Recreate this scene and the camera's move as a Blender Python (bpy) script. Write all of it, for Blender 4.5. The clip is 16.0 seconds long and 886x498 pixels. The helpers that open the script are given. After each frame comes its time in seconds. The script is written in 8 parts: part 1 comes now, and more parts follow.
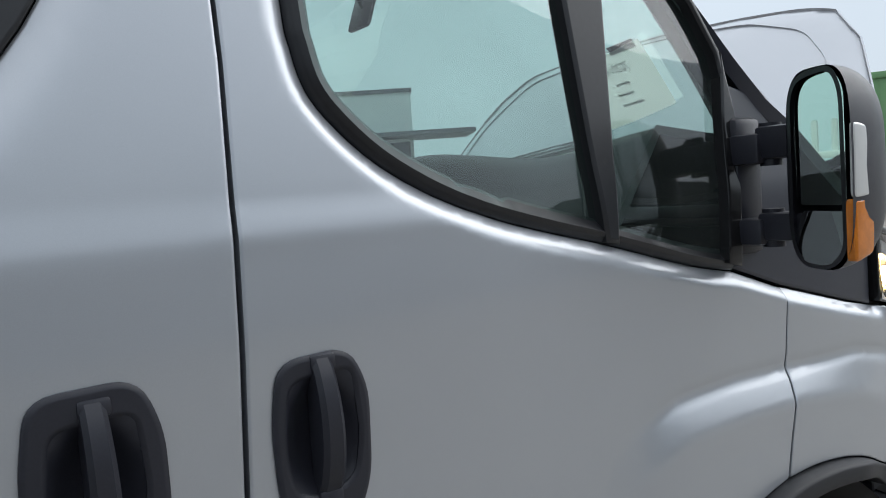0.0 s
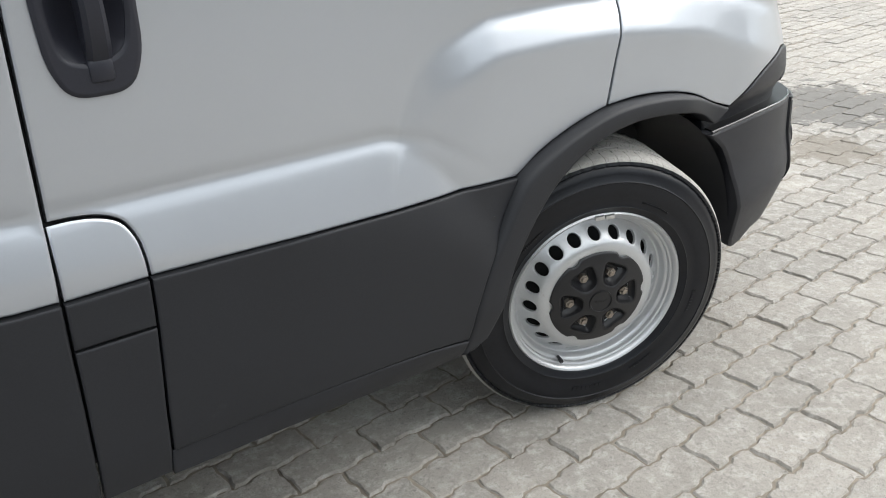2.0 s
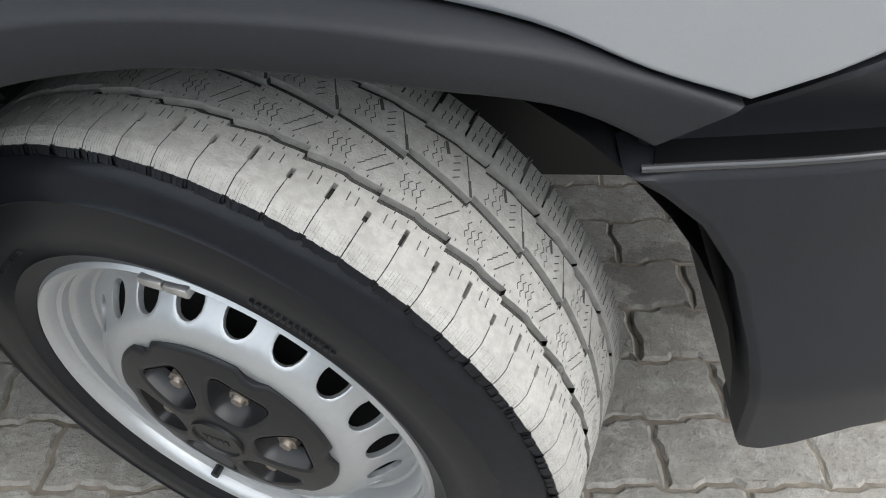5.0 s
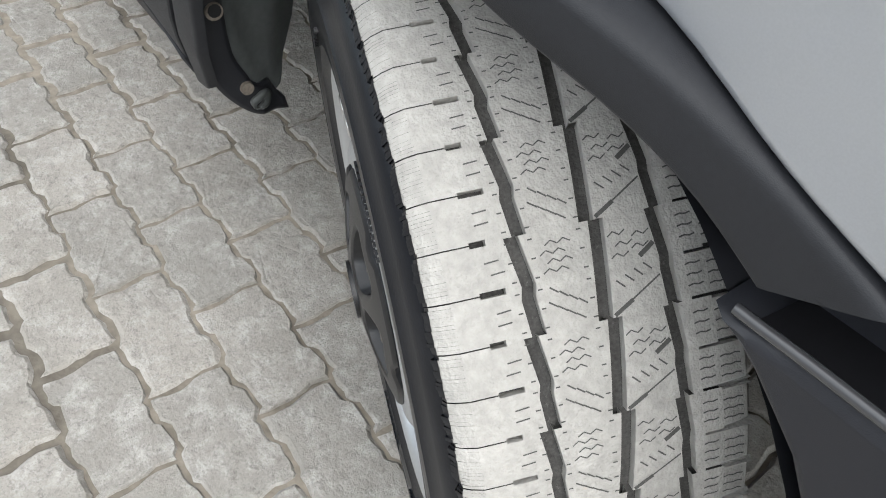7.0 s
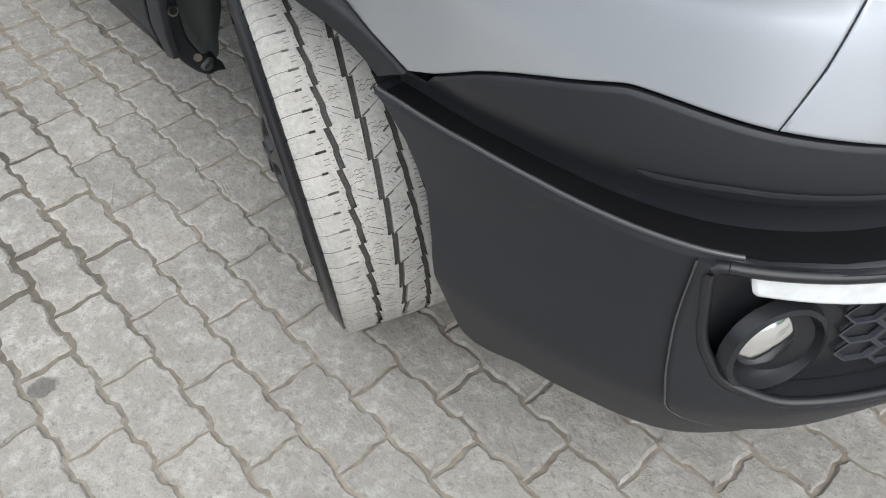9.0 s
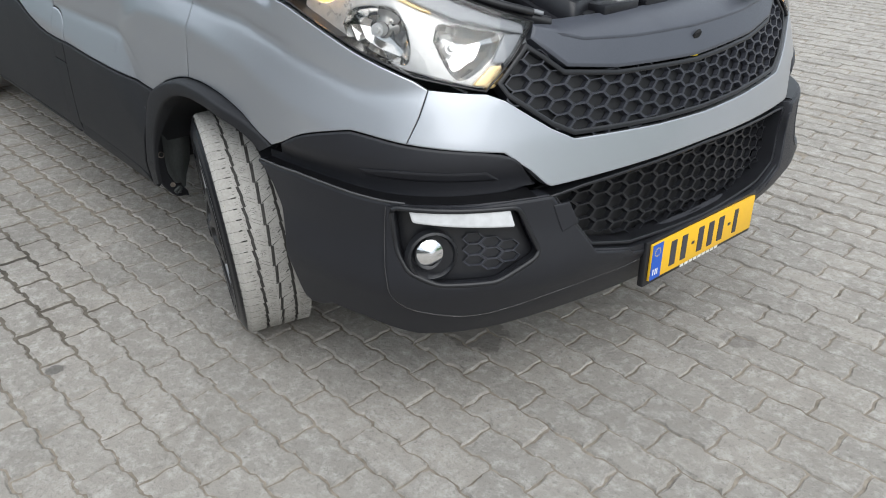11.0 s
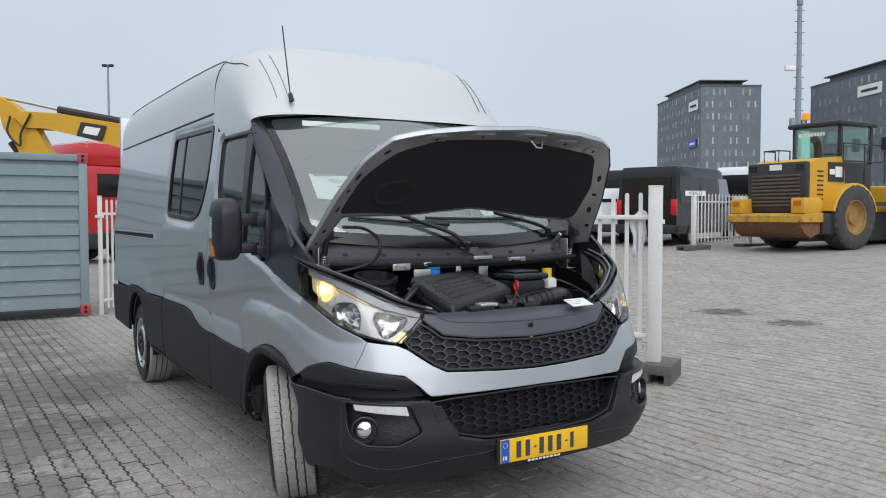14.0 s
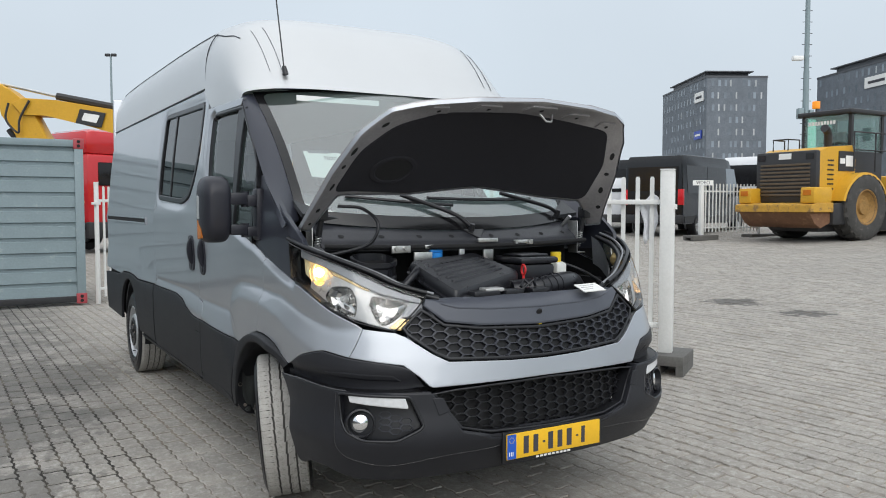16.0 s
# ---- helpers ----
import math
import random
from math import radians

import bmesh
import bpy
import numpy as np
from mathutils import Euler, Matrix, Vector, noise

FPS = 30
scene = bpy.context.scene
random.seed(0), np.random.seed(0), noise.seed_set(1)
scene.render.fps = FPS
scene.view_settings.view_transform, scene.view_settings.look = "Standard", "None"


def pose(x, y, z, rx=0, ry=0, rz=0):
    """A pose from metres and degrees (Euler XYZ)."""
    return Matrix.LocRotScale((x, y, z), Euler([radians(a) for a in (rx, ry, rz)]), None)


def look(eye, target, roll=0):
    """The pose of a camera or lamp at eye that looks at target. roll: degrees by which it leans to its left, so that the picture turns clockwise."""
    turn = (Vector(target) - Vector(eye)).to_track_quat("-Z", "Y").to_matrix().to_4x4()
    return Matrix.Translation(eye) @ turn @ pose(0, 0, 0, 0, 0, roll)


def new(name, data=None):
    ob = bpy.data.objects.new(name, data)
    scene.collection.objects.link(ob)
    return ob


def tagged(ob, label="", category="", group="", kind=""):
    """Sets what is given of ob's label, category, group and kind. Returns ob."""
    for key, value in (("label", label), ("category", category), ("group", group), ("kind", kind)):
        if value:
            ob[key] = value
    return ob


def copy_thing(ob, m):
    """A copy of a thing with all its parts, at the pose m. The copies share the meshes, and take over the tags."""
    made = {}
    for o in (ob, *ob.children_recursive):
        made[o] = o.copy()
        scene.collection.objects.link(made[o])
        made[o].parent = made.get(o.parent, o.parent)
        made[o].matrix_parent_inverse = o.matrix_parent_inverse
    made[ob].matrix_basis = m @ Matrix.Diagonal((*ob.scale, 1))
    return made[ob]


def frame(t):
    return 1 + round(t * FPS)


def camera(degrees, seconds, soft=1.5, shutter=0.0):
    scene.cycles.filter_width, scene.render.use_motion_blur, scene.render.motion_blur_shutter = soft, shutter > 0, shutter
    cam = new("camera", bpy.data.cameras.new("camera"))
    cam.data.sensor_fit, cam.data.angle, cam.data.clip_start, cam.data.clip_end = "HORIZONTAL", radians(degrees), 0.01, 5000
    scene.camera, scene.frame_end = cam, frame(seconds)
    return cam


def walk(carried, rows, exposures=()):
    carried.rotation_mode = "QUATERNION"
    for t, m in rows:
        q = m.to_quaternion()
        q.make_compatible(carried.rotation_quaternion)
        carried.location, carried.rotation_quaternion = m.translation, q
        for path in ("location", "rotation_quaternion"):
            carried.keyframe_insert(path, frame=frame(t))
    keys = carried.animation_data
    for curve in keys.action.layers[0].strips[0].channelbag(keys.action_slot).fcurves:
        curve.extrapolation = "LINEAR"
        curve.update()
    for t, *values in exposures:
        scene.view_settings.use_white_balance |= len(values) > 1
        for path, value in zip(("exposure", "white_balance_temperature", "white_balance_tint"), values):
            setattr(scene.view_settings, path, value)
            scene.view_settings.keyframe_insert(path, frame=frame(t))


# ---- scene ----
cam = camera(57.8, 16.0, soft=1.0)
PATH = [
    (0, (-1.456, -1.874, 1.437), (-0.33, -0.229, 1.287), -4.1),
    (0.5, (-1.487, -1.961, 1.388), (-0.376, -0.349, 0.978), -3.0),
    (1, (-1.5, -2.014, 1.302), (-0.407, -0.474, 0.643), -3.1),
    (1.5, (-1.466, -2.08, 1.283), (-0.407, -0.593, 0.466), -2.8),
    (2, (-1.293, -2.121, 1.281), (-0.258, -0.636, 0.431), -2.8),
    (2.5, (-0.982, -2.103, 1.236), (0.02, -0.613, 0.355), -2.9),
    (3, (-0.658, -2.038, 1.172), (0.298, -0.589, 0.178), -3.2),
    (3.5, (-0.345, -1.978, 1.131), (0.567, -0.558, 0.058), -3.0),
    (4, (-0.063, -1.773, 1.072), (0.547, -0.355, -0.2), -1.1),
    (4.2, (0.008, -1.678, 1.065), (0.472, -0.247, -0.252), -1.4),
    (6.3, (0.402, -1.259, 0.947), (-0.517, -0.156, -0.445), 3.0),
    (6.5, (0.418, -1.244, 0.952), (-0.598, -0.243, -0.449), 3.8),
    (7, (0.442, -1.218, 0.952), (-0.698, -0.389, -0.466), 3.1),
    (7.5, (0.446, -1.231, 0.947), (-0.712, -0.44, -0.479), 1.5),
    (8, (0.533, -1.291, 1.008), (-0.615, -0.497, -0.425), -0.4),
    (8.5, (0.741, -1.351, 1.16), (-0.375, -0.51, -0.27), -0.2),
    (9, (1.046, -1.437, 1.253), (-0.059, -0.563, -0.167), -1.2),
    (9.2, (1.206, -1.471, 1.302), (0.098, -0.595, -0.113), -1.5),
    (11.3, (2.281, -1.965, 1.436), (0.927, -0.779, 0.565), 0.1),
    (11.5, (2.392, -1.991, 1.447), (1.029, -0.811, 0.582), -0.1),
    (12, (2.685, -2.081, 1.482), (1.219, -0.846, 0.908), 0.0),
    (12.5, (3.018, -2.145, 1.489), (1.437, -1.002, 1.046), -0.4),
    (13, (3.403, -2.218, 1.522), (1.76, -1.156, 1.106), -0.2),
    (13.5, (3.739, -2.296, 1.497), (2.042, -1.256, 1.308), -0.1),
    (14, (4.05, -2.336, 1.502), (2.337, -1.307, 1.416), -0.1),
    (14.5, (4.27, -2.321, 1.481), (2.554, -1.299, 1.397), -0.1),
    (15, (4.298, -2.335, 1.474), (2.576, -1.32, 1.397), -0.1),
    (15.5, (4.102, -2.287, 1.457), (2.38, -1.274, 1.375), -0.1),
    (16, (3.831, -2.195, 1.442), (2.113, -1.175, 1.335), -0.0),
]
walk(cam, [(t, look(eye, target, roll)) for t, eye, target, roll in PATH], exposures=[(0, -0.08, 6150, 10), (0.6, 0.22, 6600, 10), (1, 0.5, 6640, 10), (1.5, 0.62, 6550, 10), (2.5, 0.70, 6450, 10), (4, 0.66, 6360, 10), (7, 0.84, 6330, 10), (8.5, 0.76, 6290, 10), (9, 0.55, 6300, 10), (11.5, 0.14, 6190, 10), (12.5, 0.09, 6060, 11), (13.0, 0.03, 6070, 11), (13.5, -0.20, 6070, 11), (14, -0.30, 6170, 10), (15, -0.28, 6260, 10), (16, -0.18, 6300, 10)])

# ---------------- sky and light ----------------
world = bpy.data.worlds.new("overcast_sky")
scene.world = world
world.use_nodes = True
wn = world.node_tree
bg = wn.nodes["Background"]
sky = wn.nodes.new("ShaderNodeTexSky")
sky.sky_type = "NISHITA"
sky.sun_disc = False
sky.sun_elevation = radians(38)
sky.sun_rotation = radians(105.5)
sky.dust_density = 4.0
wtc = wn.nodes.new("ShaderNodeTexCoord")
wsep = wn.nodes.new("ShaderNodeSeparateXYZ")
wn.links.new(wtc.outputs["Generated"], wsep.inputs[0])
cloud = wn.nodes.new("ShaderNodeValToRGB")
cloud.color_ramp.elements[0].position = 0.0
cloud.color_ramp.elements[0].color = (7.5, 8.3, 8.9, 1)
cloud.color_ramp.elements[1].position = 1.0
cloud.color_ramp.elements[1].color = (17.0, 17.3, 17.4, 1)
e = cloud.color_ramp.elements.new(0.35)
e.color = (8.4, 9.25, 9.9, 1)
wn.links.new(wsep.outputs[2], cloud.inputs[0])
wnoise = wn.nodes.new("ShaderNodeTexNoise")
wnoise.inputs["Scale"].default_value = 1.6
wnoise.inputs["Detail"].default_value = 5.0
wn.links.new(wtc.outputs["Generated"], wnoise.inputs[0])
wmap = wn.nodes.new("ShaderNodeMapRange")
wmap.inputs["To Min"].default_value = 0.86
wmap.inputs["To Max"].default_value = 1.14
wn.links.new(wnoise.outputs[0], wmap.inputs[0])
wmul = wn.nodes.new("ShaderNodeVectorMath")
wmul.operation = "SCALE"
wn.links.new(cloud.outputs[0], wmul.inputs[0])
wn.links.new(wmap.outputs[0], wmul.inputs["Scale"])
wmix = wn.nodes.new("ShaderNodeMixRGB")
wmix.inputs[0].default_value = 0.93
wn.links.new(sky.outputs[0], wmix.inputs[1])
wn.links.new(wmul.outputs[0], wmix.inputs[2])
wn.links.new(wmix.outputs[0], bg.inputs[0])
bg.inputs[1].default_value = 0.1

sun = new("sun", bpy.data.lights.new("sun", "SUN"))
sun.data.energy = 1.75
sun.data.angle = radians(60)
sun.data.color = (1.0, 0.97, 0.92)
sun.matrix_world = look((9, -2.5, 7.5), (0, 0, 0))


# ---------------- materials ----------------
def mat(name, col, rough=0.5, metal=0.0, var=0.12, scale=6.0, fine=60.0, bump=0.0, bscale=200.0, coat=0.0, spec=0.5,
        trans=0.0, ior=1.45, emit=None, power=0.0, rvar=0.1, flecks=None, random_tone=0.0, tint2=None, alpha=1.0):
    m = bpy.data.materials.new(name)
    m.use_nodes = True
    nt = m.node_tree
    b = nt.nodes["Principled BSDF"]
    b.inputs["Metallic"].default_value = metal
    b.inputs["Specular IOR Level"].default_value = spec
    b.inputs["Coat Weight"].default_value = coat
    b.inputs["Coat Roughness"].default_value = 0.03
    b.inputs["Transmission Weight"].default_value = trans
    b.inputs["IOR"].default_value = ior
    b.inputs["Alpha"].default_value = alpha
    if emit:
        b.inputs["Emission Color"].default_value = (*emit, 1)
        b.inputs["Emission Strength"].default_value = power
    tc = nt.nodes.new("ShaderNodeTexCoord")
    n1 = nt.nodes.new("ShaderNodeTexNoise")
    n1.inputs["Scale"].default_value = scale
    n1.inputs["Detail"].default_value = 6.0
    n1.inputs["Roughness"].default_value = 0.6
    n2 = nt.nodes.new("ShaderNodeTexNoise")
    n2.inputs["Scale"].default_value = fine
    n2.inputs["Detail"].default_value = 4.0
    for n in (n1, n2):
        nt.links.new(tc.outputs["Object"], n.inputs[0])
    add = nt.nodes.new("ShaderNodeMath")
    add.operation = "ADD"
    nt.links.new(n1.outputs[0], add.inputs[0])
    nt.links.new(n2.outputs[0], add.inputs[1])
    src = add.outputs[0]
    if random_tone:
        oi = nt.nodes.new("ShaderNodeObjectInfo")
        ge = nt.nodes.new("ShaderNodeNewGeometry")
        ad = nt.nodes.new("ShaderNodeMath")
        ad.operation = "ADD"
        nt.links.new(oi.outputs["Random"], ad.inputs[0])
        nt.links.new(ge.outputs["Random Per Island"], ad.inputs[1])
        fr = nt.nodes.new("ShaderNodeMath")
        fr.operation = "FRACT"
        nt.links.new(ad.outputs[0], fr.inputs[0])
        mr = nt.nodes.new("ShaderNodeMapRange")
        mr.inputs["To Min"].default_value = -random_tone
        mr.inputs["To Max"].default_value = random_tone
        nt.links.new(fr.outputs[0], mr.inputs[0])
        a2 = nt.nodes.new("ShaderNodeMath")
        a2.operation = "ADD"
        nt.links.new(src, a2.inputs[0])
        nt.links.new(mr.outputs[0], a2.inputs[1])
        src = a2.outputs[0]
    ramp = nt.nodes.new("ShaderNodeMapRange")
    ramp.inputs["From Min"].default_value = 0.6
    ramp.inputs["From Max"].default_value = 1.4
    nt.links.new(src, ramp.inputs[0])
    mix = nt.nodes.new("ShaderNodeMixRGB")
    lo = [c * (1 - var) for c in col] if not tint2 else tint2
    mix.inputs[1].default_value = (*lo, 1)
    mix.inputs[2].default_value = (*[min(1, c * (1 + var)) for c in col], 1)
    nt.links.new(ramp.outputs[0], mix.inputs[0])
    out = mix.outputs[0]
    if flecks:
        fcol, fscale, fpos, famt = flecks
        vn = nt.nodes.new("ShaderNodeTexNoise")
        vn.inputs["Scale"].default_value = fscale
        vn.inputs["Detail"].default_value = 8.0
        vn.inputs["Roughness"].default_value = 0.7
        nt.links.new(tc.outputs["Object"], vn.inputs[0])
        fm = nt.nodes.new("ShaderNodeMapRange")
        fm.inputs["From Min"].default_value = fpos
        fm.inputs["From Max"].default_value = fpos + 0.08
        fm.inputs["To Max"].default_value = famt
        nt.links.new(vn.outputs[0], fm.inputs[0])
        mx = nt.nodes.new("ShaderNodeMixRGB")
        nt.links.new(fm.outputs[0], mx.inputs[0])
        nt.links.new(out, mx.inputs[1])
        mx.inputs[2].default_value = (*fcol, 1)
        out = mx.outputs[0]
    nt.links.new(out, b.inputs["Base Color"])
    rr = nt.nodes.new("ShaderNodeMapRange")
    rr.inputs["To Min"].default_value = max(0.0, rough * (1 - rvar))
    rr.inputs["To Max"].default_value = min(1, rough * (1 + rvar))
    nt.links.new(n1.outputs[0], rr.inputs[0])
    nt.links.new(rr.outputs[0], b.inputs["Roughness"])
    if bump:
        n3 = nt.nodes.new("ShaderNodeTexNoise")
        n3.inputs["Scale"].default_value = bscale
        n3.inputs["Detail"].default_value = 5.0
        nt.links.new(tc.outputs["Object"], n3.inputs[0])
        bp = nt.nodes.new("ShaderNodeBump")
        bp.inputs["Strength"].default_value = bump
        bp.inputs["Distance"].default_value = 0.004
        nt.links.new(n3.outputs[0], bp.inputs["Height"])
        nt.links.new(bp.outputs[0], b.inputs["Normal"])
    return m


def glass(name, col, rough=0.0, low=0.075, haze=0.0):
    """Clear pane: mostly see-through with a real reflection."""
    m = bpy.data.materials.new(name)
    m.use_nodes = True
    nt = m.node_tree
    nt.nodes.remove(nt.nodes["Principled BSDF"])
    out = nt.nodes["Material Output"]
    tr = nt.nodes.new("ShaderNodeBsdfTransparent")
    tr.inputs[0].default_value = (*col, 1)
    gl = nt.nodes.new("ShaderNodeBsdfGlossy")
    gl.inputs["Roughness"].default_value = rough
    fr = nt.nodes.new("ShaderNodeLayerWeight")
    fr.inputs[0].default_value = 0.5
    pw = nt.nodes.new("ShaderNodeMath")
    pw.operation = "POWER"
    pw.inputs[1].default_value = 4.5
    nt.links.new(fr.outputs["Facing"], pw.inputs[0])
    mr = nt.nodes.new("ShaderNodeMapRange")
    mr.inputs["To Min"].default_value = low
    mr.inputs["To Max"].default_value = 0.95
    nt.links.new(pw.outputs[0], mr.inputs[0])
    mx = nt.nodes.new("ShaderNodeMixShader")
    nt.links.new(mr.outputs[0], mx.inputs[0])
    nt.links.new(tr.outputs[0], mx.inputs[1])
    nt.links.new(gl.outputs[0], mx.inputs[2])
    end = mx.outputs[0]
    # pale teal film that paints sky haze onto the pane
    if haze:
        df = nt.nodes.new("ShaderNodeBsdfDiffuse")
        df.inputs[0].default_value = (0.46, 0.55, 0.53, 1)
        tc = nt.nodes.new("ShaderNodeTexCoord")
        nz = nt.nodes.new("ShaderNodeTexNoise")
        nz.inputs["Scale"].default_value = 3.0
        nz.inputs["Detail"].default_value = 8.0
        nt.links.new(tc.outputs["Object"], nz.inputs[0])
        m2 = nt.nodes.new("ShaderNodeMapRange")
        m2.inputs["From Min"].default_value = 0.3
        m2.inputs["From Max"].default_value = 0.7
        m2.inputs["To Min"].default_value = haze * 0.6
        m2.inputs["To Max"].default_value = haze * 1.4
        nt.links.new(nz.outputs[0], m2.inputs[0])
        mx2 = nt.nodes.new("ShaderNodeMixShader")
        nt.links.new(m2.outputs[0], mx2.inputs[0])
        nt.links.new(end, mx2.inputs[1])
        nt.links.new(df.outputs[0], mx2.inputs[2])
        end = mx2.outputs[0]
    nt.links.new(end, out.inputs[0])
    return m


def thin_sheet(name, col):
    """Paper that lets light through."""
    m = bpy.data.materials.new(name)
    m.use_nodes = True
    nt = m.node_tree
    nt.nodes.remove(nt.nodes["Principled BSDF"])
    df = nt.nodes.new("ShaderNodeBsdfDiffuse")
    tl = nt.nodes.new("ShaderNodeBsdfTranslucent")
    df.inputs[0].default_value = tl.inputs[0].default_value = (*col, 1)
    mx = nt.nodes.new("ShaderNodeMixShader")
    mx.inputs[0].default_value = 0.4
    nt.links.new(df.outputs[0], mx.inputs[1])
    nt.links.new(tl.outputs[0], mx.inputs[2])
    nt.links.new(mx.outputs[0], nt.nodes["Material Output"].inputs[0])
    return m


SILVER = mat("silver_paint", (0.418, 0.438, 0.470), 0.37, 0.66, var=0.05, scale=2, fine=900, coat=0.75, rvar=0.06, spec=0.5)
ROOFWHITE = mat("silver_roof_paint", (0.56, 0.57, 0.575), 0.40, 0.55, var=0.03, scale=2, fine=600, coat=0.6, rvar=0.06)
PLASTIC = mat("black_textured_plastic", (0.0175, 0.0183, 0.0212), 0.52, var=0.15, scale=5, fine=300, bump=0.12, bscale=1500, spec=0.34, flecks=((0.06, 0.06, 0.06), 9.0, 0.64, 0.25))
BUMPERPL = mat("weathered_bumper_plastic", (0.0168, 0.0175, 0.0215), 0.46, var=0.15, scale=5, fine=300, bump=0.12, bscale=1500, spec=0.40, flecks=((0.05, 0.049, 0.047), 11.0, 0.63, 0.3))
PLASTIC2 = mat("black_smooth_plastic", (0.0135, 0.014, 0.0165), 0.33, var=0.15, scale=8, fine=120, flecks=((0.04, 0.039, 0.038), 14.0, 0.64, 0.3))
GLOSSBLK = mat("gloss_black", (0.010, 0.010, 0.011), 0.16, var=0.1)
# lighter than the bumper, so its edges carry a painted highlight
LIPBLK = mat("bumper_edge_highlight", (0.045, 0.045, 0.048), 0.26, var=0.1, coat=0.5)
PILLAR = mat("pillar_dark_grey", (0.029, 0.032, 0.044), 0.34, var=0.06, scale=4, fine=300)
# near-black for underbody parts; also paints shade into holes and cavities
DARK = mat("black_and_cavity_shade", (0.012, 0.012, 0.013), 0.8, var=0.2)
LINER = mat("hood_insulation_felt", (0.017, 0.0165, 0.021), 0.95, var=0.3, scale=20, fine=200, bump=0.5, bscale=350)
RUBBER = mat("tyre_sidewall_rubber", (0.0095, 0.0102, 0.0128), 0.30, spec=0.30, var=0.25, scale=16, fine=120, bump=0.06, bscale=500, flecks=((0.016, 0.016, 0.017), 7, 0.62, 0.35))
TREAD = mat("dusty_tread_rubber", (0.385, 0.372, 0.347), 0.92, var=0.15, scale=22, fine=140, bump=0.5, bscale=420, tint2=(0.29, 0.28, 0.26), flecks=((0.45, 0.436, 0.408), 34, 0.56, 0.6))
GROOVE = mat("groove_rubber", (0.055, 0.053, 0.05), 0.9, var=0.5, scale=60, fine=400, bump=0.4, bscale=700, flecks=((0.16, 0.155, 0.145), 160, 0.6, 0.5))
SIPE = mat("sipe_dark_rubber", (0.075, 0.073, 0.069), 0.9, var=0.3, scale=60, fine=300)
GRILLEPL = mat("grille_grey_plastic", (0.036, 0.038, 0.047), 0.34, var=0.15, scale=20, fine=200)
GREENWALL = mat("green_cabin_panel", (0.13, 0.26, 0.12), 0.6, var=0.12, scale=1.5, fine=30)
HALLWHITE = mat("pale_hall_cladding", (0.62, 0.64, 0.64), 0.6, var=0.08, scale=0.4, fine=5)
SLAMPL = mat("grey_satin_plastic", (0.069, 0.075, 0.092), 0.38, var=0.08, scale=9, fine=200, bump=0.08, bscale=900)
COWLPL = mat("weathered_cowl_plastic", (0.026, 0.027, 0.033), 0.40, var=0.15, scale=7, fine=200, bump=0.1, bscale=900)
BAYPL = mat("dusty_engine_plastic", (0.016, 0.0165, 0.020), 0.28, var=0.25, scale=14, fine=160, bump=0.12, bscale=700, flecks=((0.05, 0.049, 0.047), 18, 0.62, 0.35))
RIMPAINT = mat("rim_silver_paint", (0.52, 0.53, 0.54), 0.36, 0.6, var=0.05, scale=10, fine=200, flecks=((0.33, 0.30, 0.27), 40, 0.66, 0.5))
NUTMETAL = mat("rusty_zinc", (0.30, 0.26, 0.22), 0.5, 0.7, var=0.35, scale=90, fine=300)
CHROME = mat("reflector_chrome", (0.88, 0.88, 0.89), 0.13, 1.0, var=0.02)
SATIN = mat("satin_lamp_bezel", (0.62, 0.62, 0.61), 0.34, 0.55, var=0.05)
STEEL = mat("zinc_steel", (0.55, 0.55, 0.54), 0.35, 0.9, var=0.2, scale=40)
GLASSCLR = glass("windscreen_glass", (0.82, 0.96, 0.94), low=0.26, haze=0.10)
GLASSDOOR = glass("door_glass", (0.80, 0.97, 0.89), low=0.10, haze=0.02)
GLASSDARK = glass("tinted_glass", (0.055, 0.06, 0.065))
LENS = glass("lamp_lens", (0.96, 0.96, 0.96), low=0.05)
SHEET = thin_sheet("thin_paper", (0.92, 0.92, 0.88))
MIRROR = mat("mirror_glass", (0.8, 0.82, 0.82), 0.02, 1.0, var=0.01)
AMBER = mat("amber_lens", (0.75, 0.24, 0.03), 0.15, var=0.15, scale=60, trans=0.35)
CLEARWHITE = mat("white_lens", (0.60, 0.61, 0.62), 0.2, var=0.12, scale=20, emit=(1, 0.97, 0.92), power=0.02)
WARM = mat("warm_bulb", (1, 0.75, 0.3), 0.4, emit=(1.0, 0.58, 0.20), power=55.0)
GUARDPL = mat("worn_grey_guard_plastic", (0.062, 0.067, 0.066), 0.36, var=0.25, scale=12, fine=120)
LAMPGREY = mat("grey_lamp_band", (0.24, 0.25, 0.265), 0.35, 0.2, var=0.15, scale=20)
LAMPSATIN = mat("satin_lamp_reflector", (0.50, 0.495, 0.485), 0.28, 0.45, var=0.2, scale=25)
BOWL = mat("lamp_bowl_chrome", (0.60, 0.59, 0.575), 0.10, 1.0, var=0.2, scale=40)
# near-black that paints the shade seen through the grille's cells
GRILLEBK = mat("grille_depth_shade", (0.006, 0.0065, 0.008), 0.6, var=0.3, scale=60)
RUSTY = mat("rusty_steel", (0.17, 0.085, 0.045), 0.8, var=0.25, scale=3, fine=30, flecks=((0.30, 0.17, 0.08), 7, 0.55, 0.6))
BUCKET = mat("worn_orange_bucket_steel", (0.33, 0.17, 0.075), 0.65, var=0.2, scale=3, fine=30, flecks=((0.14, 0.075, 0.05), 5, 0.55, 0.7))
# amber of the indicator tray; elsewhere paints the bulb's warm glow
WARM2 = mat("amber_and_warm_glow", (0.9, 0.64, 0.30), 0.25, 0.6, var=0.2, scale=30)
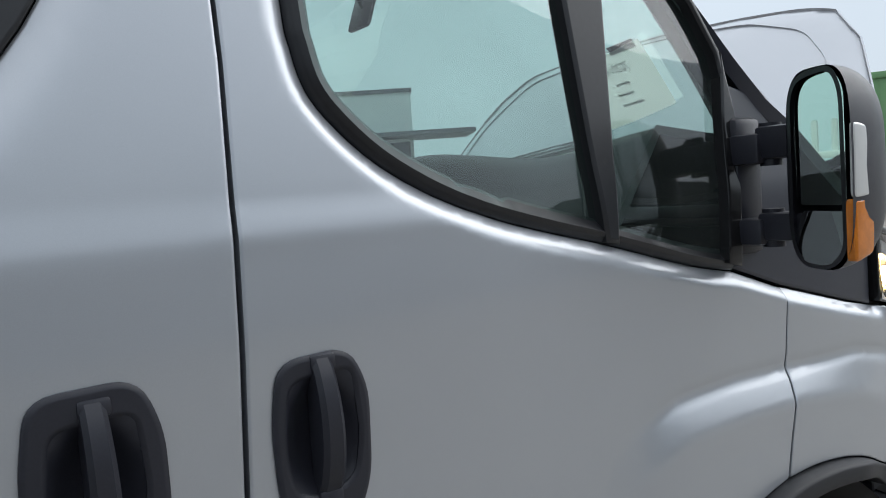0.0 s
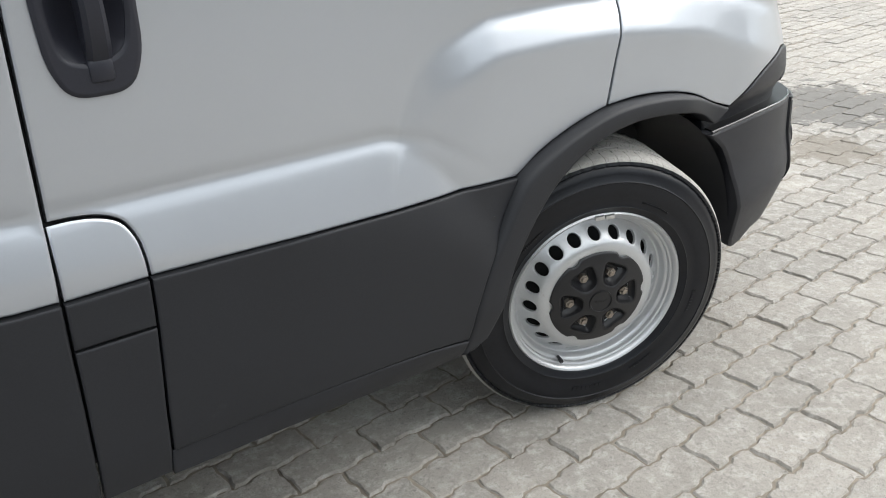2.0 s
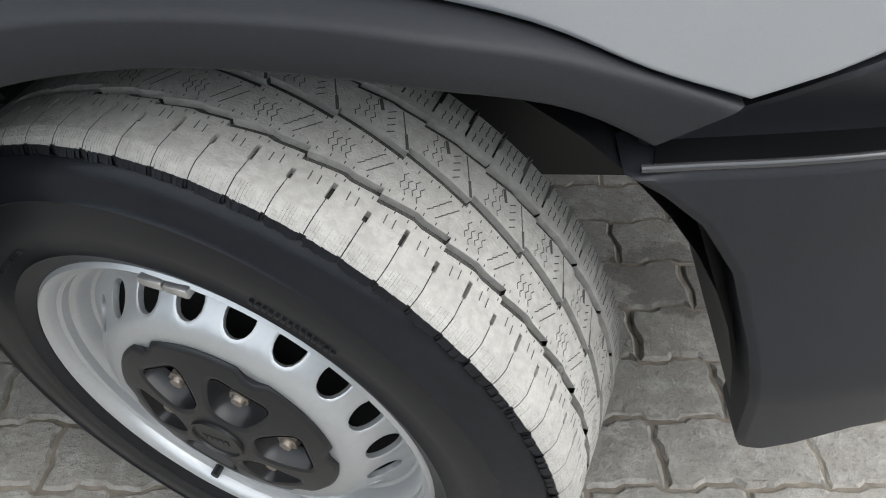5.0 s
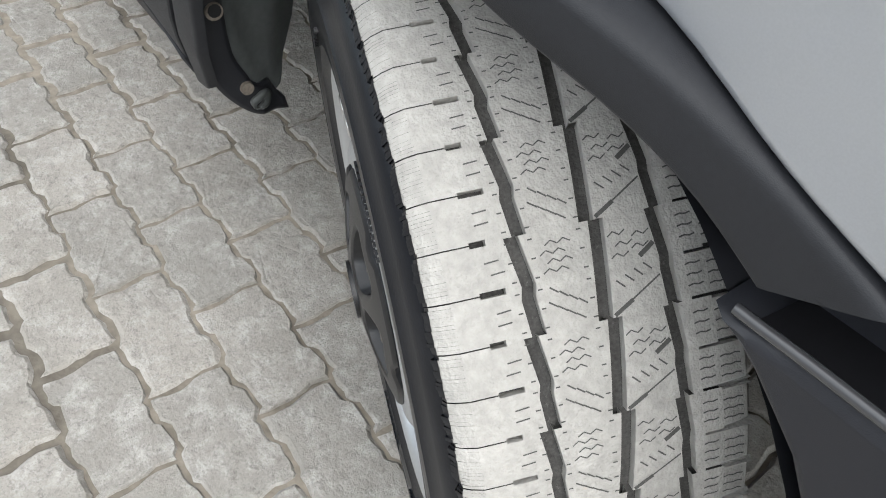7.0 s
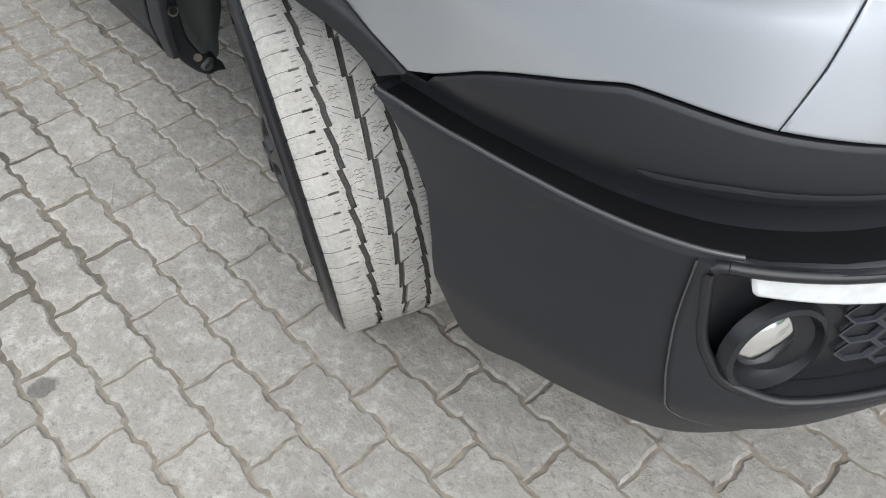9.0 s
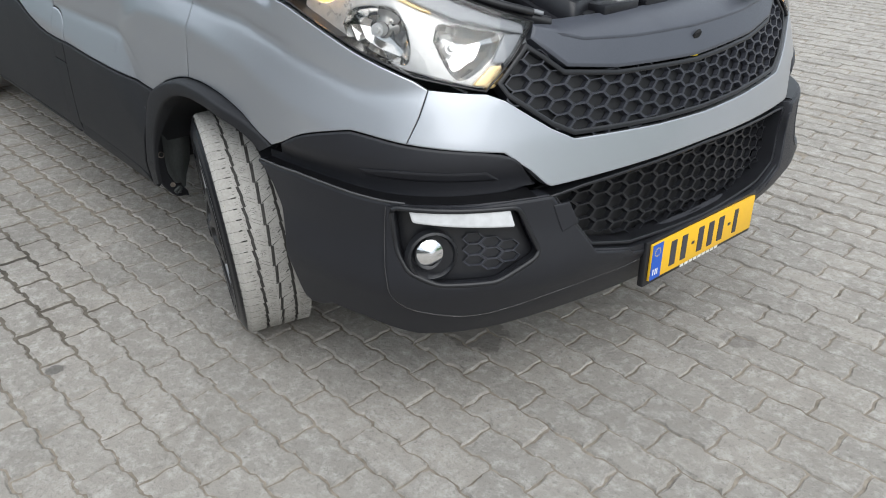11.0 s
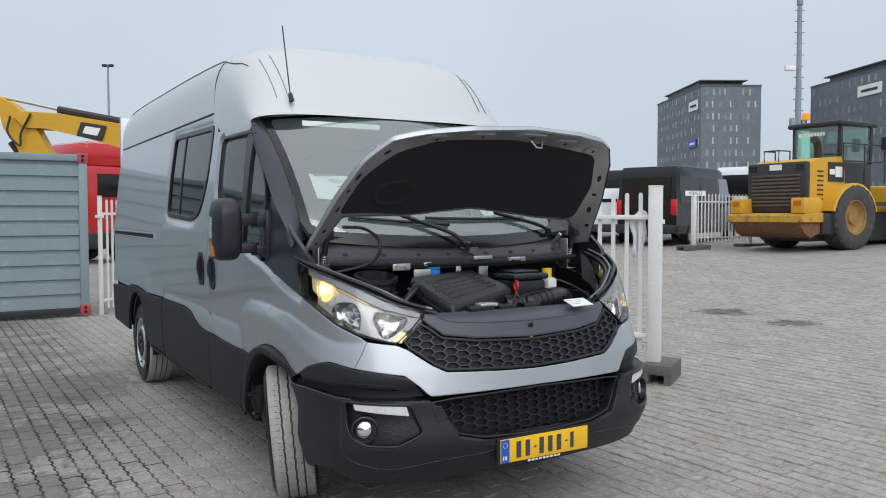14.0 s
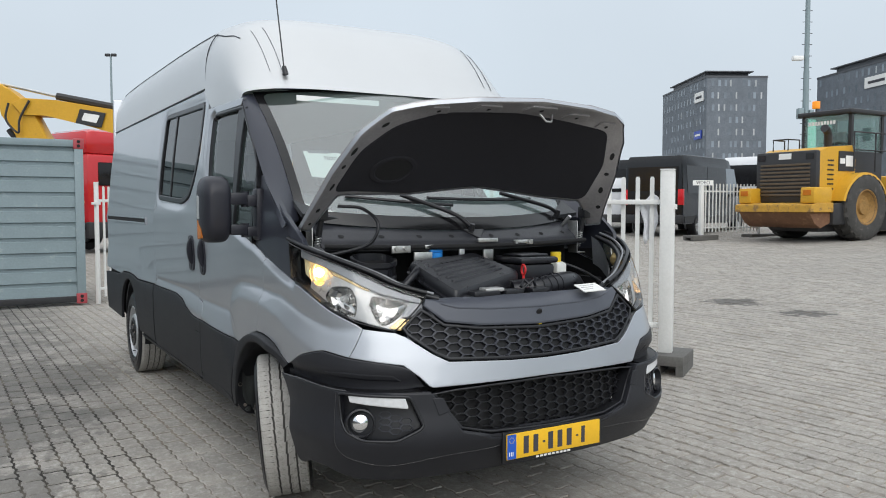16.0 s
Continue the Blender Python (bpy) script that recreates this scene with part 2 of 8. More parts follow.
# warm colour that paints the bulb's spread of glow
WARMGLOW = mat("painted_warm_glow", (0.95, 0.74, 0.44), 0.35, 0.15, var=0.3, scale=30)
PAPER = mat("white_paper", (0.82, 0.82, 0.80), 0.7, var=0.03)
INK = mat("printed_ink", (0.05, 0.05, 0.06), 0.7)
PLATEY = mat("yellow_plate", (0.83, 0.48, 0.02), 0.4, var=0.05, scale=12)
PLATEB = mat("blue_plate_band", (0.02, 0.10, 0.50), 0.4, var=0.1)
WHITEP = mat("white_fence_paint", (0.72, 0.72, 0.70), 0.5, var=0.07, scale=5, fine=60, flecks=((0.45, 0.42, 0.38), 12, 0.66, 0.4))
YELLOW = mat("machine_yellow", (0.62, 0.34, 0.025), 0.42, var=0.10, scale=2, fine=30, flecks=((0.30, 0.20, 0.08), 5, 0.62, 0.5))
YELLOWW = mat("worn_machine_yellow", (0.52, 0.29, 0.04), 0.6, var=0.2, scale=4, fine=30, flecks=((0.16, 0.10, 0.06), 6, 0.52, 0.75))
MBLACK = mat("machine_black", (0.03, 0.03, 0.032), 0.5, var=0.25, scale=4, fine=40)
BIGTYRE = mat("loader_tyre_rubber", (0.055, 0.053, 0.05), 0.85, var=0.35, scale=6, fine=50, flecks=((0.14, 0.13, 0.115), 5, 0.55, 0.6))
BLACKVAN = mat("black_van_paint", (0.010, 0.011, 0.013), 0.22, var=0.1, coat=0.12, spec=0.35)
WHITEVAN = mat("white_van_paint", (0.75, 0.76, 0.78), 0.25, var=0.04, coat=0.5)
REDPAINT = mat("red_truck_paint", (0.50, 0.02, 0.025), 0.25, var=0.08, coat=0.6)
REDLENS = mat("red_lens", (0.55, 0.015, 0.02), 0.15, var=0.1)
CONT = mat("container_grey_green_paint", (0.225, 0.285, 0.305), 0.5, var=0.10, scale=3, fine=40, flecks=((0.36, 0.40, 0.40), 6, 0.6, 0.5))
CONTRED = mat("container_red_corner", (0.36, 0.06, 0.07), 0.55, var=0.15, scale=12)
CONCRETE = mat("concrete_block", (0.12, 0.117, 0.11), 0.9, var=0.2, scale=8, fine=60, bump=0.4, bscale=120)
BRICKGREY = mat("grey_slate_facade", (0.15, 0.17, 0.195), 0.75, var=0.3, scale=0.5, fine=3.0)
ROOFEDGE = mat("dark_roof_cladding", (0.085, 0.09, 0.10), 0.6, var=0.15, scale=0.5)
WINDOWG = mat("office_window", (0.22, 0.255, 0.29), 0.08, var=0.3, scale=0.2, random_tone=0.5)
WINDOWL = mat("office_window_blind", (0.42, 0.44, 0.45), 0.3, var=0.2, random_tone=0.4)
ORANGE = mat("orange_beacon", (0.85, 0.28, 0.02), 0.3, emit=(1, 0.35, 0.03), power=0.4)
BLUECAP = mat("blue_cap", (0.02, 0.22, 0.62), 0.4)
YELCAP = mat("yellow_cap", (0.80, 0.58, 0.03), 0.4)
WHITEPL = mat("white_tank_plastic", (0.68, 0.69, 0.66), 0.5, var=0.1)
REDPL = mat("red_handle", (0.65, 0.03, 0.03), 0.4)
CLOTH = mat("white_cloth", (0.72, 0.73, 0.76), 0.9, var=0.1, scale=30, bump=0.3)
SEATCLOTH = mat("dark_seat_cloth", (0.03, 0.03, 0.034), 0.9, var=0.3, scale=40, bump=0.3)
DASH = mat("dashboard_plastic", (0.045, 0.048, 0.052), 0.6, var=0.15, scale=10, bump=0.2, bscale=900)
HEADLINER = mat("grey_headliner", (0.60, 0.61, 0.60), 0.9, var=0.06)
HANDLEPL = mat("black_handle_plastic", (0.0196, 0.0203, 0.0274), 0.38, var=0.15, scale=8, fine=300, bump=0.08, bscale=1500, spec=0.42)
LEDGEPL = mat("dusty_ledge_plastic", (0.007, 0.007, 0.008), 0.34, var=0.2, scale=9, fine=200, spec=0.22, flecks=((0.30, 0.29, 0.28), 60.0, 0.70, 0.8))
HOODIN = mat("hood_frame_grey_metal", (0.34, 0.33, 0.335), 0.36, 0.45, var=0.2, scale=9, fine=90)
CAPPL = mat("black_cap_plastic", (0.013, 0.013, 0.0145), 0.34, var=0.2, scale=25, fine=300, bump=0.05, bscale=1200, spec=0.5)


# ---------------- mesh helpers ----------------
def link_mesh(name, verts, faces, material, parent=None, label="", smooth=True, sharp=None):
    me = bpy.data.meshes.new(name)
    me.from_pydata([tuple(map(float, v)) for v in verts], [], faces)
    me.materials.append(material)
    if smooth:
        me.polygons.foreach_set("use_smooth", [True] * len(me.polygons))
    if sharp:
        me.set_sharp_from_angle(angle=radians(sharp))
    ob = new(name, me)
    if parent is not None:
        ob.parent = parent
    if label:
        ob["label"] = label
    return ob


def part(name, bm, material, parent, label="", smooth=True, sharp=35):
    bmesh.ops.recalc_face_normals(bm, faces=bm.faces)
    me = bpy.data.meshes.new(name)
    bm.to_mesh(me)
    bm.free()
    me.materials.append(material)
    if smooth:
        me.polygons.foreach_set("use_smooth", [True] * len(me.polygons))
        me.set_sharp_from_angle(angle=radians(sharp))
    ob = new(name, me)
    if parent is not None:
        ob.parent = parent
    if label:
        ob["label"] = label
    return ob


def empty(name, m, label, category, group="", kind=""):
    ob = new(name)
    ob.matrix_world = m
    return tagged(ob, label, category, group, kind)


def add_box(bm, lo, hi, m=None, bevel=0.0):
    r = bmesh.ops.create_cube(bm, size=1)
    vs = r["verts"]
    for v in vs:
        v.co = Vector([lo[i] + (v.co[i] + 0.5) * (hi[i] - lo[i]) for i in range(3)])
    if bevel:
        es = list({e for v in vs for e in v.link_edges})
        out = bmesh.ops.bevel(bm, geom=es, offset=bevel, segments=2, affect="EDGES", profile=0.5)
        vs = list({v for f in out["faces"] for v in f.verts} | {v for v in vs if v.is_valid})
    if m is not None:
        for v in vs:
            v.co = m @ v.co
    return vs


def add_cyl(bm, a, b, r, r2=None, n=16, caps=True):
    a, b = Vector(a), Vector(b)
    d = b - a
    q = d.to_track_quat("Z", "Y").to_matrix().to_4x4()
    bmesh.ops.create_cone(bm, cap_ends=caps, segments=n, radius1=r, radius2=r if r2 is None else r2, depth=d.length,
                          matrix=Matrix.Translation((a + b) / 2) @ q)


def add_tube(bm, pts, r, n=8):
    """A round bar along points."""
    pts = [Vector(p) for p in pts]
    rings = []
    up = Vector((0.13, 0.21, 0.97))
    for i, p in enumerate(pts):
        d = (pts[min(i + 1, len(pts) - 1)] - pts[max(i - 1, 0)]).normalized()
        u = d.cross(up).normalized()
        w = u.cross(d)
        rings.append([bm.verts.new(p + (u * math.cos(k * math.tau / n) + w * math.sin(k * math.tau / n)) * r) for k in range(n)])
    for a, b in zip(rings, rings[1:]):
        for k in range(n):
            bm.faces.new((a[k], a[(k + 1) % n], b[(k + 1) % n], b[k]))
    bm.faces.new(rings[0])
    bm.faces.new(rings[-1][::-1])


def add_revolve(bm, prof, n, m, a0=0.0, a1=math.tau):
    """Revolves (r, d) about the local y axis; d runs to -y."""
    closed = abs(a1 - a0 - math.tau) < 1e-6
    cnt = n if closed else n + 1
    rings = []
    for k in range(cnt):
        a = a0 + (a1 - a0) * k / n
        rings.append([bm.verts.new(m @ Vector((r * math.cos(a), -d, r * math.sin(a)))) for r, d in prof])
    for k in range(n):
        p, q = rings[k], rings[(k + 1) % cnt]
        for i in range(len(prof) - 1):
            bm.faces.new((p[i], p[i + 1], q[i + 1], q[i]))


def box_part(name, lo, hi, material, parent, m=None, bevel=0.0, label=""):
    bm = bmesh.new()
    add_box(bm, lo, hi, m, bevel)
    return part(name, bm, material, parent, label)


def tube_part(name, pts, r, material, parent, n=8, label=""):
    bm = bmesh.new()
    add_tube(bm, pts, r, n)
    return part(name, bm, material, parent, label, sharp=60)


def spline(pts, n=6):
    """Smooth curve through points."""
    P = [Vector(p) for p in pts]
    P = [2 * P[0] - P[1]] + P + [2 * P[-1] - P[-2]]
    out = []
    for i in range(1, len(P) - 2):
        for k in range(n):
            t = k / n
            a, b, c, d = P[i - 1:i + 3]
            out.append(0.5 * (2 * b + (c - a) * t + (2 * a - 5 * b + 4 * c - d) * t * t + (3 * b - a - 3 * c + d) * t ** 3))
    out.append(P[-2])
    return out


def rounded(poly, r, n=4):
    """Rounds the corners of a closed outline."""
    out = []
    for i, p in enumerate(poly):
        a, b, c = Vector(poly[i - 1]), Vector(p), Vector(poly[(i + 1) % len(poly)])
        ra = min(r, (a - b).length * 0.45)
        rc = min(r, (c - b).length * 0.45)
        p0, p1 = b + (a - b).normalized() * ra, b + (c - b).normalized() * rc
        for k in range(n + 1):
            t = k / n
            out.append(tuple((1 - t) ** 2 * p0 + 2 * t * (1 - t) * b + t * t * p1))
    return out


def dense(poly, step):
    out = []
    for i, p in enumerate(poly):
        a, b = Vector(p), Vector(poly[(i + 1) % len(poly)])
        k = max(1, math.ceil((b - a).length / step))
        out += [tuple(a + (b - a) * j / k) for j in range(k)]
    return out


def curve(pts, n=4):
    """A smooth run through flat points."""
    return [(p.x, p.y) for p in spline([(a, b, 0) for a, b in pts], n)]


def area2(poly):
    return sum(poly[i - 1][0] * p[1] - p[0] * poly[i - 1][1] for i, p in enumerate(poly)) / 2


def shrink(poly, d):
    """Moves a closed outline inwards by d."""
    sgn = 1 if area2(poly) > 0 else -1
    out = []
    for i, p in enumerate(poly):
        a, b, c = Vector(poly[i - 1]), Vector(p), Vector(poly[(i + 1) % len(poly)])
        d1, d2 = (b - a), (c - b)
        if d1.length < 1e-9 or d2.length < 1e-9:
            out.append(tuple(b))
            continue
        n1, n2 = Vector((-d1.y, d1.x)).normalized() * sgn, Vector((-d2.y, d2.x)).normalized() * sgn
        n = n1 + n2
        k = 1 / max(0.4, 0.5 * n.length ** 2) if n.length > 1e-6 else 0
        out.append(tuple(b + n * d * min(k, 2.0)))
    return out


def inside(px, py, poly):
    P = np.asarray(poly)
    Q = np.roll(P, -1, axis=0)
    r = np.zeros(np.shape(px), bool)
    for (x0, y0), (x1, y1) in zip(P, Q):
        if y0 == y1:
            continue
        hit = ((y0 > py) != (y1 > py)) & (px < (x1 - x0) * (py - y0) / (y1 - y0) + x0)
        r ^= hit
    return r


def sstep(a, b, x):
    t = np.clip((x - a) / (b - a), 0, 1)
    return t * t * (3 - 2 * t)


def line_dist(px, py, pts):
    best = np.full(np.shape(px), 9.0)
    for (x0, y0), (x1, y1) in zip(pts, pts[1:]):
        dx, dy = x1 - x0, y1 - y0
        t = np.clip(((px - x0) * dx + (py - y0) * dy) / (dx * dx + dy * dy), 0, 1)
        best = np.minimum(best, np.hypot(px - x0 - t * dx, py - y0 - t * dy))
    return best


from mathutils import geometry


def panel(name, outline, material, parent, surf, holes=(), step=0.05, thick=0.02, edge=0.004, lift=0.0, gap=0.0, flip=False, label="", flat=False, lines=()):
    """A bent sheet with turned-in edges: an outline in surface coordinates, laid on surf(s, z); lines are creases that its mesh follows."""
    if gap:
        outline = shrink(outline, gap)
        holes = [shrink(h, -gap) for h in holes]
    loops = [dense(outline, step)] + [dense(h, step * 0.6) for h in holes]
    pts, edges, ring = [], [], []
    for li, lp in enumerate(loops):
        sg = 1 if li == 0 else -1
        for lp2, isring in ((lp, True), (shrink(lp, sg * edge), False), (shrink(lp, sg * (edge + math.copysign(0.0022, edge))), False)) if edge else ((lp, True),):
            base = len(pts)
            pts += [Vector(p) for p in lp2]
            ring += [isring] * len(lp2)
            edges += [(base + i, base + (i + 1) % len(lp2)) for i in range(len(lp2))]
    for ln in lines:
        la, lb = np.array([p[0] for p in ln]), np.array([p[1] for p in ln])
        keep = inside(la, lb, outline)
        for lp in loops:
            keep &= line_dist(la, lb, lp + [lp[0]]) > edge + 0.006
        for h in holes:
            keep &= ~inside(la, lb, h)
        at = {}
        for i in np.flatnonzero(keep):
            at[i] = len(pts)
            pts.append(Vector((la[i], lb[i])))
            ring.append(False)
            if i - 1 in at:
                edges.append((at[i - 1], at[i]))
    xs, zs = [p[0] for p in outline], [p[1] for p in outline]
    gx = np.arange(min(xs) + step / 2, max(xs), step)
    gz = np.arange(min(zs) + step / 2, max(zs), step)
    if len(gx) and len(gz):
        A, B = np.meshgrid(gx, gz, indexing="ij")
        A, B = A.ravel(), B.ravel()
        ok = inside(A, B, outline)
        for h in holes:
            ok &= ~inside(A, B, h)
        for lp in loops:
            ok &= line_dist(A, B, lp + [lp[0]]) > step * 0.4
        for ln in lines:
            ok &= line_dist(A, B, ln) > min(step * 0.5, 0.006)
        base = len(pts)
        pts += [Vector((a, b)) for a, b in zip(A[ok], B[ok])]
        ring += [False] * int(ok.sum())
    vs, _, fs, orig, _, _ = geometry.delaunay_2d_cdt(pts, edges, [], 0, 1e-6)
    P = np.array([(v.x, v.y) for v in vs])
    isr = np.zeros(len(vs), bool)
    for i, o in enumerate(orig):
        isr[i] = any(ring[k] for k in o if k < len(ring))
    cent = np.array([P[list(f)].mean(0) for f in fs])
    ok = inside(cent[:, 0], cent[:, 1], loops[0])
    for lp in loops[1:]:
        ok &= ~inside(cent[:, 0], cent[:, 1], lp)
    tris = [tuple(f) if area2([tuple(P[i]) for i in f]) > 0 else tuple(f[::-1]) for f, k in zip(fs, ok) if k]
    h = 1e-3
    Q = surf(P[:, 0], P[:, 1])
    du = surf(P[:, 0] + h, P[:, 1]) - surf(P[:, 0] - h, P[:, 1])
    dv = surf(P[:, 0], P[:, 1] + h) - surf(P[:, 0], P[:, 1] - h)
    N = np.cross(du, dv)
    N /= np.linalg.norm(N, axis=1)[:, None] + 1e-12
    up = lift(P[:, 0], P[:, 1]) if callable(lift) else lift
    V = Q + N * (up - isr * edge * 0.7)[:, None]
    verts = list(V)
    faces = list(tris)
    if thick:
        from_edges = {}
        for f in tris:
            for a, b in zip(f, f[1:] + f[:1]):
                from_edges[(a, b)] = True
        rim = [(a, b) for a, b in from_edges if (b, a) not in from_edges]
        low = {}
        for a, b in rim:
            for k in (a, b):
                if k not in low:
                    low[k] = len(verts)
                    verts.append(V[k] - N[k] * thick)
        faces += [(b, a, low[a], low[b]) for a, b in rim]
    if flip:
        verts = [(v[0], 2 * YC - v[1], v[2]) for v in verts]
        faces = [f[::-1] for f in faces]
    return link_mesh(name, verts, faces, material, parent, label, smooth=not flat, sharp=40)


# ---------------- the van's skin ----------------
YC = 0.02
PLAN = np.array([(-5.2, -0.992), (0.2, -0.992), (0.35, -0.989), (0.5, -0.982), (0.65, -0.948), (0.77, -0.89), (0.855, -0.81),
                 (0.915, -0.71), (0.965, -0.57), (1.005, -0.38), (1.03, -0.18), (1.038, YC)])


def plan_curve(P, n=12):
    Q = np.vstack([2 * P[0] - P[1], P, 2 * P[-1] - P[-2]])
    Q[-1] = (P[-2][0], 2 * YC - P[-2][1])
    out = []
    for i in range(1, len(Q) - 2):
        a, b, c, d = Q[i - 1:i + 3]
        for t in np.arange(n) / n:
            out.append(0.5 * (2 * b + (c - a) * t + (2 * a - 5 * b + 4 * c - d) * t * t + (3 * b - a - 3 * c + d) * t ** 3))
    out.append(P[-1])
    return np.array(out)


CUR = np.vstack([PLAN[:1], plan_curve(PLAN[1:])])
SL = np.r_[0, np.cumsum(np.linalg.norm(np.diff(CUR, axis=0), axis=1))]
SL = SL - SL[1] + 0.2
TAN = np.gradient(CUR, SL, axis=0)
TAN /= np.linalg.norm(TAN, axis=1)[:, None]
SE = float(SL[-1])
FZ = [0.18, 0.28, 0.37, 0.47, 0.52, 0.59, 0.69, 0.79, 0.89, 0.99, 1.07, 1.17, 1.27]
FO = [-0.14, -0.09, -0.03, 0.02, 0.015, 0.0, -0.01, -0.035, -0.065, -0.10, -0.14, -0.225, -0.33]
LZ = [0.2, 0.35, 0.45, 0.6, 0.8, 0.9, 1.0, 1.25, 1.40, 1.43, 1.8, 2.05, 2.17, 2.3]
LO = [-0.06, -0.03, -0.008, 0.0, 0.003, 0.003, 0.006, 0.013, 0.015, 0.003, -0.03, -0.062, -0.08, -0.105]
ZT_S, ZT_Z = [-0.60, -0.555, -0.522, -0.478, -0.35, -0.17, 0.0, 0.25, 0.46, 0.7], [0.70, 0.87, 0.937, 0.969, 1.004, 1.007, 1.0, 0.975, 0.917, 0.86]
ZC_S, ZC_Z = [-5.0, -1.38, -1.16, -0.78, -0.6, -0.5, -0.39, -0.3], [0.90, 0.893, 0.875, 0.867, 0.863, 0.836, 0.768, 0.69]

FLARE = 0.52


def ramp(w, soft, t):
    """A straight slope of width w with slightly rounded ends."""
    t = np.asarray(t, float)
    f = lambda q: np.where(q < -soft, 0.0, np.where(q > soft, q, (q + soft) ** 2 / (4 * soft)))
    return (f(t) - f(t - w)) / w


def flank(s, z):
    o = np.interp(z, LZ, LO) - 0.0055 * sstep(-1.65, -1.35, s) * sstep(1.25, 1.40, z) * (1 - sstep(1.40, 1.43, z))
    taper = 0.020 + 0.034 * sstep(-1.2, 0.05, s)
    zc = np.interp(s, ZC_S, ZC_Z)
    low = ramp(taper / 0.235, 0.004, zc - z)
    over = z - zc - 0.003
    o = o - 0.0034 * np.exp(-(over / 0.014) ** 2) * sstep(-0.30, -0.62, s)
    rise = z - np.interp(s, ZT_S, ZT_Z) - 0.034 - 0.030 * sstep(0.0, 0.5, s)
    o = o - 0.0030 * np.exp(-(rise / 0.014) ** 2) * sstep(-0.50, -0.30, s)
    arch = ramp(0.066 + 0.03 * (1 - sstep(-0.58, -0.30, s)) + 0.05 * sstep(0.0, 0.5, s), 0.006, np.interp(s, ZT_S, ZT_Z) + 0.030 + 0.030 * sstep(0.0, 0.5, s) - z) * sstep(-0.62, -0.36, s) * FLARE
    back = sstep(-2.95, -3.1, s) * (1 - sstep(0.95, 1.03, z))
    return o - taper * (1 - np.maximum(np.maximum(low, arch), back))


def crease_lines(s0, s1, step=0.02):
    """The creases of the flank between two places, each as a pair of close lines."""
    s = np.arange(s0, s1, step)
    zc = np.interp(s, ZC_S, ZC_Z)
    za = np.interp(s, ZT_S, ZT_Z) + 0.030 + 0.030 * sstep(0.0, 0.5, s)
    out = [[(a, b + d) for a, b in zip(s, zc) if a < -0.45] for d in (0.030, 0.020, 0.012, 0.005, -0.005, -0.012)]
    out += [[(a, b + d) for a, b in zip(s, za) if a > -0.60] for d in (0.030, 0.021, 0.014, 0.007, -0.007, -0.014)]
    return [ln for ln in out if len(ln) > 2]


def offs(s, z):
    w = sstep(0.3, 1.3, s)
    return w * np.interp(z, FZ, FO) + (1 - w) * flank(s, z)


def S(s, z):
    """The skin: s runs along the right side and round the nose to the middle (SE) and on to the left side."""
    s, z = np.asarray(s, float), np.asarray(z, float)
    left = s > SE
    s = np.where(left, 2 * SE - s, s)
    x, y = np.interp(s, SL, CUR[:, 0]), np.interp(s, SL, CUR[:, 1])
    tx, ty = np.interp(s, SL, TAN[:, 0]), np.interp(s, SL, TAN[:, 1])
    o = offs(s, z)
    x, y = x + ty * o, y - tx * o
    return np.stack([x, np.where(left, 2 * YC - y, y), z + 0 * x], -1)


def S1(s, z, lift=0.0):
    p = S(s, z)
    if lift:
        n = np.cross(S(s + 1e-3, z) - S(s - 1e-3, z), S(s, z + 1e-3) - S(s, z - 1e-3))
        p = p + lift * n / np.linalg.norm(n)
    return Vector(p)


def sym(half):
    """A whole outline from its right half, given from the bottom middle to the top middle."""
    return list(half) + [(2 * SE - s, z) for s, z in half[::-1] if abs(s - SE) > 1e-6]


# ---------------- van ----------------
van = empty("van", Matrix.Identity(4), "silver panel van with open hood and black plastic cladding", "van")

BELT = [(-0.154, 1.243), (-0.28, 1.268), (-0.494, 1.327), (-0.615, 1.357), (-0.731, 1.389), (-0.831, 1.428), (-0.916, 1.476), (-0.975, 1.528), (-1.008, 1.573), (-1.022, 1.627), (-1.027, 1.68), (-1.03, 1.93), (-1.015, 1.97), (-0.975, 1.985)]
BELT = curve(BELT)
DOORFRONT = [(-0.47, 1.985), (-0.211, 1.75), (-0.148, 1.657), (-0.124, 1.541)]
WINDOW = BELT + DOORFRONT
DOOR = [(-1.119, 2.03), (-1.120, 1.6), (-1.130, 1.35), (-1.142, 1.10), (-1.152, 0.87)] + curve([(-1.12, 0.8685), (-1.085, 0.863), (-1.057, 0.848), (-1.0425, 0.82), (-1.0385, 0.793), (-1.0375, 0.757)]) + [(-0.722, 0.743)] + curve([(-0.303, 0.724), (-0.227, 0.768), (-0.13, 0.801), (-0.05, 0.818)]) + [(-0.01, 1.0), (0.004, 1.192)] + BELT + [(-0.50, 1.987), (-0.47, 2.03)]


def door_skin(s, z):
    """The door leans in along a shoulder under the window."""
    p = S(s, z)
    d = line_dist(s, z, [(0.1, 1.165)] + BELT)
    p[:, 1] += 0.020 * (1 - ramp(0.020, 0.004, d - 0.004))
    return p


SHOULDER = [(-0.05, 1.206), (0.004, 1.192), (0.115, 1.163), (0.25, 1.128), (0.352, 1.106), (0.42, 1.09)]


def fender_skin(s, z):
    """The fender rolls in along its top edge."""
    p = S(s, z)
    d = line_dist(s, z, SHOULDER)
    p[:, 1] += 0.020 * (1 - ramp(0.020, 0.004, d - 0.004)) * (1 - sstep(0.36, 0.42, s))
    return p


SWIN = rounded([(-1.235, 2.09), (-2.36, 2.11), (-2.40, 1.49), (-1.64, 1.455), (-1.44, 1.50), (-1.32, 1.63), (-1.245, 1.80)], 0.07)


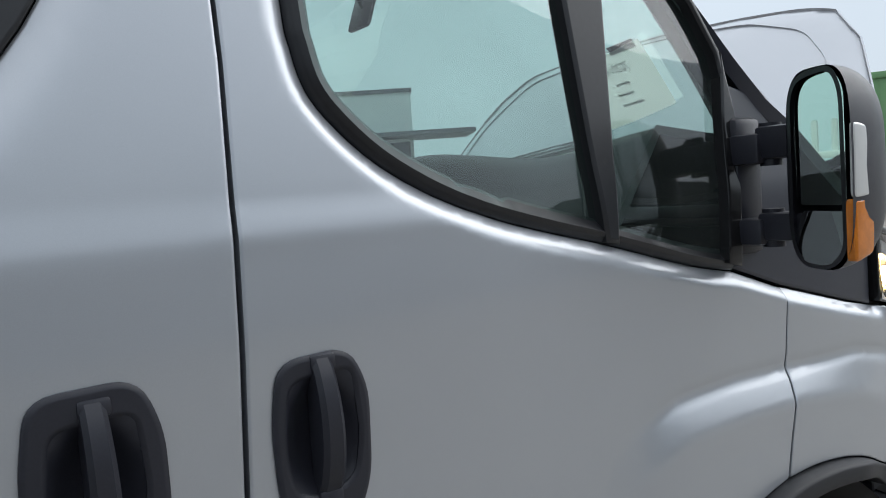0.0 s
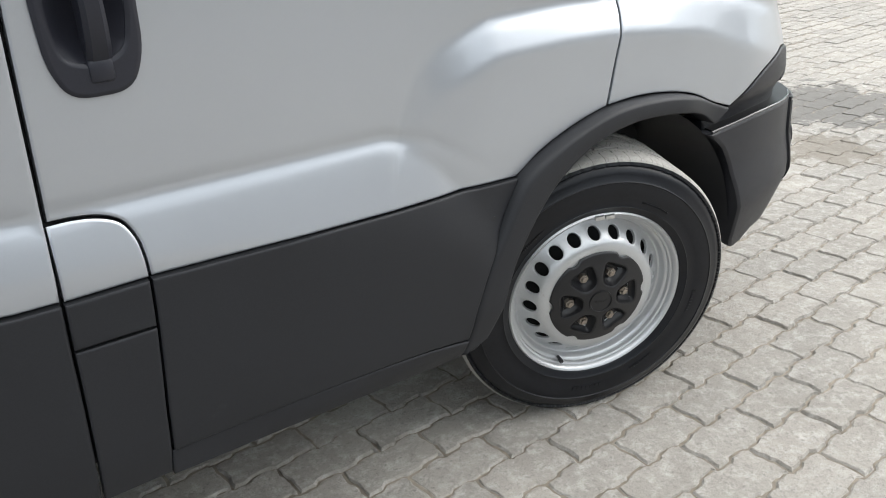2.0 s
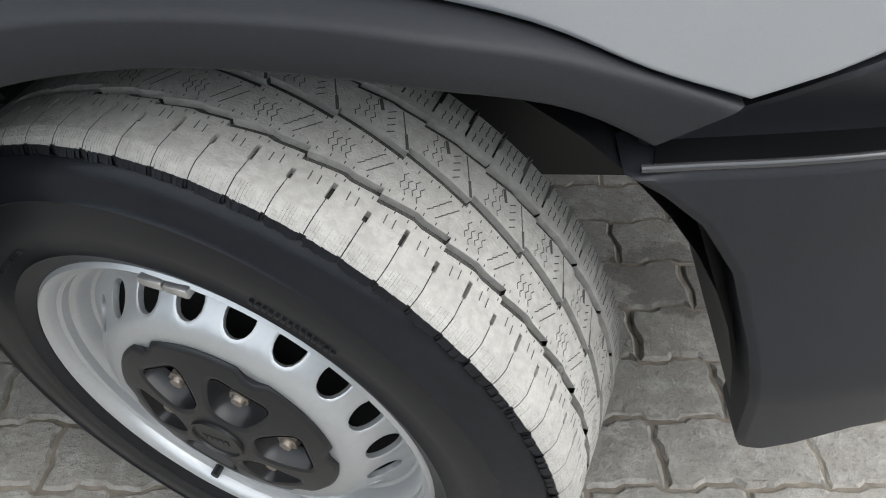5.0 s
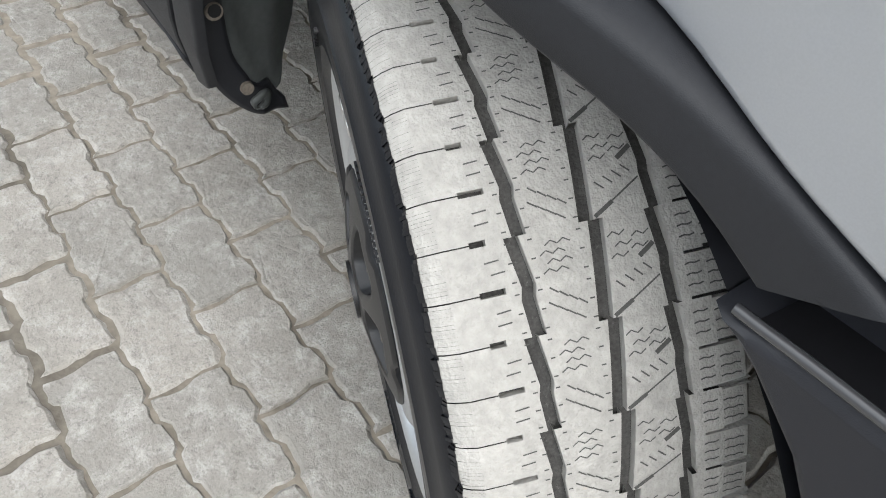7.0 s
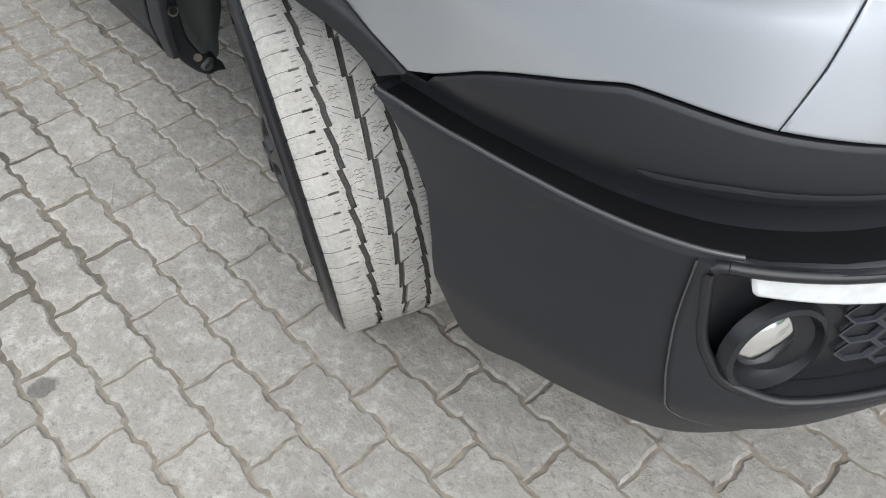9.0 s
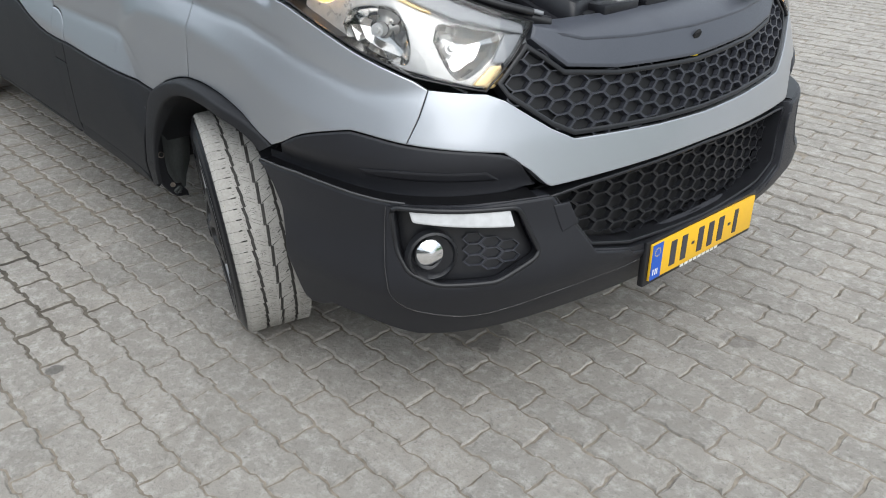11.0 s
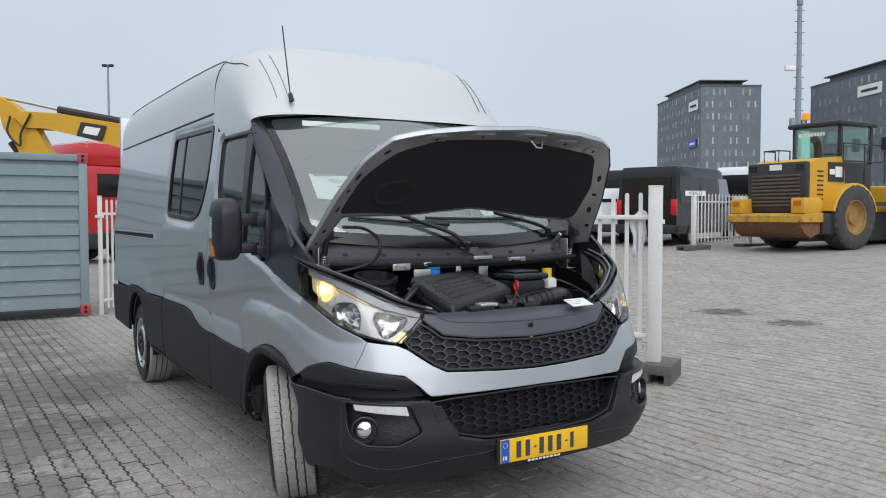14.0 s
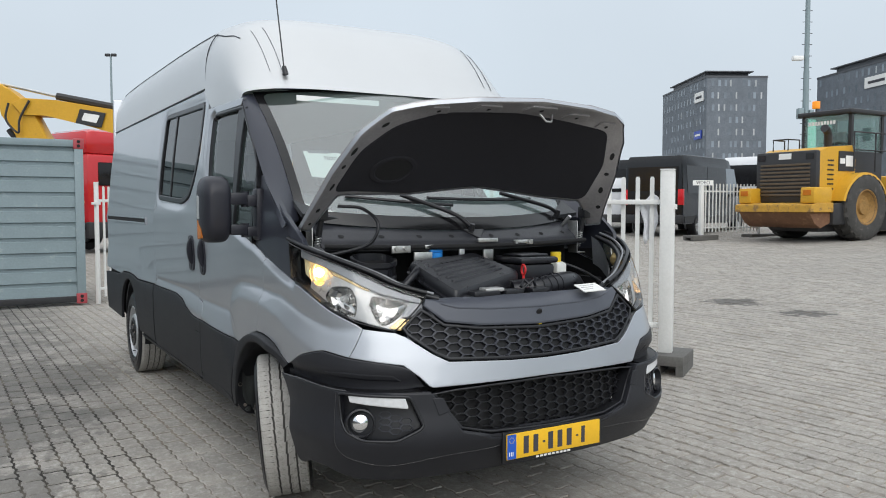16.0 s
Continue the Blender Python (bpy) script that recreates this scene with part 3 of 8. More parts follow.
def slide_skin(s, z):
    p = S(s, z)
    d = line_dist(s, z, SWIN + SWIN[:1])
    p[:, 1] += 0.014 * (1 - sstep(0.006, 0.045, d))
    return p


def resample(pts, n):
    P = np.array(pts)
    L = np.r_[0, np.cumsum(np.linalg.norm(np.diff(P, axis=0), axis=1))]
    t = np.linspace(0, L[-1], n)
    return np.stack([np.interp(t, L, P[:, 0]), np.interp(t, L, P[:, 1])], -1)


def arch_trim(outer, inner, flip):
    """The wheel arch's lip: a rounded outer edge, a broad face and a turned-in inner edge, swept round the arch."""
    n = 64
    A, B = resample(outer, n), resample(inner, n)
    bm = bmesh.new()
    rows = []
    for (v, f, deep) in ((0.0, 0.0, 0.030), (0.0, 0.0, 0.0), (0.02, 0.30, 0.0), (0.05, 0.58, 0.0), (0.10, 0.82, 0.0), (0.17, 0.96, 0.0), (0.26, 1.0, 0.0), (0.60, 1.0, 0.0), (0.90, 1.0, 0.0), (0.96, 0.95, 0.0), (0.99, 0.82, 0.0), (1.0, 0.65, 0.0), (1.0, 0.65, 1.0)):
        Q = A + (B - A) * v
        row = []
        for s0, z0 in Q:
            s0, z0 = float(s0), float(z0)
            p = S1(s0, z0)
            full = np.interp(s0, SL, CUR[:, 1]) - np.interp(z0, LZ, LO) - 0.009 + 0.030 * float(sstep(0.16, 0.34, s0))
            y = p.y + 0.001 + (full - p.y) * f
            y += (0.010 + 0.04 * float(sstep(-0.34, -0.16, s0))) if deep == 1.0 else deep
            row.append(bm.verts.new((p.x, 2 * YC - y if flip else y, p.z)))
        rows.append(row)
    for p, q in zip(rows, rows[1:]):
        for k in range(n - 1):
            bm.faces.new((p[k], p[k + 1], q[k + 1], q[k]))
    return part("wheel_arch_trim", bm, PLASTIC, van, sharp=80)


HF = [(a + 0.008, b) for a, b in rounded([(-1.118, 1.17), (-1.106, 1.246), (-1.010, 1.250), (-0.984, 1.195), (-0.987, 1.08), (-1.010, 1.028), (-1.093, 1.028), (-1.114, 1.074)], 0.03, 5)]
HR = [(a + 0.009, b) for a, b in rounded([(-1.388, 1.17), (-1.374, 1.257), (-1.264, 1.260), (-1.241, 1.20), (-1.240, 1.10), (-1.260, 1.040), (-1.362, 1.035), (-1.384, 1.074)], 0.03, 5)]
for flip in (False, True):
    side = dict(parent=van, flip=flip)
    # doors and side panels
    door = panel("front_door", DOOR, SILVER, surf=door_skin, holes=[shrink(HF, 0.006)], gap=0.0015, edge=0.0026, step=0.0125, lines=crease_lines(-1.14, -0.02), **side)
    if flip:
        slide = panel("side_panel", [(-2.45, 0.85), (-1.75, 0.855), (-1.55, 0.836), (-1.405, 0.793), (-1.3, 0.768), (-1.162, 0.757), (-1.15, 1.1), (-1.128, 1.6), (-1.13, 2.17), (-2.45, 2.17)], SILVER, surf=S, gap=0.0025, step=0.08, **side)
    else:
        slide = panel("sliding_door", [(-2.45, 0.85), (-1.75, 0.855), (-1.55, 0.836), (-1.405, 0.793), (-1.3, 0.768), (-1.229, 0.759), (-1.165, 0.757), (-1.156, 0.87), (-1.146, 1.10), (-1.134, 1.35), (-1.123, 1.6), (-1.123, 2.17), (-2.45, 2.17)], SILVER,
                      surf=slide_skin, holes=[SWIN, shrink(HR, 0.006)], gap=0.0015, edge=0.0026, step=0.022, lines=crease_lines(-2.4, -1.16), **side)
        panel("window_frame", shrink(SWIN, 0.001), PLASTIC2, surf=S, holes=[rounded(shrink(SWIN, 0.035), 0.02)], lift=-0.004, thick=0.03, step=0.05, **{**side, "parent": slide})
        panel("window_pane", shrink(SWIN, 0.03), GLASSDARK, surf=S, lift=-0.016, thick=0.004, edge=0, step=0.08, **{**side, "parent": slide}).visible_shadow = False
        panel("window_bar", [(-2.03, 2.08), (-1.995, 2.08), (-2.005, 1.49), (-2.04, 1.49)], PLASTIC2, surf=S, lift=-0.010, thick=0.012, edge=0.002, **{**side, "parent": slide})
        # the slide rail
        panel("slide_rail", [(-4.72, 1.30), (-2.74, 1.297), (-2.74, 1.355), (-4.72, 1.36)], SILVER, surf=S, holes=[[(-4.69, 1.315), (-2.76, 1.312), (-2.76, 1.343), (-4.69, 1.346)]], lift=0.010, thick=0.012, edge=0.003, **side)
        # black sheet painting the shade inside the rail
        panel("rail_slot", [(-4.70, 1.31), (-2.75, 1.307), (-2.75, 1.348), (-4.70, 1.351)], DARK, surf=S, lift=0.004, thick=0, edge=0, **side)
    rear_arch = [(-3.52 + 0.43 * math.cos(a), 0.38 + 0.43 * math.sin(a)) for a in np.linspace(0.0, math.pi, 17)]
    panel("rear_quarter", [(-2.45, 0.855), (-2.45, 2.17), (-4.72, 2.17), (-4.76, 1.6), (-4.76, 0.84), (-3.95, 0.83), (-3.78, 0.86), (-3.52, 0.87), (-3.26, 0.86), (-3.09, 0.84)], SILVER, surf=S, gap=0.0025, step=0.08, **side)
    # cladding
    panel("lower_cladding", [(-2.45, 0.847), (-1.75, 0.852), (-1.55, 0.833), (-1.405, 0.790), (-1.3, 0.765), (-1.229, 0.7565), (-1.1655, 0.7545), (-1.169, 0.68), (-1.173, 0.57), (-1.1815, 0.40), (-2.45, 0.40)], PLASTIC, surf=S, lift=0.007, gap=0.0008, edge=0.0025, step=0.06, **side)
    panel("rear_cladding", [(-2.455, 0.85), (-2.455, 0.41), (-3.08, 0.42)] + rear_arch[1:-1] + [(-3.96, 0.42), (-4.74, 0.44), (-4.76, 0.80), (-3.98, 0.825), (-3.78, 0.855), (-3.52, 0.865), (-3.26, 0.855), (-3.09, 0.835)], PLASTIC, surf=S, lift=0.010, gap=0.002, step=0.06, **side)
    panel("door_cladding", [(-1.0385, 0.7555), (-0.722, 0.7418), (-0.305, 0.7225), (-0.36, 0.625), (-0.40, 0.545), (-0.430, 0.465), (-0.4435, 0.4055), (-0.475, 0.4115), (-0.54, 0.4205), (-0.63, 0.428), (-0.75, 0.434), (-0.87, 0.4385), (-0.97, 0.441), (-1.0605, 0.4425), (-1.055, 0.53), (-1.043, 0.677)], PLASTIC, surf=S, lift=0.009, gap=0.0008, edge=0.0025, step=0.05, **side)
    panel("fuel_flap", [(-1.1605, 0.757)] + curve([(-1.1555, 0.8655), (-1.12, 0.8650), (-1.086, 0.8590), (-1.0595, 0.8455), (-1.0455, 0.8195), (-1.0415, 0.793), (-1.0405, 0.757)]), SILVER, surf=S, lift=0.001, gap=0.0006, edge=0.0026, step=0.02, **side)
    panel("fuel_flap_trim", [(-1.162, 0.7545), (-1.042, 0.7545), (-1.046, 0.6785), (-1.1655, 0.6805)], PLASTIC, surf=S, lift=0.009, gap=0.0008, edge=0.0025, step=0.03, **side)
    panel("pillar_cladding", [(-1.1655, 0.677), (-1.046, 0.675), (-1.0585, 0.53), (-1.064, 0.4425), (-1.068, 0.397), (-1.178, 0.397), (-1.170, 0.57)], PLASTIC, surf=S, lift=0.009, gap=0.0008, edge=0.0025, step=0.03, **side)

    def sill_skin(s, z):
        p = S(s, 0.43 + 0 * s)
        p[:, 1] += 1.6 * np.maximum(0, 0.395 - z) ** 1.25
        p[:, 2] = z
        return p

    sill_top = [(-0.4445, 0.4025), (-0.475, 0.4085), (-0.54, 0.4175), (-0.63, 0.425), (-0.75, 0.431), (-0.87, 0.4355), (-0.97, 0.438), (-1.064, 0.4395)]
    panel("sill", sill_top + [(-1.068, 0.392), (-0.90, 0.387), (-0.72, 0.377), (-0.57, 0.364), (-0.455, 0.352)], PLASTIC, surf=sill_skin, lift=0.006, gap=0.0008, edge=0.0025, thick=0.03, step=0.04, **side)
    panel("sill", [(-1.19, 0.395), (-3.08, 0.395), (-3.08, 0.35), (-1.19, 0.36)], PLASTIC, surf=sill_skin, lift=0.0, thick=0.03, step=0.06, **side)
    # wheel arch trim
    ARCH_O = curve([(-0.455, 0.362), (-0.441, 0.410), (-0.427, 0.47), (-0.397, 0.548), (-0.358, 0.630), (-0.305, 0.720), (-0.227, 0.766), (-0.13, 0.799), (-0.05, 0.816), (0.05, 0.818), (0.154, 0.808), (0.244, 0.786), (0.32, 0.753), (0.385, 0.729)])
    ARCH_I = curve([(0.33, 0.700), (0.27, 0.735), (0.20, 0.757), (0.10, 0.772), (0.0, 0.775), (-0.10, 0.757), (-0.19, 0.712), (-0.26, 0.645), (-0.323, 0.55), (-0.358, 0.45), (-0.390, 0.386)])
    arch_trim(ARCH_O, ARCH_I[::-1], flip)
    # fender, lamp corner trim
    panel("fender", curve([(-0.045, 0.820), (0.05, 0.822), (0.154, 0.811), (0.244, 0.789), (0.32, 0.756), (0.388, 0.733)]) + curve([(0.436, 0.752), (0.531, 0.795), (0.652, 0.825), (0.706, 0.827), (0.829, 0.810)]) + curve([(0.86, 0.868), (0.884, 0.927)]) + curve([(0.844, 0.947), (0.686, 0.998), (0.481, 1.079), (0.37, 1.102)]) + [(0.352, 1.106), (0.25, 1.128), (0.115, 1.163), (0.004, 1.192), (-0.008, 1.0)],
          SILVER, surf=fender_skin, gap=0.0007, edge=0.0016, step=0.015, lines=crease_lines(0.01, 0.45), **side)
    panel("cowl_side_trim", [(0.004, 1.195), (0.115, 1.166), (0.25, 1.131), (0.358, 1.107), (0.352, 1.20), (0.349, 1.286), (0.47, 1.258), (0.455, 1.292), (0.39, 1.335), (0.33, 1.37), (0.16, 1.46), (-0.03, 1.58), (-0.118, 1.60), (-0.124, 1.541), (-0.152, 1.246)], PILLAR, surf=S, lift=-0.016, gap=0.001, step=0.03, **side)
    trim = panel("bumper_corner_trim", [(0.385, 0.705)] + curve([(0.436, 0.750), (0.531, 0.793), (0.652, 0.823), (0.706, 0.825), (0.831, 0.808), (1.072, 0.776), (1.14, 0.726), (1.176, 0.688)]) + [ (1.086, 0.676), (0.784, 0.674), (0.6, 0.680), (0.45, 0.676), (0.33, 0.670), (0.325, 0.700)], BUMPERPL, surf=S, lift=lambda s, z: 0.004 - 0.034 * ramp(0.05, 0.008, 0.752 - z), gap=0.001, edge=0.004, step=0.02, **side)
    panel("trim_ridge", [(0.70, 0.745), (0.80, 0.752), (1.03, 0.742), (1.07, 0.715), (0.83, 0.722), (0.72, 0.725)], BUMPERPL, surf=S, lift=lambda s, z: 0.008 - 0.034 * ramp(0.05, 0.008, 0.752 - z), gap=0.002, edge=0.005, step=0.02, **{**side, "parent": trim})
    # windows of the front door
    panel("window_seal", WINDOW, PLASTIC2, surf=door_skin, holes=[shrink(WINDOW, 0.017)], lift=0.003, thick=0.03, edge=0.005, step=0.04, **{**side, "parent": door})
    panel("door_pane", shrink([p for p in BELT if p[0] < -0.49] + [(-0.53, 1.985), (-0.515, 1.6), (-0.488, 1.33)], 0.012), GLASSDOOR, surf=S, lift=-0.022, thick=0.004, edge=0, step=0.1, **{**side, "parent": door}).visible_shadow = False
    panel("quarter_pane", [(-0.47, 1.34), (-0.27, 1.28), (-0.165, 1.26), (-0.14, 1.54), (-0.163, 1.65), (-0.22, 1.735), (-0.43, 1.96)], GLASSDOOR, surf=S, lift=-0.018, thick=0.004, edge=0, step=0.1, **{**side, "parent": door}).visible_shadow = False
    panel("window_divider", [(-0.545, 1.975), (-0.425, 1.975), (-0.446, 1.73), (-0.462, 1.5), (-0.474, 1.325), (-0.505, 1.332), (-0.522, 1.5), (-0.541, 1.72)], PLASTIC2, surf=S, lift=-0.004, thick=0.03, edge=0.006, step=0.05, **{**side, "parent": door})
    panel("sail_panel", [(-0.148, 1.655), (-0.124, 1.541), (-0.150, 1.252), (-0.19, 1.262), (-0.165, 1.54)], GLOSSBLK, surf=S, lift=0.004, thick=0.02, step=0.04, **{**side, "parent": door})

    # the A-pillar between windscreen and door
    def pillar_skin(u, v):
        e0 = np.stack([np.interp(v, [0, 0.35, 1], [0.33, -0.03, -0.52]), np.interp(v, [0, 0.35, 1], [1.36, 1.575, 2.04])], -1)
        a = S(e0[:, 0], e0[:, 1])
        b = WS(-1.0 + 0 * v, v)
        p = a + (b - a) * u[:, None]
        out = np.sin(u * math.pi) * 0.012
        p[:, 1] -= out
        p[:, 0] += out
        return p

    def WS(u, v):
        base = np.stack([0.36 - 0.22 * u * u, YC + 0.83 * u, 1.32 + 0.05 * u * u], -1)
        top = np.stack([-0.42 - 0.12 * u * u, YC + 0.84 * u, 2.11 - 0.045 * u * u], -1)
        v = np.asarray(v)[:, None]
        return base * (1 - v) + top * v + np.array([0.035, 0, 0.035]) * np.sin(v * math.pi)

    panel("a_pillar", [(0, 0), (1.0, 0), (1.0, 1), (0, 1)], PILLAR, surf=pillar_skin, step=0.12, thick=0.02, edge=0.01, **side)

panel("windscreen", [(-0.99, 0.0), (0.99, 0.0), (0.99, 0.99), (-0.99, 0.99)], GLASSCLR, van, surf=WS, step=0.12, thick=0.005, edge=0, label="clear windscreen").visible_shadow = False
panel("windscreen_border", [(-1.0, 0.0), (1.0, 0.0), (1.0, 1.0), (-1.0, 1.0)], GLOSSBLK, van, surf=WS, holes=[rounded([(-0.95, 0.07), (0.95, 0.07), (0.95, 0.982), (-0.95, 0.982)], 0.06)], step=0.1, thick=0.004, edge=0, lift=0.003)


# roof
def hw(x, z):
    return YC - float(S(min(x, -0.42), z)[1])


RX = [-0.385, -0.46, -0.52, -0.60, -0.68, -0.76, -0.85, -0.95, -1.1, -1.3, -1.7, -2.3, -3.0, -3.7, -4.3, -4.6, -4.72, -4.77]
RZ = [2.090, 2.17, 2.25, 2.35, 2.43, 2.50, 2.555, 2.59, 2.62, 2.635, 2.65, 2.66, 2.66, 2.66, 2.65, 2.63, 2.58, 2.45]


def roof_point(x, zt, a):
    z0 = 2.03 + 0.14 * float(sstep(-1.0, -1.2, x))
    c, sn = math.cos(a), math.sin(a)
    y = YC - hw(x, z0) * math.copysign(abs(c) ** 0.42, c)
    z = z0 + (zt - z0) * abs(sn) ** 0.55
    bow = 0.12 * (1 - float(sstep(-0.9, -1.5, x)))
    return Vector((x - bow * c * c, y, z))


rv, rf = [], []
NA = 36
for x, zt in zip(RX, RZ):
    rv += [roof_point(x, zt, math.pi * (k / NA)) for k in range(NA + 1)]
for i in range(len(RX) - 1):
    for k in range(NA):
        q = i * (NA + 1) + k
        rf.append((q, q + 1, q + NA + 2, q + NA + 1))
link_mesh("roof", rv, rf, ROOFWHITE, van, "silver high roof", sharp=50)


def on_roof(x, a):
    return roof_point(x, float(np.interp(-x, [-v for v in RX], RZ)), a)


for flip in (False, True):
    fa = (lambda a: math.pi - a) if flip else (lambda a: a)
    up = Vector((0, 0.002 if flip else -0.002, 0.002))
    tube_part("roof_joint", [on_roof(x, fa(0.62)) + up for x in np.linspace(-4.7, -1.1, 24)] + [on_roof(x, fa(0.62 + 0.12 * t)) + up for x, t in zip((-0.95, -0.85, -0.78), (0.3, 0.7, 1))], 0.003, PILLAR, van, 6)
    tube_part("roof_joint", [on_roof(-1.17, fa(a)) + up for a in np.linspace(0.02, 0.62, 12)], 0.003, PILLAR, van, 6)
    tube_part("drip_strip", [S1(s, 2.165, 0.004) if not flip else Vector((1, -1, 1)) * S1(s, 2.165, 0.004) + Vector((0, 2 * YC, 0)) for s in np.linspace(-4.7, -1.26, 20)], 0.006, PLASTIC2, van, 6)
    for a in (0.92, 1.06):
        tube_part("roof_joint", [on_roof(x, fa(a)) + up for x in np.linspace(-0.49, -0.80, 8)], 0.0017, PILLAR, van, 6)
box_part("rear_body", (-4.79, YC - 0.93, 0.42), (-4.74, YC + 0.93, 2.5), SILVER, van, bevel=0.02)
box_part("floor_pan", (-3.0, -0.88, 0.40), (-0.55, 0.92, 0.47), DARK, van)
box_part("floor_pan", (-4.7, -0.6, 0.42), (-3.0, 0.64, 0.47), DARK, van)
box_part("chassis_rail", (-4.5, -0.45, 0.28), (0.8, -0.35, 0.40), DARK, van)
box_part("chassis_rail", (-4.5, 0.39, 0.28), (0.8, 0.49, 0.40), DARK, van)
for flip in (False, True):
    # near-black sheet behind the skin, painting the shade of gaps
    panel("inner_skin", [(-4.74, 0.45), (-3.98, 0.45)] + rear_arch[::-1] + [(-3.08, 0.45), (-0.47, 0.45), (-0.33, 0.70), (-0.2, 0.80), (-0.02, 0.85), (0.2, 0.83), (0.40, 0.75), (0.50, 0.72), (0.66, 0.60), (0.70, 0.45), (SE, 0.40), (SE, 0.93), (1.2, 1.0), (0.9, 0.95), (0.5, 1.06), (0.3, 1.2), (0.0, 1.18), (-0.5, 1.30), (-1.05, 1.50), (-1.07, 1.97), (-0.5, 2.0), (-0.5, 2.02), (-1.2, 2.15), (-1.22, 1.45), (-2.5, 1.45), (-2.5, 2.15), (-4.7, 2.15)], DARK, van, surf=S, lift=lambda s, z: -0.032 - 0.11 * sstep(0.62, 0.80, s), thick=0, edge=0, step=0.05, flip=flip)

# nose
panel("nose_panel", sym([(SE, 0.694), (1.483, 0.690), (1.20, 0.684), (1.185, 0.692), (1.145, 0.73), (1.076, 0.779), (0.8305, 0.8105), (0.8615, 0.867), (0.8855, 0.9265), (1.042, 0.911), (1.09, 0.893), (1.213, 0.817), (1.279, 0.785), (1.573, 0.772), (SE, 0.768)]), SILVER, van, surf=S, gap=0.0003, edge=0.0016, thick=0.03, step=0.018, label="silver front panel between grille and bumper")
FOG = rounded([(0.797, 0.668), (0.812, 0.556), (0.84, 0.507), (0.905, 0.478), (1.044, 0.476), (1.154, 0.528), (1.10, 0.655)], 0.02)
FOGL = [(2 * SE - s, z) for s, z in FOG[::-1]]
INTAKE = [(SE, 0.470), (1.45, 0.478), (1.312, 0.508), (1.197, 0.660), (1.30, 0.672), (1.483, 0.680), (SE, 0.688)]


def bumper_lift(s, z):
    """The bumper's ends tuck in behind the wheel arch."""
    s = np.where(np.asarray(s) > SE, 2 * SE - s, s)
    return -0.018 + 0.034 * sstep(0.33, 0.85, s) + 0.023 * (1 - sstep(0.33, 0.75, s))


bumper = panel("bumper", sym([(SE, 0.30), (1.596, 0.305), (1.093, 0.292), (0.85, 0.30), (0.70, 0.335), (0.59, 0.340), (0.535, 0.317), (0.500, 0.312), (0.477, 0.322), (0.466, 0.345), (0.460, 0.38), (0.452, 0.43), (0.437, 0.50), (0.411, 0.575), (0.378, 0.625), (0.345, 0.654), (0.314, 0.674), (0.36, 0.679), (0.4, 0.681), (0.5, 0.688), (0.6, 0.686), (0.70, 0.680), (0.79, 0.676), (1.10, 0.672), (1.185, 0.670), (1.312, 0.504), (1.45, 0.473), (SE, 0.466)]),
               BUMPERPL, van, surf=S, holes=[FOG, FOGL], lift=bumper_lift, thick=0.05, edge=0.007, step=0.03, label="black plastic front bumper")


def ledge_skin(s, v):
    """The shelf along the bumper's top, running in behind its edge."""
    r = np.where(s > SE, 2 * SE - s, s)
    zt = np.interp(r, [0.33, 0.36, 0.4, 0.5, 0.6, 0.7, 0.79, 1.15], [0.676, 0.678, 0.680, 0.687, 0.685, 0.679, 0.675, 0.671])
    n = np.cross(S(s + 1e-3, zt) - S(s - 1e-3, zt), S(s, zt + 1e-3) - S(s, zt - 1e-3))
    n /= np.linalg.norm(n, axis=1)[:, None]
    p = S(s, zt) + n * (bumper_lift(s, zt) - 0.004 - 0.07 * v)[:, None]
    p[:, 2] = zt + 0.003 + 0.004 * v
    return p


for flip in (False, True):
    panel("bumper_ledge", [(0.335, 0.0), (1.15, 0.0), (1.15, 1.0), (0.345, 1.0)], LEDGEPL, bumper, surf=ledge_skin, thick=0.02, edge=0, step=0.08, flip=flip)
    # the lip's lighter colour holds part of its highlight
    tube_part("bumper_lip", [Vector((1, -1, 1)) * Vector(p) + Vector((0, 2 * YC, 0)) if flip else Vector(p) for p in ledge_skin(np.linspace(0.325, 0.83, 40), np.zeros(40))], 0.0034, LIPBLK, bumper)
# grooves moulded into the bumper
for flip in (False, True):
    g = lambda s: 2 * SE - s if flip else s
    pts = [(0.786, 0.67), (0.782, 0.58), (0.79, 0.48), (0.81, 0.43), (0.867, 0.398), (1.018, 0.375), (1.236, 0.406), (1.44, 0.42), (1.50, 0.43)]
    sm = spline([(a, b, 0) for a, b in pts], 5)
    rim = [(p.x, p.y) for p in sm] + [(1.50, 0.462), (1.45, 0.468), (1.318, 0.499), (1.192, 0.664), (1.185, 0.667), (1.10, 0.669)]
    rim = [(g(a), b) for a, b in rim]
    panel("fog_surround", rim[::-1] if not flip else rim, BUMPERPL, bumper, surf=S, holes=[FOGL if flip else FOG], lift=0.023, thick=0.012, edge=0.005, step=0.025)
    # thin lighter tube added as a highlight along the surround
    tube_part("surround_edge", [S1(g(p.x), p.y, 0.0205) for p in sm], 0.0016, LIPBLK, bumper, 6)
    panel("bumper_pad", [(g(a), b) for a, b in ([(1.19, 0.645), (1.235, 0.645), (1.265, 0.585), (1.215, 0.57)] if not flip else [(1.215, 0.57), (1.265, 0.585), (1.235, 0.645), (1.19, 0.645)])], BUMPERPL, bumper, surf=S, lift=0.026, thick=0.004, edge=0.002, step=0.03)
bm = bmesh.new()
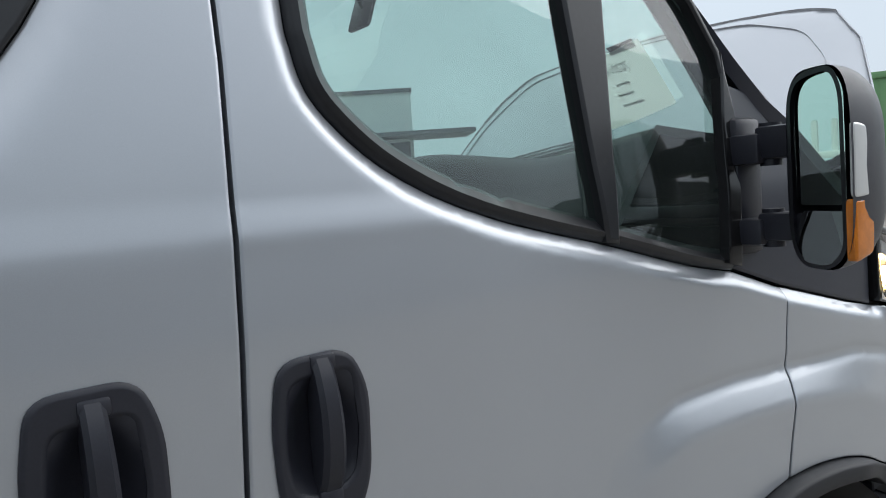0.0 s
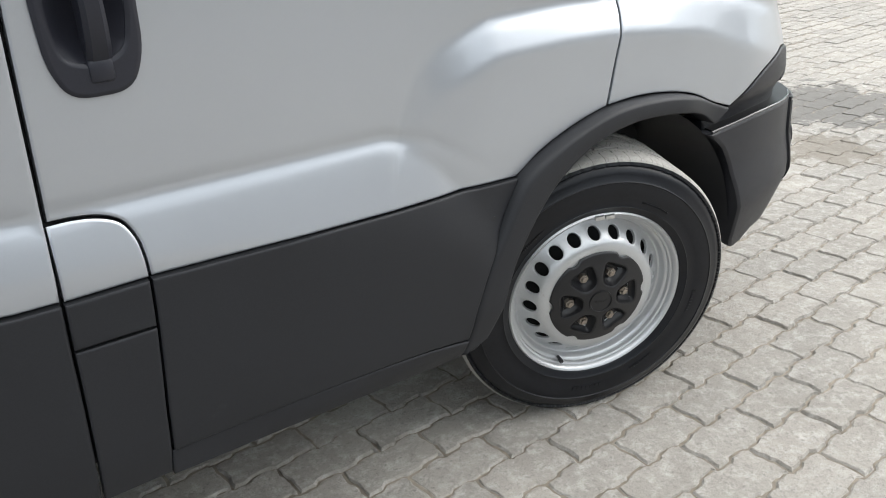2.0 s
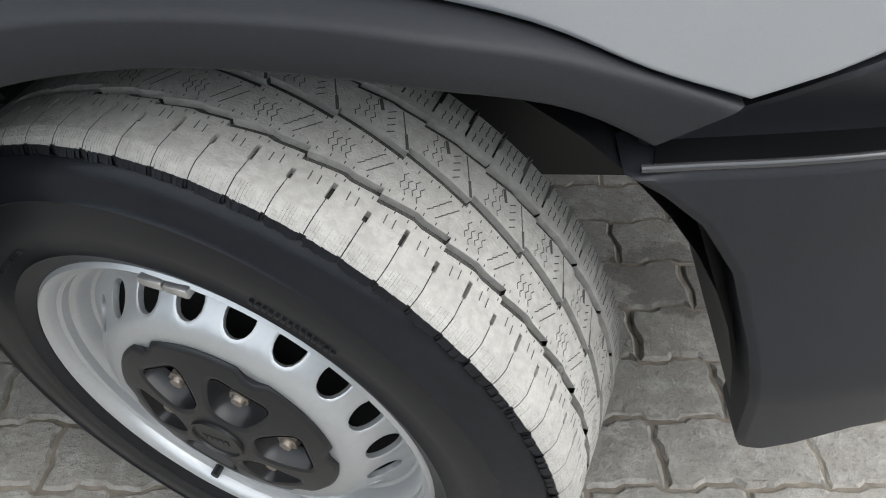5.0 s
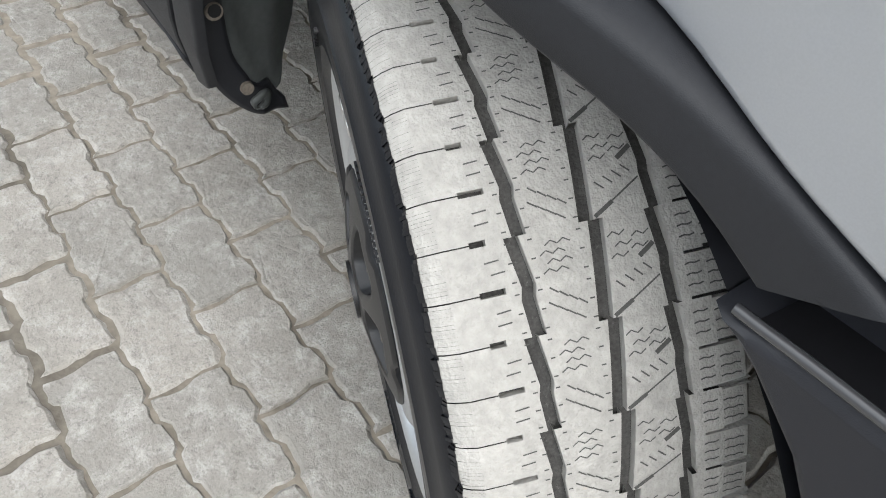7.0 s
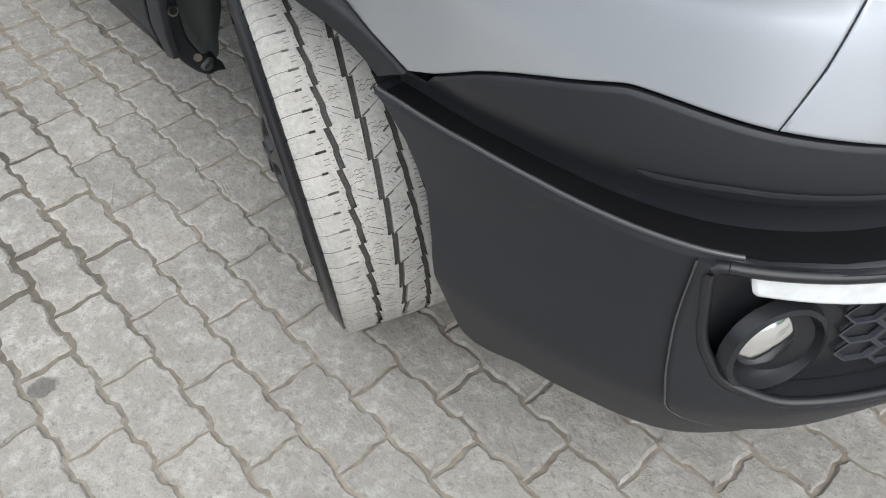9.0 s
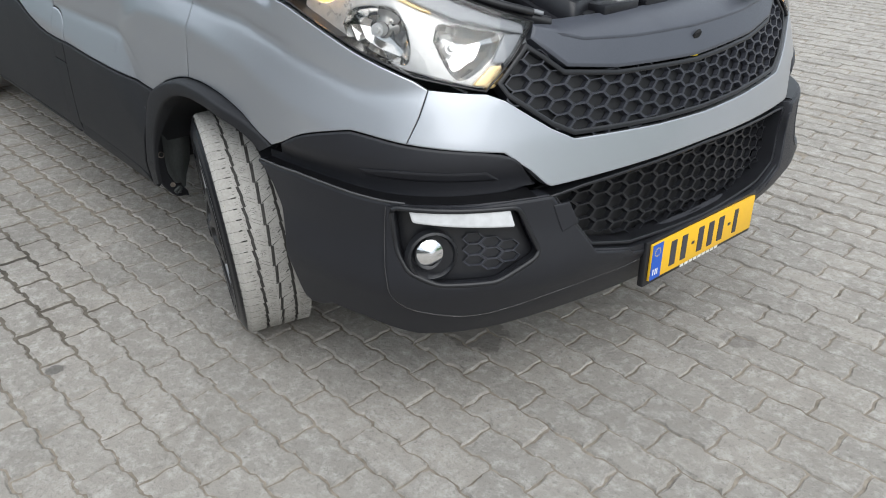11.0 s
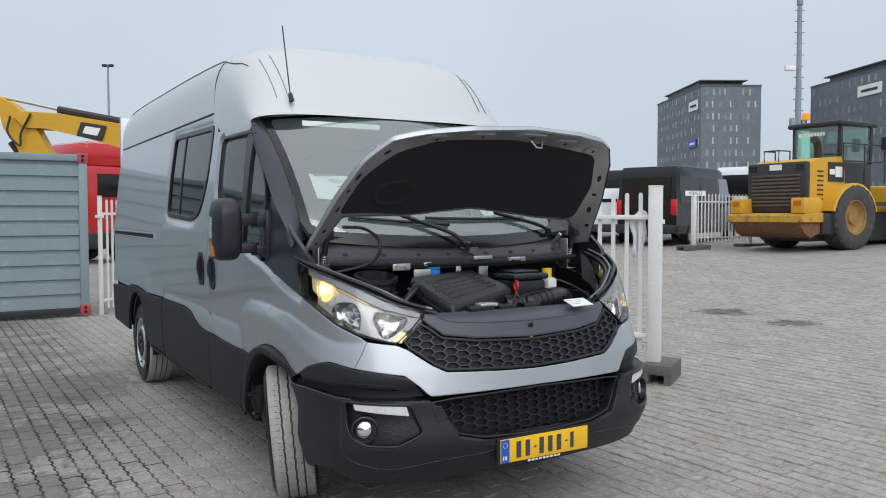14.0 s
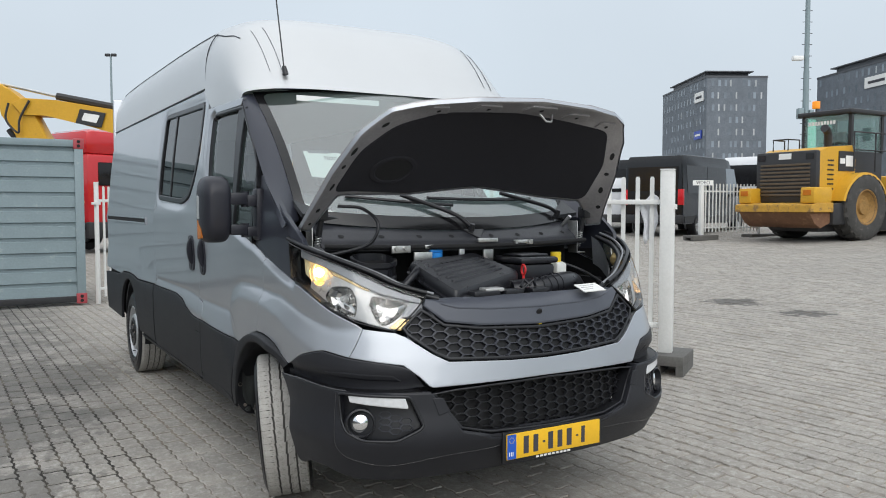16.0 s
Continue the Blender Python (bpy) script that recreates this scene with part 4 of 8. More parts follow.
for k in range(9):
    for j in range(3):
        s = SE - 0.30 + 0.075 * k + 0.037 * (j % 2)
        p = S1(s, 0.475)
        add_box(bm, p + Vector((-0.10 + 0.028 * j, -0.026, 0.0)), p + Vector((-0.084 + 0.028 * j, 0.026, 0.006)))
part("intake_vent_row", bm, PLASTIC2, bumper)


# honeycomb meshes
def honeycomb(name, outline, parent, w=0.080, h=0.0335, depth=0.014, wall=0.0019, lift=-0.010, material=GRILLEPL, need=5):
    xs, zs = [p[0] for p in outline], [p[1] for p in outline]
    verts, faces = [], []
    i = 0
    s = min(xs)
    col = 0
    while s < max(xs) + w:
        z = min(zs) - h + (h / 2 if col % 2 else 0)
        while z < max(zs) + h:
            hexo = [(s + w * 0.5 * cx, z + h * 0.5 * cz) for cx, cz in ((-0.92, 0), (-0.44, -1), (0.44, -1), (0.92, 0), (0.44, 1), (-0.44, 1))]
            cx = np.array([p[0] for p in hexo] + [s])
            cz = np.array([p[1] for p in hexo] + [z])
            if inside(cx, cz, outline).sum() >= need and inside(cx, cz, outline)[-1]:
                k = 1 - wall / (h * 0.5)
                inner = [(s + (a - s) * (1 - (1 - k) * 0.6), z + (b - z) * k) for a, b in hexo]
                big = [(s + (a - s) * 1.07, z + (b - z)) for a, b in hexo]
                deep = [(s + (a - s) * (k - 0.04), z + (b - z) * (k - 0.10)) for a, b in hexo]
                base = len(verts)
                verts += [S1(a, b, lift) for a, b in big] + [S1(a, b, lift) for a, b in inner] + [S1(a, b, lift - depth) for a, b in deep]
                for j in range(6):
                    n = (j + 1) % 6
                    faces += [(base + j, base + n, base + 6 + n, base + 6 + j), (base + 6 + j, base + 6 + n, base + 12 + n, base + 12 + j)]
            z += h
        s += w * 0.74
        col += 1
    return link_mesh(name, verts, faces, material, parent, sharp=25)


GRILLE = sym([(SE, 0.775), (1.573, 0.779), (1.285, 0.792), (1.22, 0.822), (1.10, 0.90), (1.075, 0.932), (1.172, 1.012), (1.225, 0.98), (1.278, 0.943), (1.45, 0.922), (SE, 0.910)])
grille = panel("grille", GRILLE, PLASTIC2, van, surf=S, holes=[shrink(GRILLE, 0.012)], lift=-0.006, thick=0.04, edge=0.003, step=0.04, label="black honeycomb grille")
honeycomb("grille_mesh", shrink(GRILLE, 0.002), grille)
# near-black sheets behind both meshes paint the shade of their depth
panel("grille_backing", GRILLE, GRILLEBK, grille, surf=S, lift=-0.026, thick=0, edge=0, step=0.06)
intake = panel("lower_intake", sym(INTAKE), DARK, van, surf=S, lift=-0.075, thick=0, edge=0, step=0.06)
honeycomb("intake_mesh", sym([(SE, 0.484), (1.45, 0.49), (1.322, 0.52), (1.215, 0.655), (SE, 0.680)]), intake, lift=-0.040, material=PLASTIC2)
panel("intake_frame", sym(INTAKE), PLASTIC2, intake, surf=S, holes=[sym([(SE, 0.480), (1.45, 0.488), (1.322, 0.516), (1.215, 0.655), (1.30, 0.664), (1.483, 0.672), (SE, 0.680)])], lift=0.0, thick=0.06, edge=0.003, step=0.04)
panel("grille_top_panel", sym([(SE, 0.915), (1.45, 0.927), (1.282, 0.948), (1.23, 0.985), (1.185, 1.018), (1.20, 1.045), (1.335, 1.015), (1.5, 1.005), (SE, 1.0)]), SLAMPL, van, surf=S, lift=0.002, thick=0.03, edge=0.006, step=0.04)
panel("slam_panel", sym([(SE, 0.985), (1.5, 0.99), (1.34, 1.0), (1.20, 1.035), (1.19, 1.045), (1.3, 1.052), (SE, 1.055)]), SLAMPL, van, surf=lambda s, z: S(s, np.minimum(z, 1.02)) + np.stack([-1.9 * np.maximum(0, z - 1.02) + 0 * s, 0 * s, 0 * s], -1) + np.stack([0 * s, 0 * s, 0.55 * np.maximum(0, z - 1.02) + 0 * s], -1), thick=0.05, edge=0.004, step=0.03, lift=0.006)
bm = bmesh.new()
add_revolve(bm, [(0.0, 0.006), (0.013, 0.006), (0.016, 0.0)], 14, Matrix.Translation(S1(SE, 0.965, 0.004)) @ pose(0, 0, 0, 0, 0, 90) @ pose(0, 0, 0, 25, 0, 0))
# black disc in place of a hole's shade
part("panel_hole", bm, DARK, van)
box_part("hood_latch", (0.93, YC - 0.008, 0.908), (0.958, YC + 0.014, 0.928), YELCAP, van, bevel=0.004)
p = Vector((0.90, 0.36, 1.052))
label_m = Matrix.Translation(p) @ pose(0, 0, 0, 0, 22, 8)
box_part("service_label", (-0.035, -0.075, 0.0), (0.04, 0.075, 0.004), PAPER, van, label_m, label="white service label")
for k in range(3):
    box_part("print_bar", (-0.02 + 0.018 * k, -0.06, 0.004), (-0.017 + 0.018 * k, 0.045 - 0.02 * k, 0.0046), LAMPGREY, van, label_m)

# fog lamps and daytime lamps
for flip in (False, True):
    g = (lambda P: [(2 * SE - s, z) for s, z in P[::-1]]) if flip else (lambda P: P)
    gs = (lambda s: 2 * SE - s) if flip else (lambda s: s)
    bez = panel("fog_lamp_bezel", g(FOG), PLASTIC2, van, surf=S, lift=-0.012, thick=0.02, edge=0.004, step=0.03)
    tube_part("bezel_rim", [S1(s, z, 0.019) for s, z in dense(g(FOG), 0.02) + g(FOG)[:1]], 0.007, PLASTIC2, bez)
    honeycomb("bezel_mesh", g([(0.95, 0.49), (1.045, 0.487), (1.14, 0.53), (1.10, 0.60), (0.95, 0.60)]), bez, w=0.06, h=0.027, wall=0.0015, lift=-0.004, depth=0.006, need=7)
    panel("daytime_lamp", g(rounded([(0.838, 0.668), (1.078, 0.652), (1.092, 0.606), (0.848, 0.632)], 0.008)), CLEARWHITE, van, surf=S, lift=0.020, thick=0.03, edge=0.004, step=0.03, label="white daytime lamp strip")
    c = S1(gs(0.893), 0.545)
    n = (S1(gs(0.893), 0.545, 1.0) - c).normalized()
    q = (n * 0.55 + Vector((0.45, 0, 0))).normalized().to_track_quat("-Y", "Z").to_matrix().to_4x4()
    m = Matrix.Translation(c + n * 0.002) @ q
    fog = empty("fog_lamp", m, "", "")
    fog.parent = van
    bm = bmesh.new()
    add_revolve(bm, [(0.066, -0.008), (0.061, 0.008), (0.055, 0.010), (0.044, -0.025), (0.0, -0.028)], 28, Matrix.Identity(4))
    part("fog_lamp_cup", bm, PLASTIC2, fog)
    bm = bmesh.new()
    add_revolve(bm, [(0.042, -0.024), (0.039, -0.012), (0.027, -0.004), (0.0, -0.002)], 24, Matrix.Identity(4))
    part("fog_lens", bm, CHROME, fog)

# number plate: yellow with a blue band, its characters as bars
plate = box_part("number_plate", (1.064, YC - 0.26, 0.357), (1.072, YC + 0.26, 0.467), PLATEY, van, bevel=0.002, label="yellow number plate with blue band")
box_part("plate_holder", (1.045, YC - 0.275, 0.340), (1.064, YC + 0.275, 0.475), PLASTIC2, van, bevel=0.003)
band = box_part("blue_band", (1.072, YC - 0.258, 0.359), (1.0735, YC - 0.212, 0.465), PLATEB, plate)
for k in range(12):
    a = k * math.tau / 12
    box_part("band_star", (1.0735, YC - 0.2365 + 0.012 * math.cos(a), 0.4385 + 0.012 * math.sin(a)), (1.0739, YC - 0.2335 + 0.012 * math.cos(a), 0.4415 + 0.012 * math.sin(a)), YELCAP, plate)
for y0, y1 in ((-0.249, -0.245), (-0.239, -0.235), (-0.231, -0.227)):
    box_part("band_bar", (1.0735, YC + y0, 0.372), (1.0739, YC + y1, 0.390), PAPER, plate)
x = YC - 0.172
for w in (0.043, 0.041, 0.02, 0.042, 0.042, 0.044, 0.02, 0.032):
    zc = 0.412
    hh = 0.004 if w == 0.02 else 0.038
    box_part("character_bar", (1.072, x, zc - hh), (1.0735, x + w * 0.62, zc + hh), INK, plate)
    x += w + 0.010
for k in range(9):
    box_part("writing_bar", (1.0645, YC - 0.10 + 0.022 * k, 0.3435), (1.066, YC - 0.084 + 0.022 * k, 0.3525), PAPER, van)

def circle(cx, cz, r, n=20):
    return [(cx + r * math.cos(k * math.tau / n), cz + r * math.sin(k * math.tau / n)) for k in range(n)]


# headlamps
LOWBEAM = curve([(0.620, 1.055), (0.645, 1.092), (0.703, 1.105), (0.774, 1.102), (0.811, 1.075), (0.832, 1.027), (0.823, 0.980), (0.776, 0.983), (0.706, 0.994), (0.645, 1.016)], 3)
HIGHBEAM = curve([(0.906, 1.033), (0.918, 1.061), (0.943, 1.075), (1.022, 1.056), (1.112, 1.040), (1.091, 0.997), (1.033, 0.958), (0.981, 0.943), (0.94, 0.976)], 3)
LAMP = [(0.355, 1.279), (0.621, 1.218), (0.876, 1.153), (1.208, 1.053), (1.125, 0.98), (1.042, 0.914), (0.844, 0.952), (0.686, 1.003), (0.481, 1.087), (0.370, 1.112)]
for flip in (False, True):
    side = dict(surf=S, flip=flip)
    lamp = panel("headlamp", LAMP, GLOSSBLK, van, holes=[shrink(LAMP, 0.007)], thick=0.05, edge=0.003, gap=0.001, step=0.03, label="lit halogen headlamp", **side)
    panel("lamp_lens", shrink(LAMP, 0.008), LENS, lamp, lift=0.002, thick=0, edge=0, step=0.05, **side).visible_shadow = False
    panel("lamp_housing", shrink(LAMP, 0.004), LAMPGREY, lamp, lift=-0.13, thick=0, edge=0, step=0.05, **side)
    panel("lamp_reflector", [(0.52, 1.215), (0.86, 1.140), (1.165, 1.048), (1.095, 0.972), (1.038, 0.925), (0.86, 0.960), (0.70, 0.985), (0.60, 1.03), (0.50, 1.085)], LAMPSATIN, lamp, holes=[LOWBEAM, HIGHBEAM, circle(0.560, 1.155, 0.057)], lift=-0.036, thick=0, edge=0.002, step=0.025, **side)
    panel("lamp_upper_band", [(0.50, 1.236), (0.621, 1.207), (0.876, 1.142), (1.18, 1.052), (1.177, 1.032), (1.058, 1.057), (0.933, 1.089), (0.814, 1.121), (0.62, 1.176), (0.44, 1.215), (0.44, 1.248)], LAMPGREY, lamp, lift=-0.016, thick=0.03, edge=0.003, step=0.04, **side)
    for outline, (s, z), deep, name in ((LOWBEAM, (0.715, 1.050), 0.055, "low_beam_bowl"), (HIGHBEAM, (0.975, 1.020), 0.050, "high_beam_bowl")):
        bm = bmesh.new()
        rows = []
        for q, d in ((1.0, 0.0), (0.93, 0.45), (0.72, 0.78), (0.42, 0.95), (0.12, 1.0)):
            ring = [S1(s + (a - s) * q, z + (b - z) * q, -0.035 - deep * d) for a, b in outline]
            rows.append([bm.verts.new((v.x, 2 * YC - v.y if flip else v.y, v.z)) for v in ring])
        for p, q in zip(rows, rows[1:]):
            for k in range(len(p)):
                j = (k + 1) % len(p)
                bm.faces.new((p[k], p[j], q[j], q[k]))
        bm.faces.new(rows[-1])
        bowl = part(name, bm, BOWL, lamp, sharp=14)
        bm = bmesh.new()
        for d0, d1, r0, r1 in ((-0.085, -0.060, 0.017, 0.015), (-0.060, -0.050, 0.009, 0.007)):
            e0, e1 = S1(s, z, d0), S1(s, z, d1)
            add_cyl(bm, *[(v.x, 2 * YC - v.y if flip else v.y, v.z) for v in (e0, e1)], r0, r1, 14)
        part("bulb", bm, SATIN, bowl)
    c = S1(0.560, 1.155, -0.045)
    n = ((S1(0.560, 1.155, 1.0) - S1(0.560, 1.155)).normalized() * 0.9 + Vector((0.15, 0, 0))).normalized()
    mm = Matrix.Translation(c) @ n.to_track_quat("-Y", "Z").to_matrix().to_4x4()
    if flip:
        mm = Matrix.Translation((0, 2 * YC, 0)) @ Matrix.Diagonal((1, -1, 1, 1)) @ mm
    bm = bmesh.new()
    add_revolve(bm, [(0.06 * q, d) for q, d in ((1, 0.001), (0.97, 0.0), (0.8, -0.022), (0.5, -0.042), (0.2, -0.052), (0, -0.054))], 14, mm)
    bowl = part("indicator_bowl", bm, WARM2, lamp, sharp=12)
    bm = bmesh.new()
    bmesh.ops.create_icosphere(bm, subdivisions=2, radius=0.021, matrix=mm @ Matrix.Translation((0, -0.012, 0)))
    part("bulb", bm, WARM, bowl)
    panel("corner_panel", [(1.090, 0.998), (1.125, 1.036), (1.180, 1.036), (1.196, 1.020), (1.137, 0.974), (1.078, 0.976)], LAMPGREY, lamp, lift=-0.024, thick=0.01, edge=0.003, step=0.03, **side)
    panel("indicator_tray", rounded([(1.074, 0.971), (1.131, 0.967), (1.108, 0.942), (1.072, 0.922), (1.015, 0.931)], 0.008, 3), WARM2, lamp, lift=-0.022, thick=0.01, edge=0.003, step=0.03, **side)
    # plates added round the bulb, its glow and reflection put into their colour
    panel("indicator_diffuser", [(0.435, 1.222), (0.55, 1.205), (0.66, 1.172), (0.715, 1.150), (0.66, 1.138), (0.60, 1.118), (0.52, 1.112), (0.45, 1.140)], WARMGLOW, lamp, holes=[circle(0.560, 1.155, 0.044)], lift=-0.036, thick=0.006, edge=0.002, step=0.02, **side)
    panel("warm_brow", [(0.62, 1.172), (0.80, 1.132), (0.90, 1.105), (0.90, 1.092), (0.79, 1.118), (0.66, 1.148)], WARM2, lamp, lift=-0.030, thick=0.01, edge=0.002, step=0.03, **side)
    panel("warm_tray", [(0.85, 0.972), (0.905, 0.960), (0.905, 0.985), (0.86, 0.995)], WARM2, lamp, lift=-0.038, thick=0.01, edge=0.002, step=0.03, **side)


# ---------------- wheels ----------------
def disc_profile(r):
    return np.interp(r, [0.09, 0.12, 0.137, 0.144, 0.152, 0.165, 0.180, 0.19], [0.006, 0.011, 0.011, 0.0085, 0.001, -0.015, -0.032, -0.036])


def tyre_mesh(R=0.350, periods=36):
    """Sidewalls as one turned body; groove floor, ribs and sipes apart."""
    body = bmesh.new()
    G = R - 0.008
    prof = [(0.217, -0.012), (0.219, 0.004), (0.226, 0.010), (0.235, 0.013), (0.239, 0.0165), (0.243, 0.014), (0.262, 0.018), (0.282, 0.0185), (0.298, 0.0165), (0.3, 0.0185), (0.304, 0.0150), (0.318, 0.0115), (0.3285, 0.0065), (0.3315, 0.0025), (G - 0.006, -0.002), (G - 0.002, -0.010),
            (G - 0.002, -0.189), (0.328, -0.201), (0.30, -0.211), (0.26, -0.213), (0.226, -0.204), (0.217, -0.188)]
    add_revolve(body, prof, 108, Matrix.Identity(4))
    floor_bm = bmesh.new()
    add_revolve(floor_bm, [(G - 0.003, -0.006), (G + 0.001, -0.012), (G + 0.001, -0.186), (G - 0.003, -0.193)], 144, Matrix.Identity(4))
    tv, tf, sv, sf, dv, df = [], [], [], [], [], []
    rnd = random.Random(4)
    step = math.tau / periods

    def at(a, d, r):
        return (r * math.cos(a), -d, r * math.sin(a))

    def quad(V, F, corners):
        b = len(V)
        V.extend(at(*c) for c in corners)
        F.append((b, b + 1, b + 2, b + 3))

    def strip(a0, d0, a1, d1, w, r=R + 0.0004):
        dx, dy = (a1 - a0) * R, d1 - d0
        k = w / 2 / max(1e-6, math.hypot(dx, dy))
        nx, ny = -dy * k / R, dx * k
        quad(sv, sf, [(a0 + nx, d0 + ny, r), (a1 + nx, d1 + ny, r), (a1 - nx, d1 - ny, r), (a0 - nx, d0 - ny, r)])

    def zig(a, d, da, dd, n, w):
        """A wavy sipe of n teeth running across the rib."""
        for k in range(n):
            s0, s1 = (1, -1) if k % 2 else (-1, 1)
            strip(a + da * s0, d - dd * k, a + da * s1, d - dd * (k + 1), w)

    def saw1(u):
        return np.interp(u, [0, 0.46, 0.47, 1.0], [-0.0562, -0.0536, -0.0560, -0.0508])

    def saw2(u):
        return np.interp(u, [0, 0.5, 1.0], [-0.0983, -0.1012, -0.1040])

    def saw3(u):
        return np.interp(u, [0, 0.48, 0.49, 1.0], [-0.1435, -0.1419, -0.1433, -0.1400])

    N = 8
    for p in range(periods):
        A = p * step
        jit = rnd.uniform(-0.02, 0.02)
        for k in range(N):
            u0, u1 = k / N, (k + 1) / N
            a0, a1 = A + u0 * step, A + u1 * step
            v0, v1 = u0 + 1e-4, u1 - 1e-4
            # the three ribs between the grooves, each a run of raised quads
            for outer, inner in (((saw1, -0.0092), (saw2, 0.0)), ((saw2, -0.0095), (saw3, 0.0))):
                o0, o1, i0, i1 = outer[0](v0) + outer[1], outer[0](v1) + outer[1], inner[0](v0) + inner[1], inner[0](v1) + inner[1]
                quad(tv, tf, [(a0, o0, R), (a1, o1, R), (a1, i1, R), (a0, i0, R)])
                quad(tv, tf, [(a0, o0, G), (a1, o1, G), (a1, o1, R), (a0, o0, R)])
                quad(tv, tf, [(a0, i0, R), (a1, i1, R), (a1, i1, G), (a0, i0, G)])
                if k in (0, N // 2):
                    quad(tv, tf, [(a0, o0, R), (a0, i0, R), (a0, i0, G), (a0, o0, G)])
                    quad(tv, tf, [(a0, i0, R), (a0, o0, R), (a0, o0, G), (a0, i0, G)])
            # outer shoulder: solid near the groove, slotted toward the edge
            half = k * 2 // N
            tip = (-0.0400, -0.0460)[half]
            i0, i1 = saw1(v0), saw1(v1)
            first, last = k % (N // 2) == 0, k % (N // 2) == N // 2 - 1
            tip1 = (-0.0460, -0.0400)[half]
            t0 = tip if k % (N // 2) < N // 4 else tip1
            quad(tv, tf, [(a0, t0, R), (a1, t0, R), (a1, i1, R), (a0, i0, R)])
            quad(tv, tf, [(a0, i0, R), (a1, i1, R), (a1, i1, G), (a0, i0, G)])
            b0, b1 = a0 + (0.0019 / R if first else 0), a1 - (0.0019 / R if last else 0)
            c0, c1 = a0 + (0.0004 / R if first else 0), a1 - (0.0004 / R if last else 0)
            mid = -0.030
            quad(tv, tf, [(b0, mid, R), (b1, mid, R), (b1, t0, R), (b0, t0, R)])
            quad(tv, tf, [(c0, -0.012, R - 0.0006), (c1, -0.012, R - 0.0006), (c1, mid, R), (c0, mid, R)])
            for ab, cb, on in ((b0, c0, first), (b1, c1, last)):
                if on:
                    quad(tv, tf, [(ab, t0, R), (ab, mid, R), (ab, mid, G), (ab, t0, G)])
            if first:
                quad(tv, tf, [(a0 - 0.0019 / R, tip, G + 0.001), (b0, tip, G + 0.001), (b0, tip, R), (a0 - 0.0019 / R, tip, R)])
            # ragged edge, worn back between the slots
            for q in range(3):
                w0, w1 = c0 + (c1 - c0) * q / 3, c0 + (c1 - c0) * (q + rnd.uniform(0.93, 1.0)) / 3
                e = rnd.uniform(0.0036, 0.0056) - (0.0022 if (first and q == 0) or (last and q == 2) else 0)
                quad(tv, tf, [(w0, -0.012, R - 0.0006), (w1, -0.012, R - 0.0006), (w1, -0.004, R - 0.0042), (w0, -0.004, R - 0.0042)])
                quad(tv, tf, [(w0, -0.004, R - 0.0042), (w1, -0.004, R - 0.0042), (w1, e * 0.3, R - 0.0085 - 0.5 * (e - 0.0036)), (w0, e * 0.3, R - 0.0085 - 0.5 * (e - 0.0036))])
                quad(dv, df, [(w0, e * 0.3, R - 0.0082), (w1, e * 0.3, R - 0.0082), (w1, e, R - 0.0145), (w0, e, R - 0.0145)])
                quad(dv, df, [(w0, e, R - 0.0145), (w1, e, R - 0.0145), (w1, e - 0.006, R - 0.022), (w0, e - 0.006, R - 0.022)])
            # inner shoulder blocks
            o0, o1 = saw3(v0) - 0.0092, saw3(v1) - 0.0092
            g = 0.0019 / R
            b0, b1 = a0 + (g if first else 0), a1 - (g if last else 0)
            cut = (-0.159, -0.172)[half]
            quad(tv, tf, [(a0, o0, R), (a1, o1, R), (a1, cut, R), (a0, cut, R)])
            quad(tv, tf, [(a0, o0, G), (a1, o1, G), (a1, o1, R), (a0, o0, R)])
            quad(tv, tf, [(b0, cut, R), (b1, cut, R), (b1, -0.190, R - 0.0025), (b0, -0.190, R - 0.0025)])
            quad(tv, tf, [(b0, -0.190, R - 0.0025), (b1, -0.190, R - 0.0025), (b1, -0.197, R - 0.013), (b0, -0.197, R - 0.013)])
            for ab, on in ((b0, first), (b1, last)):
                if on:
                    quad(tv, tf, [(ab, cut, R), (ab, -0.192, R), (ab, -0.192, G), (ab, cut, G)])
        # sipes
        for h in (0, 1):
            B = A + h * step / 2
            for q in (0.36, 0.60):
                dj = rnd.uniform(-0.002, 0.002)
                strip(B + step / 2 * q, -0.0375 + dj, B + step / 2 * (q + 0.02), -0.0465 + dj, 0.0009)
            for q in (0.12, 0.5, 0.88):
                strip(B + step / 2 * q, -0.0505, B + step / 2 * q, -0.0535, 0.0009)
                strip(B + step / 2 * q, -0.0650, B + step / 2 * q, -0.0678, 0.0009)
                strip(B + step / 2 * q, -0.0955, B + step / 2 * q, -0.0985, 0.0009)
            for q in (0.30, 0.52, 0.74):
                zig(B + step / 2 * q, -0.158, 0.0011, 0.0034, 3, 0.0010)
                zig(B + step / 2 * (q - 0.04), -0.172, 0.0011, 0.0034, 4, 0.0010)
        # rib two: slanted dashes, then wavy ones
        for k in range(4):
            strip(A + step * (0.30 - 0.055 * k), -0.0700 - 0.0052 * k, A + step * (0.235 - 0.055 * k), -0.0755 - 0.0052 * k, 0.0010)
            strip(A + step * (0.44 - 0.055 * k), -0.0722 - 0.0055 * k, A + step * (0.375 - 0.055 * k), -0.0772 - 0.0055 * k, 0.0010)
        for k, (du, dd) in enumerate(((0.60, -0.0705), (0.69, -0.0740), (0.78, -0.0705), (0.87, -0.0745))):
            zig(A + step * du, dd, 0.0036, 0.0040, 4, 0.0008)
        # rib three
        strip(A + step * 0.02, -0.109, A + step * 0.33, saw3(0.33) + 0.001, 0.0011)
